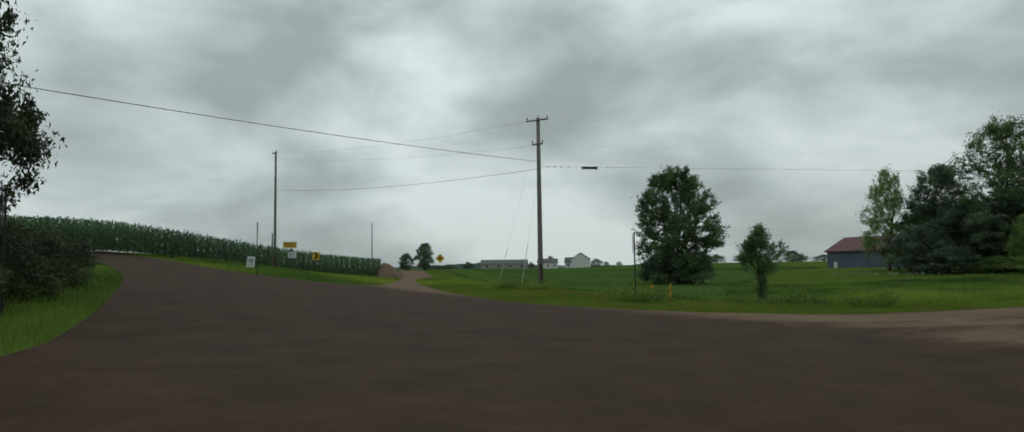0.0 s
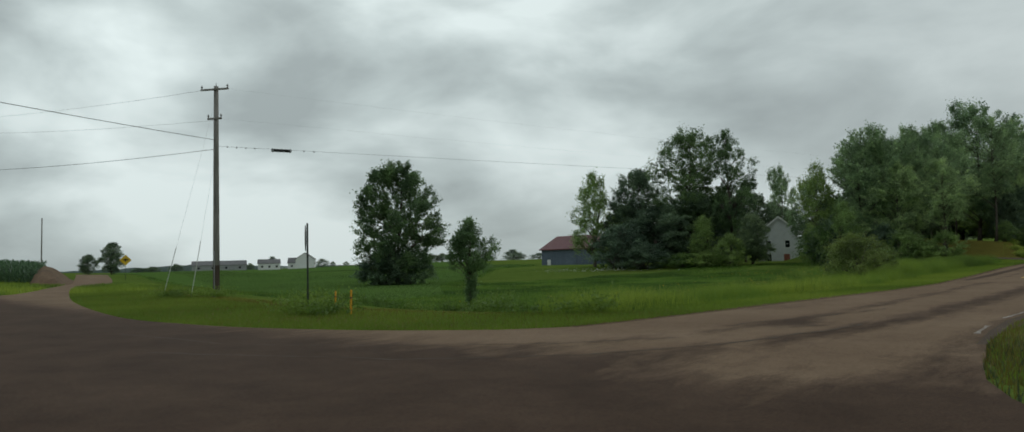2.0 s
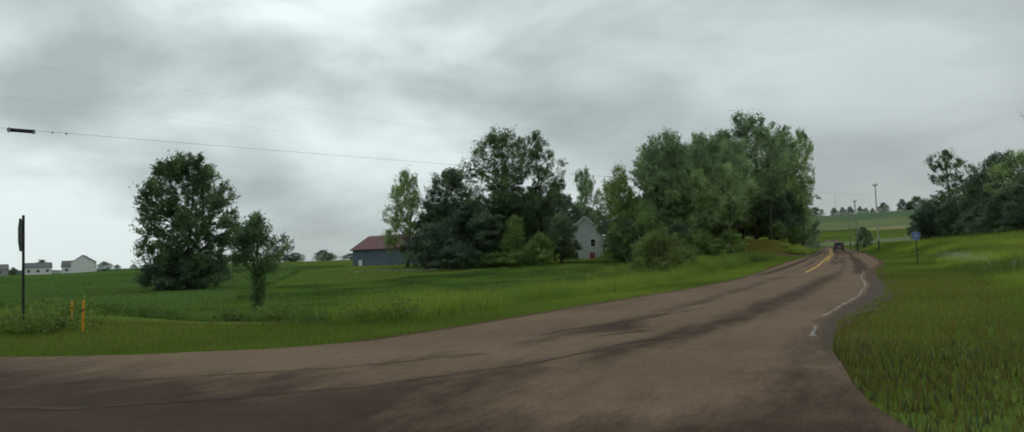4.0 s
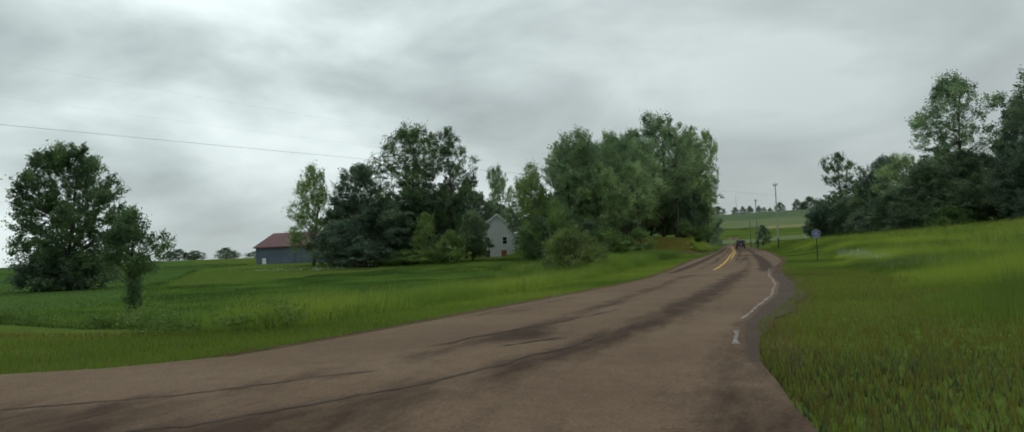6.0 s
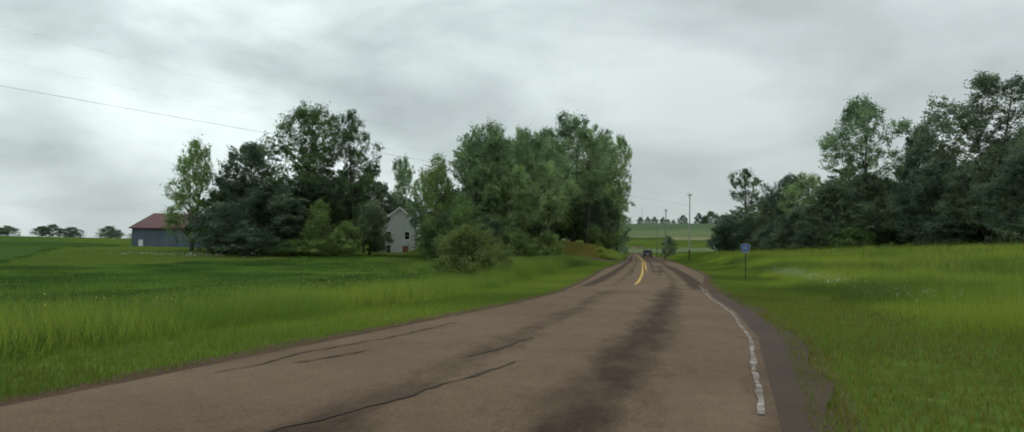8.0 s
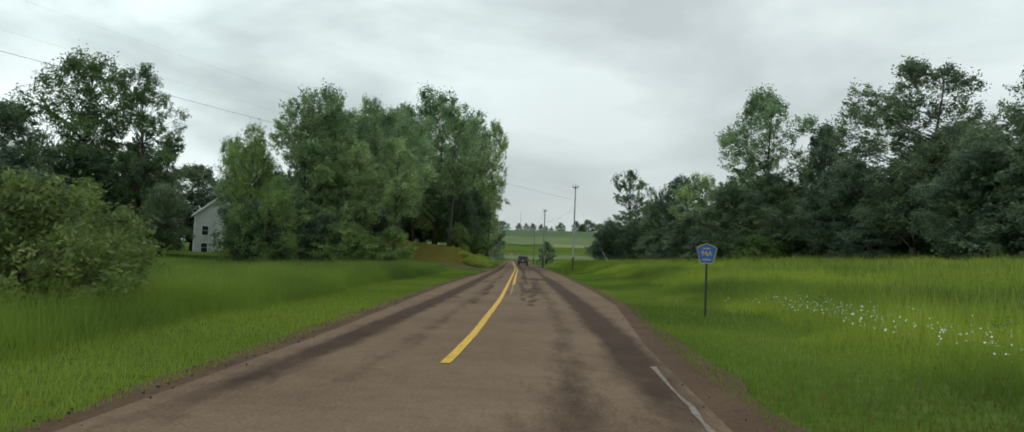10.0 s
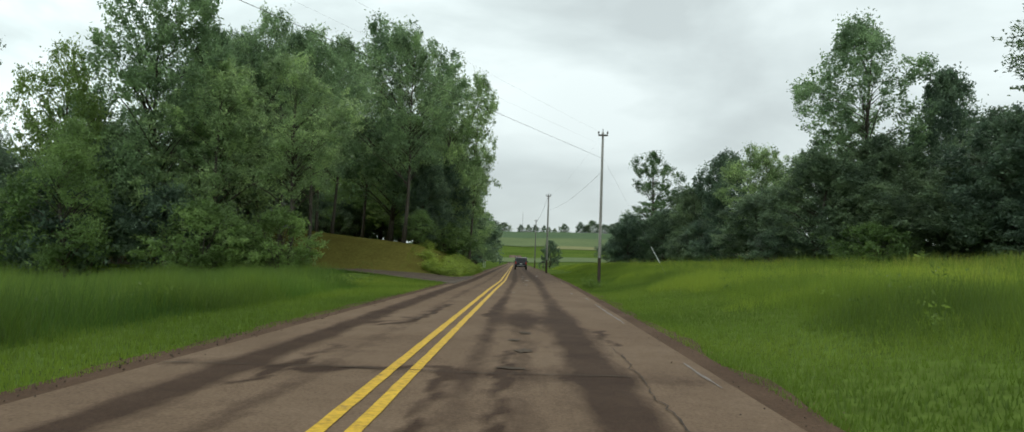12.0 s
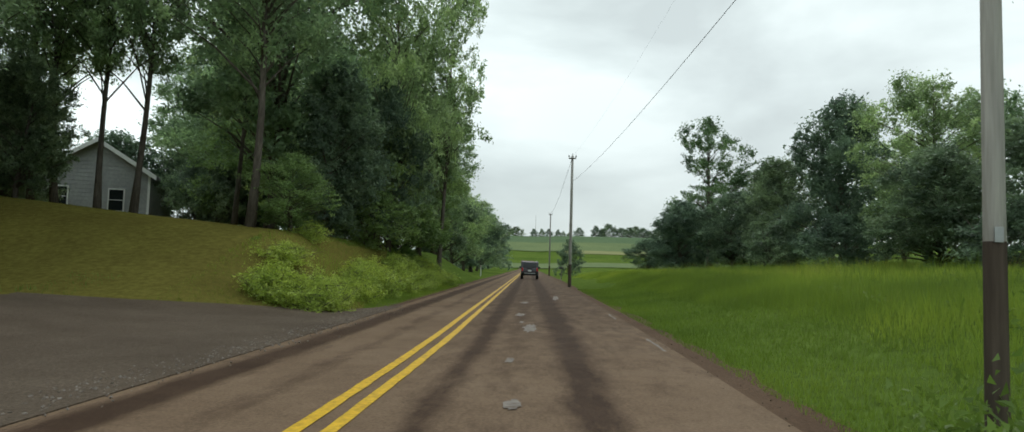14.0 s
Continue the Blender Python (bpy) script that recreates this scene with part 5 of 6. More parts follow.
# splice case and its clips on the cable beside the tall pole
q0, q1 = Vector((*P1, 7.4)), Vector((*P5, 6.8))
case = new("cable_splice_case")
c = q0.lerp(q1, 0.036)
c.z -= 0.15 * 4 * 0.036 * 0.964
way = (q1 - q0).normalized()
case.matrix_basis = Matrix.Translation(c) @ way.to_track_quat("X", "Z").to_matrix().to_4x4()
part("case", box(1.0, 0.14, 0.15, (0, 0, -0.05), 0.035), M_CABLE, case)
for s in (-0.44, 0.44):
    part("end_clamp", box(0.05, 0.17, 0.19, (s, 0, -0.05), 0.01), M_GALV, case)
tagged(case, "black cable splice case hung on the wire", "splice case")
for k in (0.006, 0.011, 0.016, 0.021, 0.049, 0.055):
    c = q0.lerp(q1, k)
    c.z -= 0.15 * 4 * k * (1 - k)
    clip = part("cable_clip", box(0.05, 0.035, 0.08, (0, 0, -0.02), 0.008), M_CABLE, None)
    clip.matrix_basis = Matrix.Translation(c)
    tagged(clip, "small black clip on the telephone cable", "cable clip", "cable clips")


def guy(top, foot, sleeve, mat, label, low=0.2):
    root = new("guy_wire")
    a, b = Vector(top), Vector((foot[0], foot[1], ground_z(*foot)))
    rod("strand", a, b, 0.0035, M_GALV, root, 5)
    d = (a - b).normalized()
    rod("sleeve", b + d * low, b + d * sleeve, 0.018, mat, root, 8)
    rod("anchor_eye", b - d * 0.3, b + d * 0.25, 0.02, M_GALV, root, 6)
    return tagged(root, label, "guy wire", "guy wires")


guy((*P1, 9.8), (-35.3, -73.2), 2.8, M_TRIM, "steel guy wire with a pale plastic sleeve")
guy((*P1, 7.2), (-31.9, -73.4), 2.8, M_TRIM, "steel guy wire with a pale plastic sleeve")
guy((*P5, 6.9), (8.6, 6.5), 1.75, M_TRIM, "steel guy wire with a pale plastic sleeve", 0.8)

# ---- signs and markers ----
def post_sign(name, x, y, z, turn, outline, mat, label, post_top=None, category="road sign", post_mat=None, lean=0.0, edge=None):
    """A plate on a post. outline: plate corners about its centre; turn: where the face looks, 0 is south."""
    g = ground_z(x, y)
    root = new(name)
    root.matrix_basis = pose(x, y, g, 0, lean, turn)
    top = (post_top if post_top is not None else z + 0.15) - g
    m = post_mat or M_DARKSTEEL
    bm = box(0.05, 0.012, top + 0.4, (0, 0.02, top / 2 - 0.2))
    box(0.012, 0.045, top + 0.4, (0, 0.04, top / 2 - 0.2), bm=bm)
    part("post", bm, m, root)
    bm = prism(outline, 0.008)
    bmesh.ops.translate(bm, vec=(0, -0.012, z - g), verts=bm.verts)
    plate = part("plate", bm, mat, root)
    for k in (-0.12, 0.12):
        rod("bolt", (0, -0.024, z - g + k), (0, 0.03, z - g + k), 0.012, M_GALV, root, 6)
    tagged(root, label, category)
    return root, plate, z - g


def rect(w, h):
    return [(-w / 2, -h / 2), (w / 2, -h / 2), (w / 2, h / 2), (-w / 2, h / 2)]


def face_piece(name, outline, up, mat, parent, out=0.018):
    bm = prism(outline, 0.003)
    bmesh.ops.translate(bm, vec=(0, -out, up), verts=bm.verts)
    return part(name, bm, mat, parent)


def words(text, size, up, mat, parent, out=0.021, stretch=1.0):
    cu = bpy.data.curves.new("lettering", "FONT")
    cu.body, cu.size, cu.align_x, cu.align_y, cu.extrude = text, size, "CENTER", "CENTER", 0.001
    cu.materials.append(mat)
    ob = new("lettering", cu)
    ob.parent = parent
    ob.matrix_basis = pose(0, -out, up, 90, 0, 0)
    ob.scale = (stretch, 1.0, 1.0)
    return ob


# county route marker: blue pentagon, yellow edge and lettering
penta = lambda k: [(-0.15 * k, -0.25 * k), (0.15 * k, -0.25 * k), (0.25 * k, 0.12 * k), (0.16 * k, 0.19 * k), (0.0, 0.25 * k), (-0.16 * k, 0.19 * k), (-0.25 * k, 0.12 * k)]
rs, plate, up = post_sign("county_route_sign", 5.6, -43.5, 1.55, -18, penta(1.0), M_SIGNYELLOW, "blue pentagon county route sign with yellow lettering", 1.35)
face_piece("blue_field", penta(0.93), up, M_SIGNBLUE, rs)
words("94A", 0.19, up - 0.01, M_SIGNYELLOW, rs, 0.022, 0.85)
face_piece("text_bar", rect(0.17, 0.022), up + 0.115, M_SIGNYELLOW, rs, 0.022)
face_piece("text_bar", rect(0.2, 0.022), up - 0.155, M_SIGNYELLOW, rs, 0.022)

# stop sign seen edge-on at the corner of the field
octa = [(0.38 * math.cos(math.pi / 8 + k * math.pi / 4), 0.38 * math.sin(math.pi / 8 + k * math.pi / 4)) for k in range(8)]
ss_, plate, up = post_sign("stop_sign", -13.4, -79.5, 2.05, -37.5, octa, M_DARKSTEEL, "red octagonal stop sign turned edge-on, on a steel post", 2.47)
face_piece("red_face", [(0.96 * p, 0.96 * q) for p, q in octa], up, M_SIGNRED, ss_)
# chevron, warning diamond and boards across the junction
cs, plate, up = post_sign("chevron_sign", -79.9, -73.6, 3.05, 76, rect(0.8, 0.95), M_SIGNYELLOW, "yellow chevron alignment sign with a black arrowhead")
chev = [(-0.24, 0.38), (0.02, 0.38), (0.28, 0.0), (0.02, -0.38), (-0.24, -0.38), (0.02, 0.0)]
face_piece("chevron", chev, up, M_SIGNBLACK, cs)
ds, plate, up = post_sign("warning_sign", -116.5, -41.4, 3.3, 66, [(-0.85, 0), (0, -0.85), (0.85, 0), (0, 0.85)], M_SIGNYELLOW, "yellow diamond warning sign with black symbols on a post")
face_piece("symbol_bar", rect(0.8, 0.16), up + 0.04, M_SIGNBLACK, ds)
face_piece("symbol_bar", rect(0.22, 0.22), up + 0.16, M_SIGNBLACK, ds)
face_piece("symbol_bar", rect(0.22, 0.22), up - 0.12, M_SIGNBLACK, ds)
ys_, plate, up = post_sign("notice_board", -75.6, -77.6, 4.2, 78, rect(1.5, 0.75), M_TRIM, "yellow notice board with a white border on a post")
face_piece("yellow_panel", rect(1.36, 0.6), up, M_SIGNYELLOW, ys_)
for k in (0.12, -0.1):
    face_piece("text_bar", rect(1.1, 0.1), up + k, M_BRICK, ys_, 0.022)
ws, plate, up = post_sign("white_road_sign", -75.8, -77.3, 3.1, 78, rect(0.9, 0.65), M_TRIM, "small white road sign under the notice board", 3.2)
face_piece("text_bar", rect(0.6, 0.08), up + 0.1, M_GALV, ws)
face_piece("text_bar", rect(0.5, 0.08), up - 0.08, M_GALV, ws)
ls, plate, up = post_sign("yard_sign", -54.8, -85.4, 2.05, 80, rect(0.6, 0.9), M_TRIM, "white leaning sign with grey print in the grass", 2.3, lean=6)
face_piece("print_block", rect(0.38, 0.34), up + 0.1, M_GALV, ls)
face_piece("text_bar", rect(0.4, 0.07), up - 0.2, M_GALV, ls)
post_sign("street_sign", -43.3, -86.9, 4.1, 168, rect(0.3, 0.9), M_DARKSTEEL, "dark sign seen edge-on high on a slim post", 4.55)
post_sign("street_sign", -13.2, -98.0, 2.7, 0, rect(0.3, 0.7), M_DARKSTEEL, "dark sign seen edge-on on a post by the scrub", 3.1)
for x, y, h in ((-76.2, -79.8, 2.6), (-77.0, -75.8, 2.3)):
    r0 = rod("marker_post", (0, 0, -0.3), (0, 0, h), 0.05, M_DARKSTEEL, None, 8)
    r0.matrix_basis = pose(x, y, ground_z(x, y), 0, 3, 0)
    tagged(r0, "slim dark marker post in the grass", "marker post", "marker posts")


def pipe_marker(x, y, h):
    root = new("pipeline_marker")
    root.matrix_basis = pose(x, y, ground_z(x, y), 0, 2, 0)
    v, f = [], []
    tube(v, f, [Vector((0, 0, -0.2)), Vector((0, 0, h)), Vector((0, 0, h + 0.02)), Vector((0, 0, h + 0.06))], [0.028, 0.028, 0.032, 0.016], 12)
    mesh_object("tube", v, f, M_ORANGE, root)
    v, f = [], []
    tube(v, f, [Vector((0, 0, h * 0.7)), Vector((0, 0, h * 0.78))], [0.03, 0.03], 12)
    mesh_object("label_band", v, f, M_BRICK, root)
    return tagged(root, "orange-yellow plastic cable marker in the grass", "marker", "cable markers")


pipe_marker(-15.2, -77.2, 0.45)
pipe_marker(-12.0, -79.1, 0.58)


def delineator(x, y):
    root = new("delineator")
    root.matrix_basis = pose(x, y, ground_z(x, y))
    part("post", box(0.06, 0.02, 1.3, (0, 0, 0.55), 0.004), M_TRIM, root)
    part("reflector", box(0.05, 0.01, 0.12, (0, -0.016, 1.1), 0.003), M_TAIL, root)
    tagged(root, "slim white roadside marker post", "delineator", "delineators")


def mailbox(x, y):
    root = new("mailbox")
    root.matrix_basis = pose(x, y, ground_z(x, y), 0, 0, 90)
    part("post", box(0.1, 0.1, 1.4, (0, 0, 0.4), 0.01), M_POLE, root)
    bm = prism([(-0.12, 0), (0.12, 0), (0.12, 0.14), (0.08, 0.22), (0, 0.25), (-0.08, 0.22), (-0.12, 0.14)], 0.5)
    bmesh.ops.translate(bm, vec=(0, 0, 1.1), verts=bm.verts)
    part("letter_box", bm, M_DARKSTEEL, root)
    part("door", box(0.22, 0.02, 0.2, (0, 0.26, 1.21), 0.005), M_GALV, root)
    part("flag", box(0.01, 0.14, 0.06, (0.13, -0.1, 1.3)), M_TAIL, root, "small red flag")
    tagged(root, "dark metal mailbox on a wooden post", "mailbox")


mailbox(2.75, 80)
delineator(-6.4, 84)
delineator(-7.6, 97)

# ---- buildings ----
def wall_box(x0, x1, y0, y1, z0, z1, t=0.18):
    bm = bmesh.new()
    box(x1 - x0, t, z1 - z0, ((x0 + x1) / 2, y0 + t / 2, (z0 + z1) / 2), bm=bm)
    box(x1 - x0, t, z1 - z0, ((x0 + x1) / 2, y1 - t / 2, (z0 + z1) / 2), bm=bm)
    box(t, y1 - y0 - 2 * t, z1 - z0, (x0 + t / 2, (y0 + y1) / 2, (z0 + z1) / 2), bm=bm)
    box(t, y1 - y0 - 2 * t, z1 - z0, (x1 - t / 2, (y0 + y1) / 2, (z0 + z1) / 2), bm=bm)
    return bm


def window_on(parent, x, z, w, h, y):
    win = part("window", box(w + 0.16, 0.06, h + 0.16, (x, y - 0.03, z), 0.01), M_TRIM, parent)
    part("pane", box(w, 0.02, h, (x, y - 0.065, z)), M_GLASSY, win)
    part("glazing_bar", box(w, 0.02, 0.04, (x, y - 0.08, z)), M_TRIM, win)
    part("sill", box(w + 0.24, 0.1, 0.05, (x, y - 0.06, z - h / 2 - 0.1)), M_TRIM, win)
    return win


def gable_house(name, x, y, turn, width, depth, eave, ridge, wall_mat, roof_mat, label, windows=(), door=None, base=0.0, boards=0.0):
    """A house with its gable towards its own south."""
    root = new(name)
    root.matrix_basis = pose(x, y, base, 0, 0, turn)
    w, d = width / 2, depth
    part("wall", wall_box(-w, w, 0, d, -0.6, eave), wall_mat, root)
    for yy in (0.09, d - 0.09):
        bm = prism([(-w, eave), (w, eave), (0, ridge)], 0.18)
        bmesh.ops.translate(bm, vec=(0, yy, 0), verts=bm.verts)
        part("gable", bm, wall_mat, root)
    if boards:
        for k in np.arange(0.2, ridge - 0.4, boards):
            ww = w if k < eave else w * (ridge - k) / (ridge - eave)
            part("siding_board", box(2 * ww - 0.02, 0.02, boards * 0.86, (0, -0.012, k), turn=Matrix.Rotation(radians(-3), 4, "X")), wall_mat, root)
    o = 0.35
    sl = (ridge - eave) / w
    for s in (-1, 1):
        bm = prism([(0, ridge + 0.14), (0, ridge), (s * (w + o), eave - sl * o), (s * (w + o), eave - sl * o + 0.14)], d + 0.7)
        bmesh.ops.translate(bm, vec=(0, d / 2, 0), verts=bm.verts)
        part("roof", bm, roof_mat, root)
        bm = prism([(0, ridge + 0.17), (0, ridge - 0.12), (s * (w + o + 0.03), eave - sl * o - 0.12), (s * (w + o + 0.03), eave - sl * o + 0.17)], 0.05)
        bmesh.ops.translate(bm, vec=(0, -0.38, 0), verts=bm.verts)
        part("bargeboard", bm, M_TRIM, root)
        part("corner_board", box(0.14, 0.05, eave + 0.6, (s * (w - 0.07), -0.03, eave / 2 - 0.3)), M_TRIM, root)
    for wx, wz, ww, wh in windows:
        window_on(root, wx, wz, ww, wh, -0.02)
    if door:
        dx, dw, dh = door
        dr = part("door", box(dw, 0.06, dh, (dx, -0.04, dh / 2), 0.01), M_BRICK, root)
        part("step", box(dw + 0.5, 0.9, 0.3, (dx, -0.5, -0.05), 0.02), M_BRICK, root)
    return tagged(root, label, "house")


gable_house("farmhouse", -43.1, 40.5, 22, 6.6, 10, 6.1, 8.8, M_SIDING, M_SHINGLE, "pale two-storey farmhouse with white gable trim among trees",
            windows=((-1.8, 3.9, 0.8, 1.25), (1.4, 3.9, 0.8, 1.25), (-1.8, 1.5, 0.8, 1.25)), door=(1.2, 1.0, 2.1), base=-0.6, boards=0.3)
gable_house("lawn_house", -27.0, 44.5, 20, 6.2, 9, 2.9, 4.9, M_OLDSIDING, M_SHINGLE, "grey gabled house on the lawn behind trunks",
            windows=((-1.9, 1.3, 0.7, 1.2), (1.2, 1.2, 0.8, 1.3)), base=ground_z(-24.8, 44.0) + 0.15, boards=0.25)


def barn(x, y, length, depth, base, eave, ridge):
    root = new("barn")
    root.matrix_basis = pose(x, y, base)
    part("wall", wall_box(0, length, 0, depth, -0.6, eave), M_BARN, root)
    for xx in (0.09, length - 0.09):
        bm = prism([(0, eave), (depth, eave), (depth / 2, ridge)], 0.18, "x")
        bmesh.ops.translate(bm, vec=(xx, 0, 0), verts=bm.verts)
        part("gable", bm, M_BARN, root)
    for s in (0, 1):
        a, b = (0, depth / 2) if s == 0 else (depth, depth / 2)
        k = -0.5 if s == 0 else 0.5
        drop = (ridge - eave) / (depth / 2) * 0.5
        bm = prism([(b, ridge + 0.12), (b, ridge), (a + k, eave - drop), (a + k, eave - drop + 0.12)], length + 0.8, "x")
        bmesh.ops.translate(bm, vec=(length / 2, 0, 0), verts=bm.verts)
        part("roof", bm, M_BARNROOF, root)
    for k in np.arange(0.5, length, 1.0):
        part("wall_rib", box(0.06, 0.04, eave + 0.3, (k, -0.02, eave / 2 - 0.15)), M_BARN, root)
    for k in np.arange(0, length + 0.5, 1.0):
        part("roof_seam", box(0.05, math.hypot(depth / 2, ridge - eave) + 0.3, 0.05, (k, depth / 4 - 0.1, (eave + ridge) / 2 + 0.13), turn=Matrix.Rotation(math.atan2(ridge - eave, depth / 2), 4, "X")), M_BARNROOF, root)
    part("eave_trim", box(length + 0.8, 0.06, 0.22, (length / 2, -0.53, eave - 0.22)), M_BARNROOF, root)
    dr = part("sliding_door", box(3.4, 0.08, 3.2, (8.5, -0.08, 1.5), 0.01), M_BARN, root)
    part("side_door", box(1.0, 0.06, 2.1, (2.2, -0.06, 1.0), 0.01), M_TRIM, root)
    return tagged(root, "long blue-grey metal barn with maroon roof", "barn")


barn(-104.2, 50.3, 31.4, 14, -0.3, 4.65, 7.7)


def far_building(name, x, y, turn, w, d, e, r, wall, roof, label, openings=3):
    root = new(name)
    root.matrix_basis = pose(x, y, ground_z(x, y), 0, 0, turn)
    part("wall", wall_box(-w / 2, w / 2, 0, d, -1.0, e, 0.3), wall, root)
    for xx in (-w / 2 + 0.15, w / 2 - 0.15):
        bm = prism([(0, e), (d, e), (d / 2, r)], 0.3, "x")
        bmesh.ops.translate(bm, vec=(xx, 0, 0), verts=bm.verts)
        part("gable", bm, wall, root)
    for s in (0, 1):
        a, b = (-0.4, d / 2) if s == 0 else (d + 0.4, d / 2)
        bm = prism([(b, r + 0.25), (b, r), (a, e - 0.15), (a, e + 0.1)], w + 0.8, "x")
        part("roof", bm, roof, root)
    for k in range(openings):
        part("window", box(1.4, 0.1, 1.4, (-w / 2 + (k + 0.5) * w / openings, -0.06, e * 0.5)), M_GLASSY, root)
    return tagged(root, label, "farm building", "far farm buildings")


far_building("far_barn", -487.1, 176.3, 61.3, 36, 14, 3.8, 6.8, M_OLDSIDING, M_SHINGLE, "long low grey barn with a grey roof on the skyline", 4)
far_building("far_house", -470.1, 205.3, 61.9, 15, 9, 4.4, 7.4, M_TRIM, M_SHINGLE, "white house with a dark roof on the skyline", 3)
far_building("far_house", -460.2, 220.6, 50.0, 11, 9, 4.2, 8, M_TRIM, M_SHINGLE, "white farmhouse wing on the skyline", 2)
far_building("far_barn", -452.5, 231.7, 138.7, 13, 13, 6.4, 11, M_TRIM, M_SHINGLE, "white gabled barn on the skyline", 2)
far_building("far_house", -294, 407, 43, 9, 8, 3.0, 5.5, M_SIDING, M_SHINGLE, "small far house behind the field", 2)

rails = new("rail_fence")
rails.matrix_basis = pose(-445.2, 207.1, ground_z(-445.2, 207.1), 0, 0, 56.3)
for k in range(6):
    part("post", box(0.2, 0.2, 1.6, (-10 + 4 * k, 0, 0.6), 0.02), M_TRIM, rails)
for z in (0.7, 1.3):
    part("rail", box(20.4, 0.12, 0.2, (0, -0.15, z), 0.02), M_TRIM, rails)
tagged(rails, "white rail fence before the far farm", "fence")

# ---- vehicle on the road ----
def suv(x, y, turn):
    root = new("suv")
    root.matrix_basis = pose(x, y, ground_z(x, y) + 0.004, 0, 0, turn)
    # side profile, front to the north
    prof = [(-2.15, 0.45), (-2.2, 0.75), (-2.18, 1.05), (-2.1, 1.12), (-1.95, 1.72), (-1.75, 1.8), (0.35, 1.78), (0.95, 1.18), (2.0, 1.08), (2.2, 0.95), (2.22, 0.5), (2.0, 0.4), (-2.0, 0.38)]
    bm = prism(prof, 1.72, "x")
    bmesh.ops.bevel(bm, geom=bm.edges[:], offset=0.06, segments=2, affect="EDGES", profile=0.6)
    part("body", bm, M_CARPAINT, root, smooth=False)
    part("rear_window", box(1.28, 0.03, 0.46, (0, -2.07, 1.43), 0.02, turn=Matrix.Rotation(radians(-13), 4, "X")), M_GLASSY, root, "dark tinted rear window")
    for s in (-1, 1):
        part("side_window", box(0.02, 2.0, 0.42, (s * 0.865, -0.7, 1.44), 0.008), M_GLASSY, root)
        part("tail_lamp", box(0.16, 0.06, 0.34, (s * 0.74, -2.2, 0.98), 0.02), M_TAIL, root, "red tail lamp")
        part("mirror", box(0.2, 0.1, 0.16, (s * 0.98, 0.62, 1.2), 0.03), M_CARPAINT, root)
        rod("roof_rail", (s * 0.68, -1.6, 1.86), (s * 0.68, 0.2, 1.85), 0.025, M_GALV, root)
        for yy in (-1.35, 1.4):
            wh = new("wheel")
            wh.parent = root
            wh.matrix_basis = pose(s * 0.78, yy, 0.36)
            bm = bmesh.new()
            bmesh.ops.create_cone(bm, cap_ends=True, segments=24, radius1=0.36, radius2=0.36, depth=0.24, matrix=Matrix.Rotation(math.pi / 2, 4, "Y"))
            bmesh.ops.bevel(bm, geom=[e for e in bm.edges if len(e.link_faces) == 2 and e.calc_face_angle(0) > 1], offset=0.04, segments=2, affect="EDGES")
            part("tyre", bm, M_RUBBER, wh)
            bm = bmesh.new()
            bmesh.ops.create_cone(bm, cap_ends=True, segments=16, radius1=0.22, radius2=0.22, depth=0.26, matrix=Matrix.Rotation(math.pi / 2, 4, "Y"))
            part("rim", bm, M_GALV, wh)
    part("rear_bumper", box(1.66, 0.18, 0.24, (0, -2.24, 0.56), 0.05), M_RUBBER, root)
    part("plate_panel", box(0.34, 0.02, 0.16, (0, -2.215, 0.86), 0.004), M_TRIM, root, "pale plate panel with a grey bar")
    part("plate_bar", box(0.24, 0.01, 0.05, (0, -2.228, 0.86)), M_GALV, root)
    part("bumper_step", box(1.1, 0.05, 0.09, (0, -2.345, 0.6), 0.015), M_GALV, root, "bright metal step on the bumper")
    part("tailgate_handle", box(0.3, 0.03, 0.05, (0, -2.215, 1.02), 0.01), M_RUBBER, root)
    part("spare_cover", box(0.5, 0.06, 0.2, (0, -2.2, 1.12), 0.03), M_CARPAINT, root)
    return tagged(root, "dark plum sport utility vehicle on the road", "car")


suv(float(road_mid(76)) + 1.55, 76, 1.8)

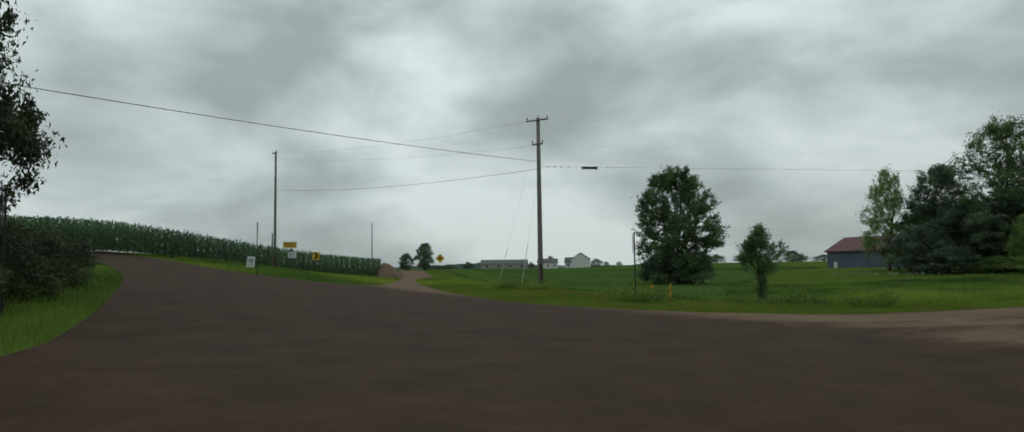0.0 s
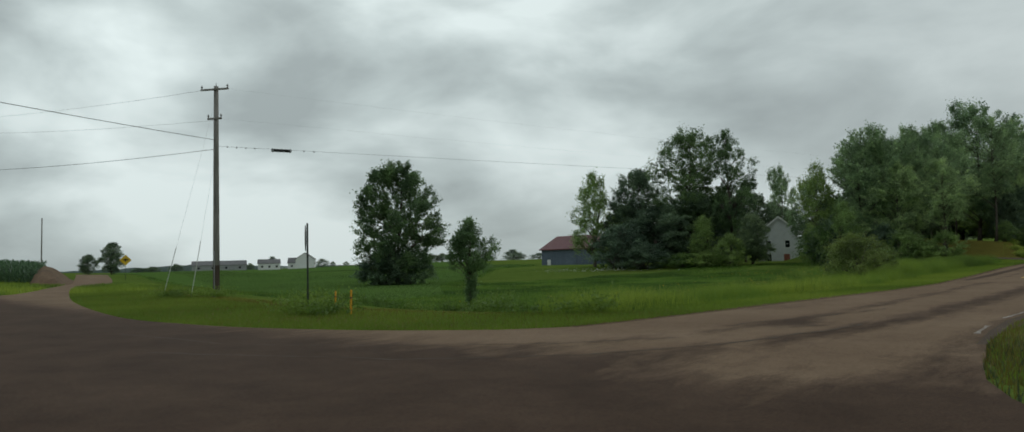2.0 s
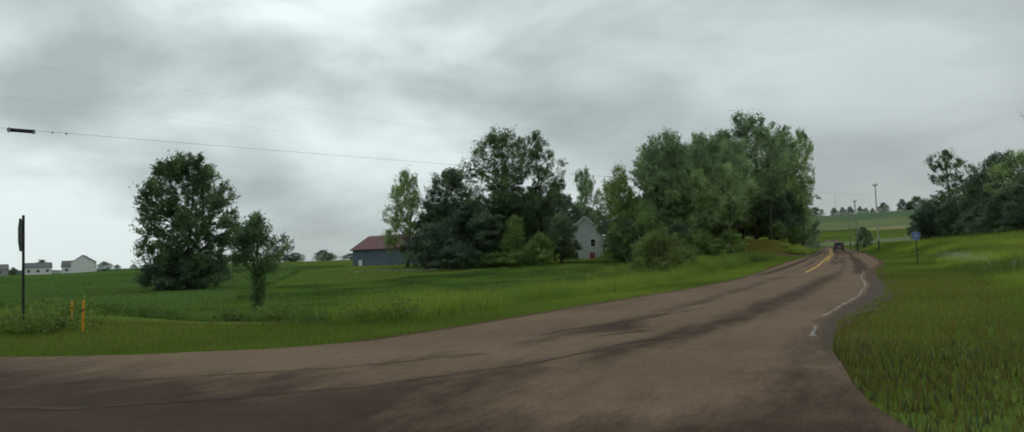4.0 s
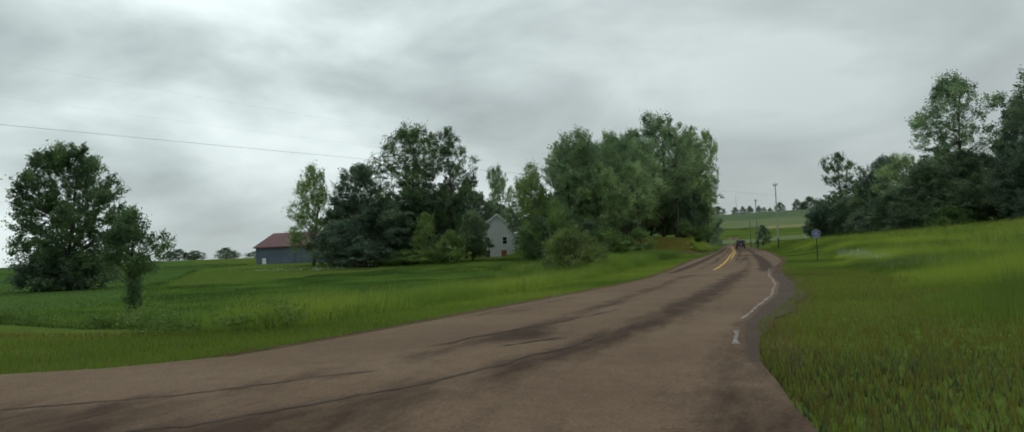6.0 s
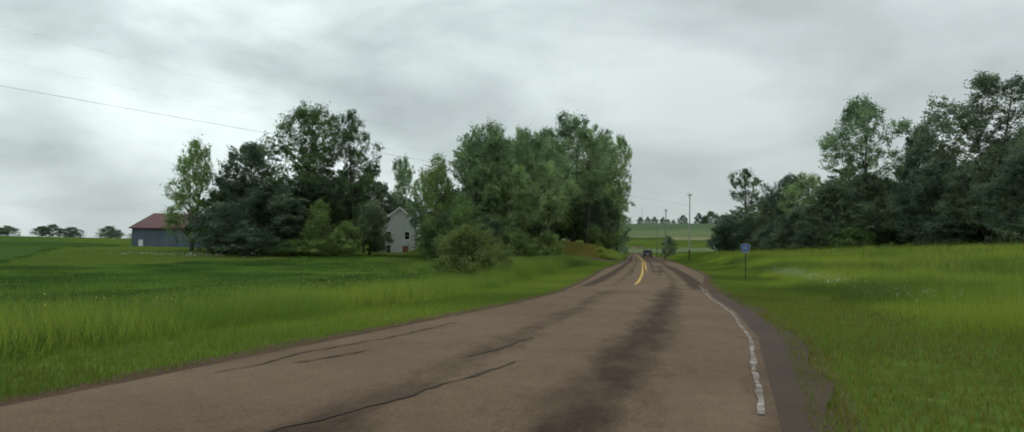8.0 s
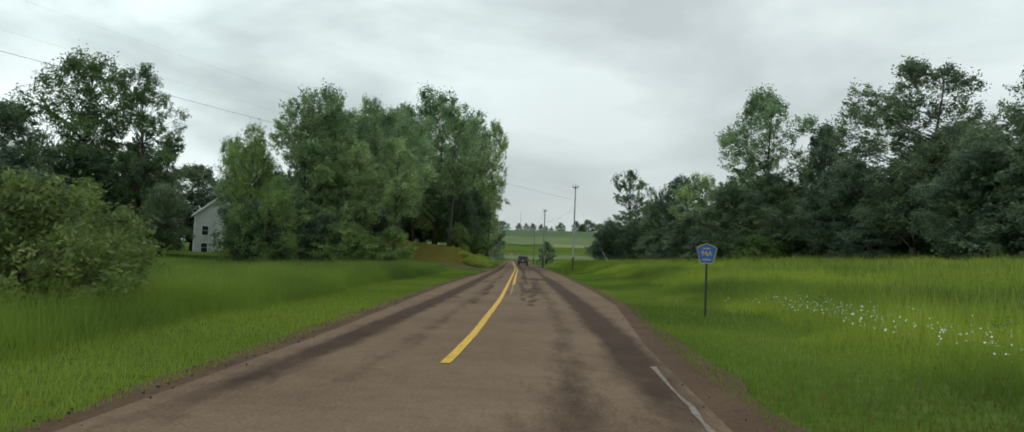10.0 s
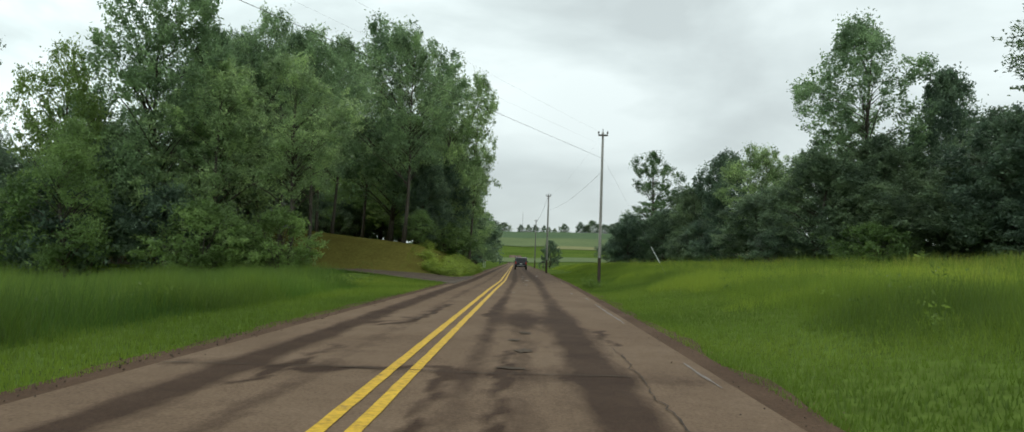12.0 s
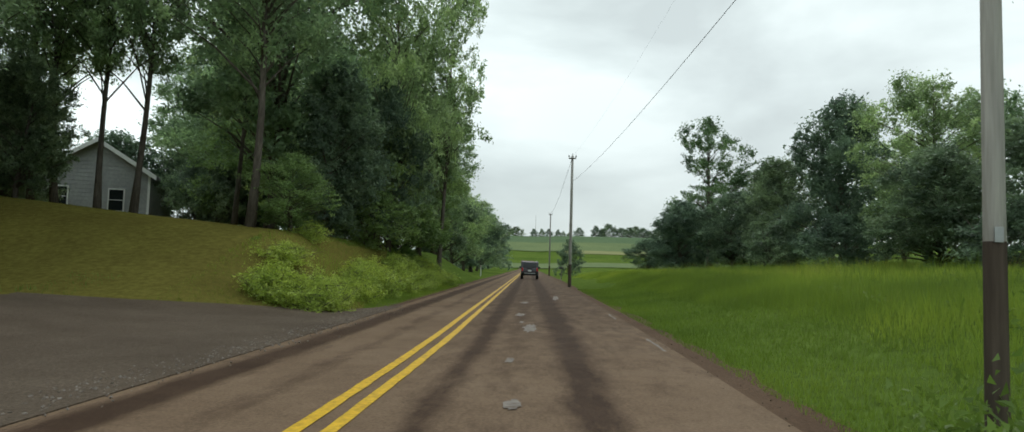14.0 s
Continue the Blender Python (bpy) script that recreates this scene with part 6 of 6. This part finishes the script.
# ---- maize ----
def maize():
    rng = np.random.default_rng(9)
    xs, ys2 = [], []
    for row in np.arange(0, 48, 0.8):
        a = np.arange(-0.13, 0.334, 0.0042 if row < 8 else 0.007)
        a = a + rng.normal(size=len(a)) * 0.001
        d = 66 + 118 * np.maximum(a, -0.02) + row + rng.normal(size=len(a)) * 0.1
        xs.append(6.4 - d * np.cos(a))
        ys2.append(-95.5 + d * np.sin(a))
    x, y = np.concatenate(xs), np.concatenate(ys2)
    z = land(x, y)
    n = len(x)
    tris = []
    h = 2.35 + 0.25 * rng.random(n)
    for k in range(12):
        t = 0.02 + 0.082 * k
        a = rng.random(n) * 6.283
        L = 0.42 + 0.2 * rng.random(n)
        b0 = np.stack([x, y, z + h * t], 1)
        dirv = np.stack([np.cos(a), np.sin(a), 0.9 + 0.5 * rng.random(n)], 1) * L[:, None]
        side = np.stack([-np.sin(a), np.cos(a), 0 * a], 1) * 0.06
        mid_ = b0 + dirv * 0.55
        tip = b0 + dirv * np.array([1.1, 1.1, 0.55])
        tris += [np.stack([b0, mid_ + side, mid_ - side], 1), np.stack([mid_ - side, mid_ + side, tip], 1)]
    st = np.stack([x, y, z], 1)
    w = np.array([0.025, 0, 0])
    tris += [np.stack([st - w, st + w, st + np.stack([0 * h, 0 * h, h], 1)], 1)]
    v = np.stack(tris, 1).reshape(-1, 3)
    ob = new("maize_field", poly_mesh("maize_field", v, 3, CORN))
    tagged(ob, "dense green maize crop on the hillside", "maize", kind="stuff")


maize()
# earth bank where the maize field ends at the road
v, f = [], []
rb = np.random.default_rng(3)
NB = 20
for i, dd in enumerate(np.linspace(98, 134, NB)):
    for k, hh in enumerate((-0.3, 1.0, 1.3, 1.25, 1.0, 0.6, 0.2, -0.3)):
        aa = 0.326 + 0.0062 * k
        x, y = 6.4 - dd * math.cos(aa), -95.5 + dd * math.sin(aa)
        fade = math.sin(math.pi * i / (NB - 1)) ** 0.6
        v.append((x, y, ground_z(x, y) - 0.2 + (1.8 * hh * fade + 0.1 * rb.normal() if hh > 0 else hh)))
    if i:
        for k in range(7):
            q = (i - 1) * 8 + k
            f.append((q, q + 1, q + 9, q + 8))
tagged(mesh_object("earth_bank", v, f, M_BANK, smooth=True), "low red-brown earth bank at the end of the maize", "bank", kind="structure")

# ---- grass ----
DITCH = spline([(-48, -65), (-30, -69), (-22, -69.7), (-17, -69.9), (-12.5, -73.4), (-8.5, -77.0), (-7.4, -77.8), (-6.2, -76.6), (-5.4, -74), (-4.7, -70)], 0.5)


def behind_ditch(x, y):
    """True north-west of the ditch, and everywhere beyond its ends."""
    line = DITCH[: int(np.argmin(DITCH[:, 1])) + 1]
    return (y > np.interp(x, line[:, 0], line[:, 1]) + 0.2) | (x > -6.5)


def blades(name, x, y, h, w, mat, label, category, rng, bend=0.55, crop=False):
    keep = ~inside(JUNCTION, x, y) & ~inside(DRIVE, x, y) & (inside(CROP_LOOP, x, y) == crop) & ~((x > edge_left(y) - 0.02) & (x < edge_right(y) + 0.02) & (y > -80))
    x, y = x[keep], y[keep]
    h = (h if np.ndim(h) == 0 else h[keep]) * (0.65 + 0.5 * rng.random(len(x)))
    w = w if np.ndim(w) == 0 else w[keep]
    z = land(x, y) - 0.06
    a = rng.random(len(x)) * 6.283
    b = rng.random(len(x)) * 6.283
    side = np.stack([np.cos(a) * w, np.sin(a) * w, 0 * a], 1)
    root = np.stack([x, y, z], 1)
    lean = np.stack([np.cos(b) * bend * h * rng.random(len(x)), np.sin(b) * bend * h * rng.random(len(x)), h], 1)
    v = np.stack([root - side, root + side, root + lean], 1).reshape(-1, 3)
    ob = new(name, poly_mesh(name, v, 3, mat))
    return tagged(ob, label, category, kind="stuff")


rg = np.random.default_rng(77)


def clumpy(x, y, s, seed):
    """A slow random field between 0 and 1."""
    ph = np.random.default_rng(seed).random(8) * 6.283
    k = sum(np.sin(x * s * (0.7 + 0.45 * i) * math.cos(1.3 * i) + y * s * (0.6 + 0.4 * i) * math.sin(1.3 * i) + ph[i]) for i in range(8))
    return np.clip(0.5 + k / 6.0, 0, 1)


# mown verges close to the road
def verge(side, y0, y1, n, reach):
    y = y0 + (y1 - y0) * rg.random(n)
    u = reach * rg.random(n) ** 1.4
    x = edge_left(y) - u if side < 0 else edge_right(y) + u
    return x, y


for side, nm in ((-1, 150000), (1, 150000)):
    x, y = verge(side, -83, 44, nm, 4.6)
    dull = (y < -60 + 8 * rg.random(nm)) & (side > 0) & (rg.random(nm) < 0.6)
    if side > 0:
        blades("verge_grass", x[dull], y[dull], 0.1, 0.011, LAWN, "olive verge grass on the inside of the bend", "grass", rg)
    x, y = x[~dull], y[~dull]
    blades("verge_grass", x, y, 0.11, 0.011, GRASS, "short bright green verge grass", "grass", rg)
n = 60000
k = rg.integers(0, 55, n)
p = edge_n[k] + (edge_n[k + 1] - edge_n[k]) * rg.random((n, 1))
u = 5.0 * rg.random(n) ** 1.3
blades("verge_grass", p[:, 0] + 0.25 * u, p[:, 1] + 0.97 * u, 0.13, 0.014, GRASS, "short bright green verge grass", "grass", rg)
n = 9000
k = rg.integers(0, 45, n)
p = edge_n[k] + (edge_n[k + 1] - edge_n[k]) * rg.random((n, 1))
u = 0.5 * rg.random(n) ** 2 - 0.06
blades("straw_edge", p[:, 0] + 0.25 * u, p[:, 1] + 0.97 * u, 0.06, 0.012, STRAW, "dry straw along the road edge", "dry grass", rg, 1.2)
x, y = verge(-1, -82, 20, 5000, 0.35)
blades("straw_edge", x + 0.05, y, 0.05, 0.01, STRAW, "dry straw along the road edge", "dry grass", rg, 1.2)
x, y = verge(1, -80, -58, 16000, 0.55)
blades("straw_edge", x - 0.1, y, 0.06, 0.012, STRAW, "dry straw along the road edge", "dry grass", rg, 1.2)
x, y = verge(1, -82, 20, 9000, 0.4)
blades("straw_edge", x - 0.05, y, 0.05, 0.01, STRAW, "dry straw along the road edge", "dry grass", rg, 1.2)


# tall meadow on both sides
def meadow(side, y0, y1, n, u0, u1, power, hh, seed):
    ramp = 0.6 if side < 0 else 1.6
    y = y0 + (y1 - y0) * rg.random(n)
    u = u0 + (u1 - u0) * rg.random(n) ** power
    x = edge_left(np.clip(y, -84, 420)) - u if side < 0 else edge_right(np.clip(y, -84, 420)) + u
    c = clumpy(x, y, 0.9, seed)
    u = u - (0.5 if side < 0 else 1.0) * clumpy(x, y, 0.55, seed + 60) * (u > u0)
    h = hh * (0.55 + 0.6 * c) * (0.45 + 0.55 * sstep(u, u0, u0 + ramp)) * sstep(u, u0 - 0.4, u0 + 0.4) * (1 + (0.4 if side < 0 else 0.0) * sstep(y, -58, -44))
    # the stand thins out along a wandering line
    ok = (u < u1 * (0.6 + 0.4 * clumpy(x, y, 0.16, seed + 9))) & (y < y1 - 14 * clumpy(x, y, 0.2, seed + 3)) & (y > y0 + 4 * clumpy(x, y, 0.3, seed + 4))
    ok &= u > u0 - 0.4
    return x[ok], y[ok], h[ok], 0.0045 + 0.0011 * np.abs(u[ok])


x, y, h, w = meadow(-1, -78, 18, 260000, 2.1, 60, 1.6, 0.55, 1)
keep = ~((y > -3) & (x > -9)) & behind_ditch(x, y)
h = h * (0.3 + 0.7 * sstep(x - 0.5 * y, 17, 29))
blades("meadow_grass", x[keep], y[keep], h[keep], w[keep], MEADOW_W, "tall green meadow grass and weeds", "meadow grass", rg)
x, y, h, w = meadow(-1, -77, -8, 80000, 2.0, 6.5, 0.8, 0.62, 41)
keep = behind_ditch(x, y)
blades("meadow_grass", x[keep], y[keep], h[keep], 0.0065, TALL, "bright yellow-green grass along the mown verge", "meadow grass", rg, 0.7)
x, y, h, w = meadow(1, -90, 100, 330000, 2.3, 44, 1.5, 0.6, 2)
blades("meadow_grass", x, y, h, w, TALL, "tall green meadow grass and weeds", "meadow grass", rg)
for side, u0, y0, y1, nn, sd in ((1, 2.2, -84, 60, 190000, 2), (-1, 2.1, -74, 8, 130000, 1)):
    x, y, h, w = meadow(side, y0, y1, nn, u0, u0 + 9, 1.0, 0.5, sd)
    keep = ~((y > -3) & (x > -9) & (side < 0)) & (behind_ditch(x, y) | (side > 0))
    blades("meadow_grass", x[keep], y[keep], h[keep], 0.0055, MEADOW_W if side < 0 else TALL, "tall green meadow grass and weeds", "meadow grass", rg, 0.5)
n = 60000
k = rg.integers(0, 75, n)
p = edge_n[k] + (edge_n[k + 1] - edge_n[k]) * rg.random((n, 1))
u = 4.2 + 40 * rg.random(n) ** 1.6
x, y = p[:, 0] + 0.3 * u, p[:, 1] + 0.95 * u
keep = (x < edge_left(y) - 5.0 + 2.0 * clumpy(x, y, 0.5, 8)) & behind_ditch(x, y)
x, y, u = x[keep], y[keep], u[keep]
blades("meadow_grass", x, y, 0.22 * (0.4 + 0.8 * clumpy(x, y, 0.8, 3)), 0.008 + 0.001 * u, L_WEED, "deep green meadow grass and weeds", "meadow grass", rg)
x, y, h, w = meadow(-1, -48, 9, 110000, 2.6, 16, 0.9, 0.95, 51)
keep = ~((y > -3) & (x > -9))
blades("meadow_grass", x[keep], y[keep], h[keep] * (0.32 + 0.33 * sstep(y[keep], -46, -34)), 0.008, L_WEED, "tall rank grass and weeds beside the verge", "meadow grass", rg, 0.6)
# taller stalks and seeding grass standing in patches above the meadow
for side, y0, y1, nn, hh, sd, m, lb in ((1, -80, 75, 42000, 1.05, 21, L_WEED, "dark green weeds standing in the meadow"), (-1, -74, 8, 36000, 1.05, 22, L_WEED, "dark green weeds standing in the meadow"),
                                        (1, -80, 75, 70000, 0.92, 31, SEED, "pale seeding grass in the meadow"), (-1, -74, 8, 40000, 0.9, 32, SEED, "pale seeding grass in the meadow")):
    x, y, h, w = meadow(side, y0, y1, nn, 4.5, 36, 1.4, hh, sd)
    keep = (clumpy(x, y, 0.35, sd + 5) > 0.57) & ~((y > -3) & (x > -9) & (side < 0)) & (behind_ditch(x, y) & (x - 0.5 * y > 24) | (side > 0))
    blades("meadow_grass", x[keep], y[keep], h[keep], w[keep] * 0.8, m, lb, "meadow grass", rg, 0.5)
# low crop plants in rows, and the grass along the edge of their field
n = 150000
row = rg.integers(0, 220, n)
a = 130 * rg.random(n) ** 1.5
x, y = -37 - 0.94 * a + 0.16 * row, -59 + 0.34 * a + 0.45 * row + 0.06 * rg.normal(size=n)
blades("crop_plants", x, y, 0.2, 0.03 + 0.0004 * a, CROPLEAF, "low deep green crop plants", "crop", rg, 0.9, True)
k = rg.integers(0, len(CROP_LOOP) - 1, 40000)
k = k[(CROP_LOOP[k, 0] > -130)]
p = CROP_LOOP[k] + (CROP_LOOP[k + 1] - CROP_LOOP[k]) * rg.random((len(k), 1)) + 0.9 * rg.normal(size=(len(k), 2))
blades("meadow_grass", p[:, 0], p[:, 1], 0.34, 0.03, MEADOW_W, "rough grass along the edge of the crop field", "meadow grass", rg)
# grass at the western corners
n = 14000
x, y = -62 + 9 * rg.normal(size=n), -83.5 + 2.6 * rg.normal(size=n)
blades("meadow_grass", x, y, 0.45, 0.022, MEADOW_W, "tufted green grass before the maize", "meadow grass", rg)
n = 26000
x, y = -48 - 60 * rg.random(n) ** 1.5, -90 + 34 * rg.random(n)
blades("meadow_grass", x, y, 0.35, 0.03, TALL, "rough green grass between the roads", "meadow grass", rg)
n = 22000
x, y = -2 - 40 * rg.random(n) ** 1.3, -92.5 - 9 * rg.random(n)
blades("meadow_grass", x, y, 0.22, 0.012, MEADOW_W, "rough green grass at the road corner", "meadow grass", rg)
n = 22000
x, y = 2.3 + 26 * rg.random(n) ** 1.4, -79 - 13 * rg.random(n)
blades("verge_grass", x, y, 0.12, 0.01, L_SCRUB, "short dull green grass at the inside road corner", "grass", rg)
x, y = 2.3 + 26 * rg.random(n) ** 1.4, -76 - 16 * rg.random(n) ** 0.8
blades("meadow_grass", x, y, 0.16, 0.008, LAWN, "olive green grass at the inside road corner", "meadow grass", rg)
n = 2600
y = -31.4 + 1.3 * rg.normal(size=n)
blades("dry_grass_patch", edge_right(y) + 0.12 + 0.14 * np.abs(rg.normal(size=n)), y, 0.08, 0.012, STRAW, "dry straw-coloured tuft beside the shoulder", "dry grass", rg, 1.2)
n = 3500
x, y = -9.5 + 5 * rg.normal(size=n), -80.6 + 0.9 * rg.normal(size=n)
blades("dry_grass_patch", x, y, 0.09, 0.01, STRAW, "dry straw-coloured patch in the mown grass", "dry grass", rg, 1.2)
n = 50000
k = rg.integers(0, 60, n)
p = edge_n[k] + (edge_n[k + 1] - edge_n[k]) * rg.random((n, 1))
u = 0.3 + 6.0 * rg.random(n)
blades("verge_grass", p[:, 0] + 0.25 * u, p[:, 1] + 0.97 * u, 0.1, 0.011, LAWN, "olive mown grass before the ditch", "grass", rg)
# lawn on the mound
n = 60000
x, y = -4 - 26 * rg.random(n) ** 1.2, 15 + 38 * rg.random(n)
keep = inside(LAWN_LOOP, x, y)
blades("lawn_grass", x[keep], y[keep], 0.09, 0.011, LAWN, "short olive lawn grass on the mound", "lawn grass", rg)
x, y, h, w = meadow(-1, 18, 60, 9000, 0.2, 3.2, 1.2, 0.4, 6)
blades("meadow_grass", x, y, h, w, GRASS, "leafy green roadside growth on the bank", "meadow grass", rg)


# grass along the drive
q = np.concatenate([spline([(-2.9, 4.4), (-5.2, 8.2), (-9, 11.2), (-16, 12.8), (-27, 13.6)], 0.25)] * 60)
q = q + rg.normal(size=q.shape) * 0.22
blades("verge_grass", q[:, 0], q[:, 1], 0.16, 0.01, GRASS, "short green grass along the drive", "grass", rg)


# loose stones where the drive meets the road
def stones(x, y, size, mat, label):
    n = len(x)
    c = np.stack([x, y, land(x, y) + 0.012], 1)
    s = size * (0.5 + rg.random((n, 1)))
    ax = [np.array(p) for p in ((1, 0.2, 0.1), (-0.2, 1, 0), (-1, -0.1, 0.1), (0.1, -1, 0.0), (0.1, 0.1, 0.8), (0, 0, -0.8))]
    pts = [c + s * (a + 0.25 * rg.normal(size=(n, 3))) for a in ax]
    tri = [(0, 1, 4), (1, 2, 4), (2, 3, 4), (3, 0, 4), (1, 0, 5), (2, 1, 5), (3, 2, 5), (0, 3, 5)]
    v = np.stack([np.stack([pts[i], pts[j], pts[k]], 1) for i, j, k in tri], 1).reshape(-1, 3)
    tagged(new("loose_stones", poly_mesh("loose_stones", v, 3, mat)), label, "gravel", kind="stuff")


n = 900
y = 3.5 + 19 * rg.random(n)
stones(edge_left(y) + 0.1 + 0.22 * rg.normal(size=n), y, 0.014, M_SCUFF_SHEEN, "pale loose stones along the edge of the drive")
n = 700
y = -60 + 80 * rg.random(n)
stones(edge_right(y) - 0.1 + 0.2 * rg.normal(size=n), y, 0.008, M_GRAVEL, "small brown stones on the road shoulder")
n = 900
y = -60 + 64 * rg.random(n)
stones(edge_left(y) + 0.15 * rg.normal(size=n), y, 0.011, M_GRAVEL, "small brown stones on the road shoulder")


# flower heads
def flowers(x, y, h, size, mat, label):
    z = land(x, y) + h
    n = len(x)
    a = rg.random(n) * 6.283
    d1 = np.stack([np.cos(a), np.sin(a), 0.4 * rg.normal(size=n)], 1) * size
    d2 = np.stack([-np.sin(a), np.cos(a), 0.4 * rg.normal(size=n)], 1) * size
    c = np.stack([x, y, z], 1)
    v = np.stack([c - d1, c + d2, c + d1, c - d2], 1).reshape(-1, 3)
    tagged(new("wildflowers", poly_mesh("wildflowers", v, 4, mat)), label, "wildflowers", kind="stuff")


n = 760
y = -59 + 15 * rg.random(n)
flowers(6.5 + 0.035 * (y + 59) + 0.5 * rg.normal(size=n), y, 0.4 + 0.2 * rg.random(n), 0.008 + 0.008 * rg.random((n, 1)), M_TRIM, "white wildflowers in the meadow")
n = 260
flowers(6.3 + 0.6 * rg.normal(size=n), -65 + 1.8 * rg.normal(size=n), 0.4 + 0.2 * rg.random(n), 0.008, M_TRIM, "white wildflowers in the meadow")
n = 320
flowers(-57 + 5 * rg.normal(size=n), -0.5 + 1.2 * rg.normal(size=n), 0.5 + 0.35 * rg.random(n), 0.05, M_TRIM, "white flowering weeds before the barn")
n = 400
flowers(-6 - 12 * rg.random(n), -72 + 36 * rg.random(n), 0.45 + 0.2 * rg.random(n), 0.022, M_SIGNYELLOW, "yellow wildflowers in the meadow")
n = 60
flowers(9.5 + 12 * rg.random(n), -34 + 22 * rg.random(n), 0.4 + 0.2 * rg.random(n), 0.011, M_TRIM, "white wildflowers in the meadow")


# leafy weeds through the meadow
def weeds(n, xf, yf, mat, label, near=1.5):
    x, y = xf(n), yf(n)
    keep = ~inside(JUNCTION, x, y) & ~inside(DRIVE, x, y) & ~((x > edge_left(y) - 1.5) & (x < edge_right(y) + near))
    x, y = x[keep], y[keep]
    s = 0.12 + 0.2 * rg.random(len(x)) ** 2
    c = np.stack([x, y, land(x, y) + s * 1.1], 1)
    v = leaf_cloud(rg, c, s, 26, 0.045)
    tagged(new("meadow_weeds", poly_mesh("meadow_weeds", v, 3, mat)), label, "weeds", kind="stuff")


weeds(520, lambda n: -5.8 - 7 * rg.random(n) ** 1.5, lambda n: -48 + 50 * rg.random(n), L_WEED, "leafy green weeds in the tall grass")
weeds(520, lambda n: 7.5 + 16 * rg.random(n), lambda n: -60 + 90 * rg.random(n), L_WEED, "leafy green weeds in the tall grass")
weeds(70, lambda n: -29.3 + 0.7 * rg.normal(size=n), lambda n: -73.6 + 0.4 * rg.normal(size=n), L_WEED, "dark weeds round the pole foot")
weeds(70, lambda n: -32.6 + 0.8 * rg.normal(size=n), lambda n: -74.0 + 0.5 * rg.normal(size=n), L_WEED, "dark weeds round the guy anchor")
weeds(90, lambda n: -17 + 0.6 * rg.normal(size=n), lambda n: -76.4 + 0.6 * rg.normal(size=n), L_WEED, "dark weeds round the sign post")
pick = 12 + 52 * rg.random(300) ** 1.3
spots = np.stack([np.interp(pick, np.arange(len(DITCH)), DITCH[::-1, k]) for k in (0, 1)], 1) + 0.16 * rg.normal(size=(300, 2))
weeds(300, lambda n: spots[:, 0], lambda n: spots[:, 1] + 0.2, L_WEED, "leafy green weeds along the ditch")
weeds(70, lambda n: -17.1 + 0.6 * rg.normal(size=n), lambda n: -69.2 + 0.4 * rg.normal(size=n), L_WEED, "dark weeds round the foot of the young tree")
weeds(110, lambda n: -13.2 + 0.6 * rg.normal(size=n), lambda n: -79.4 + 0.4 * rg.normal(size=n), L_WEED, "dark weeds round the stop sign post")
weeds(45, lambda n: 4.45 + 0.25 * rg.normal(size=n), lambda n: 5.4 + 0.35 * rg.normal(size=n), L_WEED, "leafy weeds round the pole foot", 0.1)
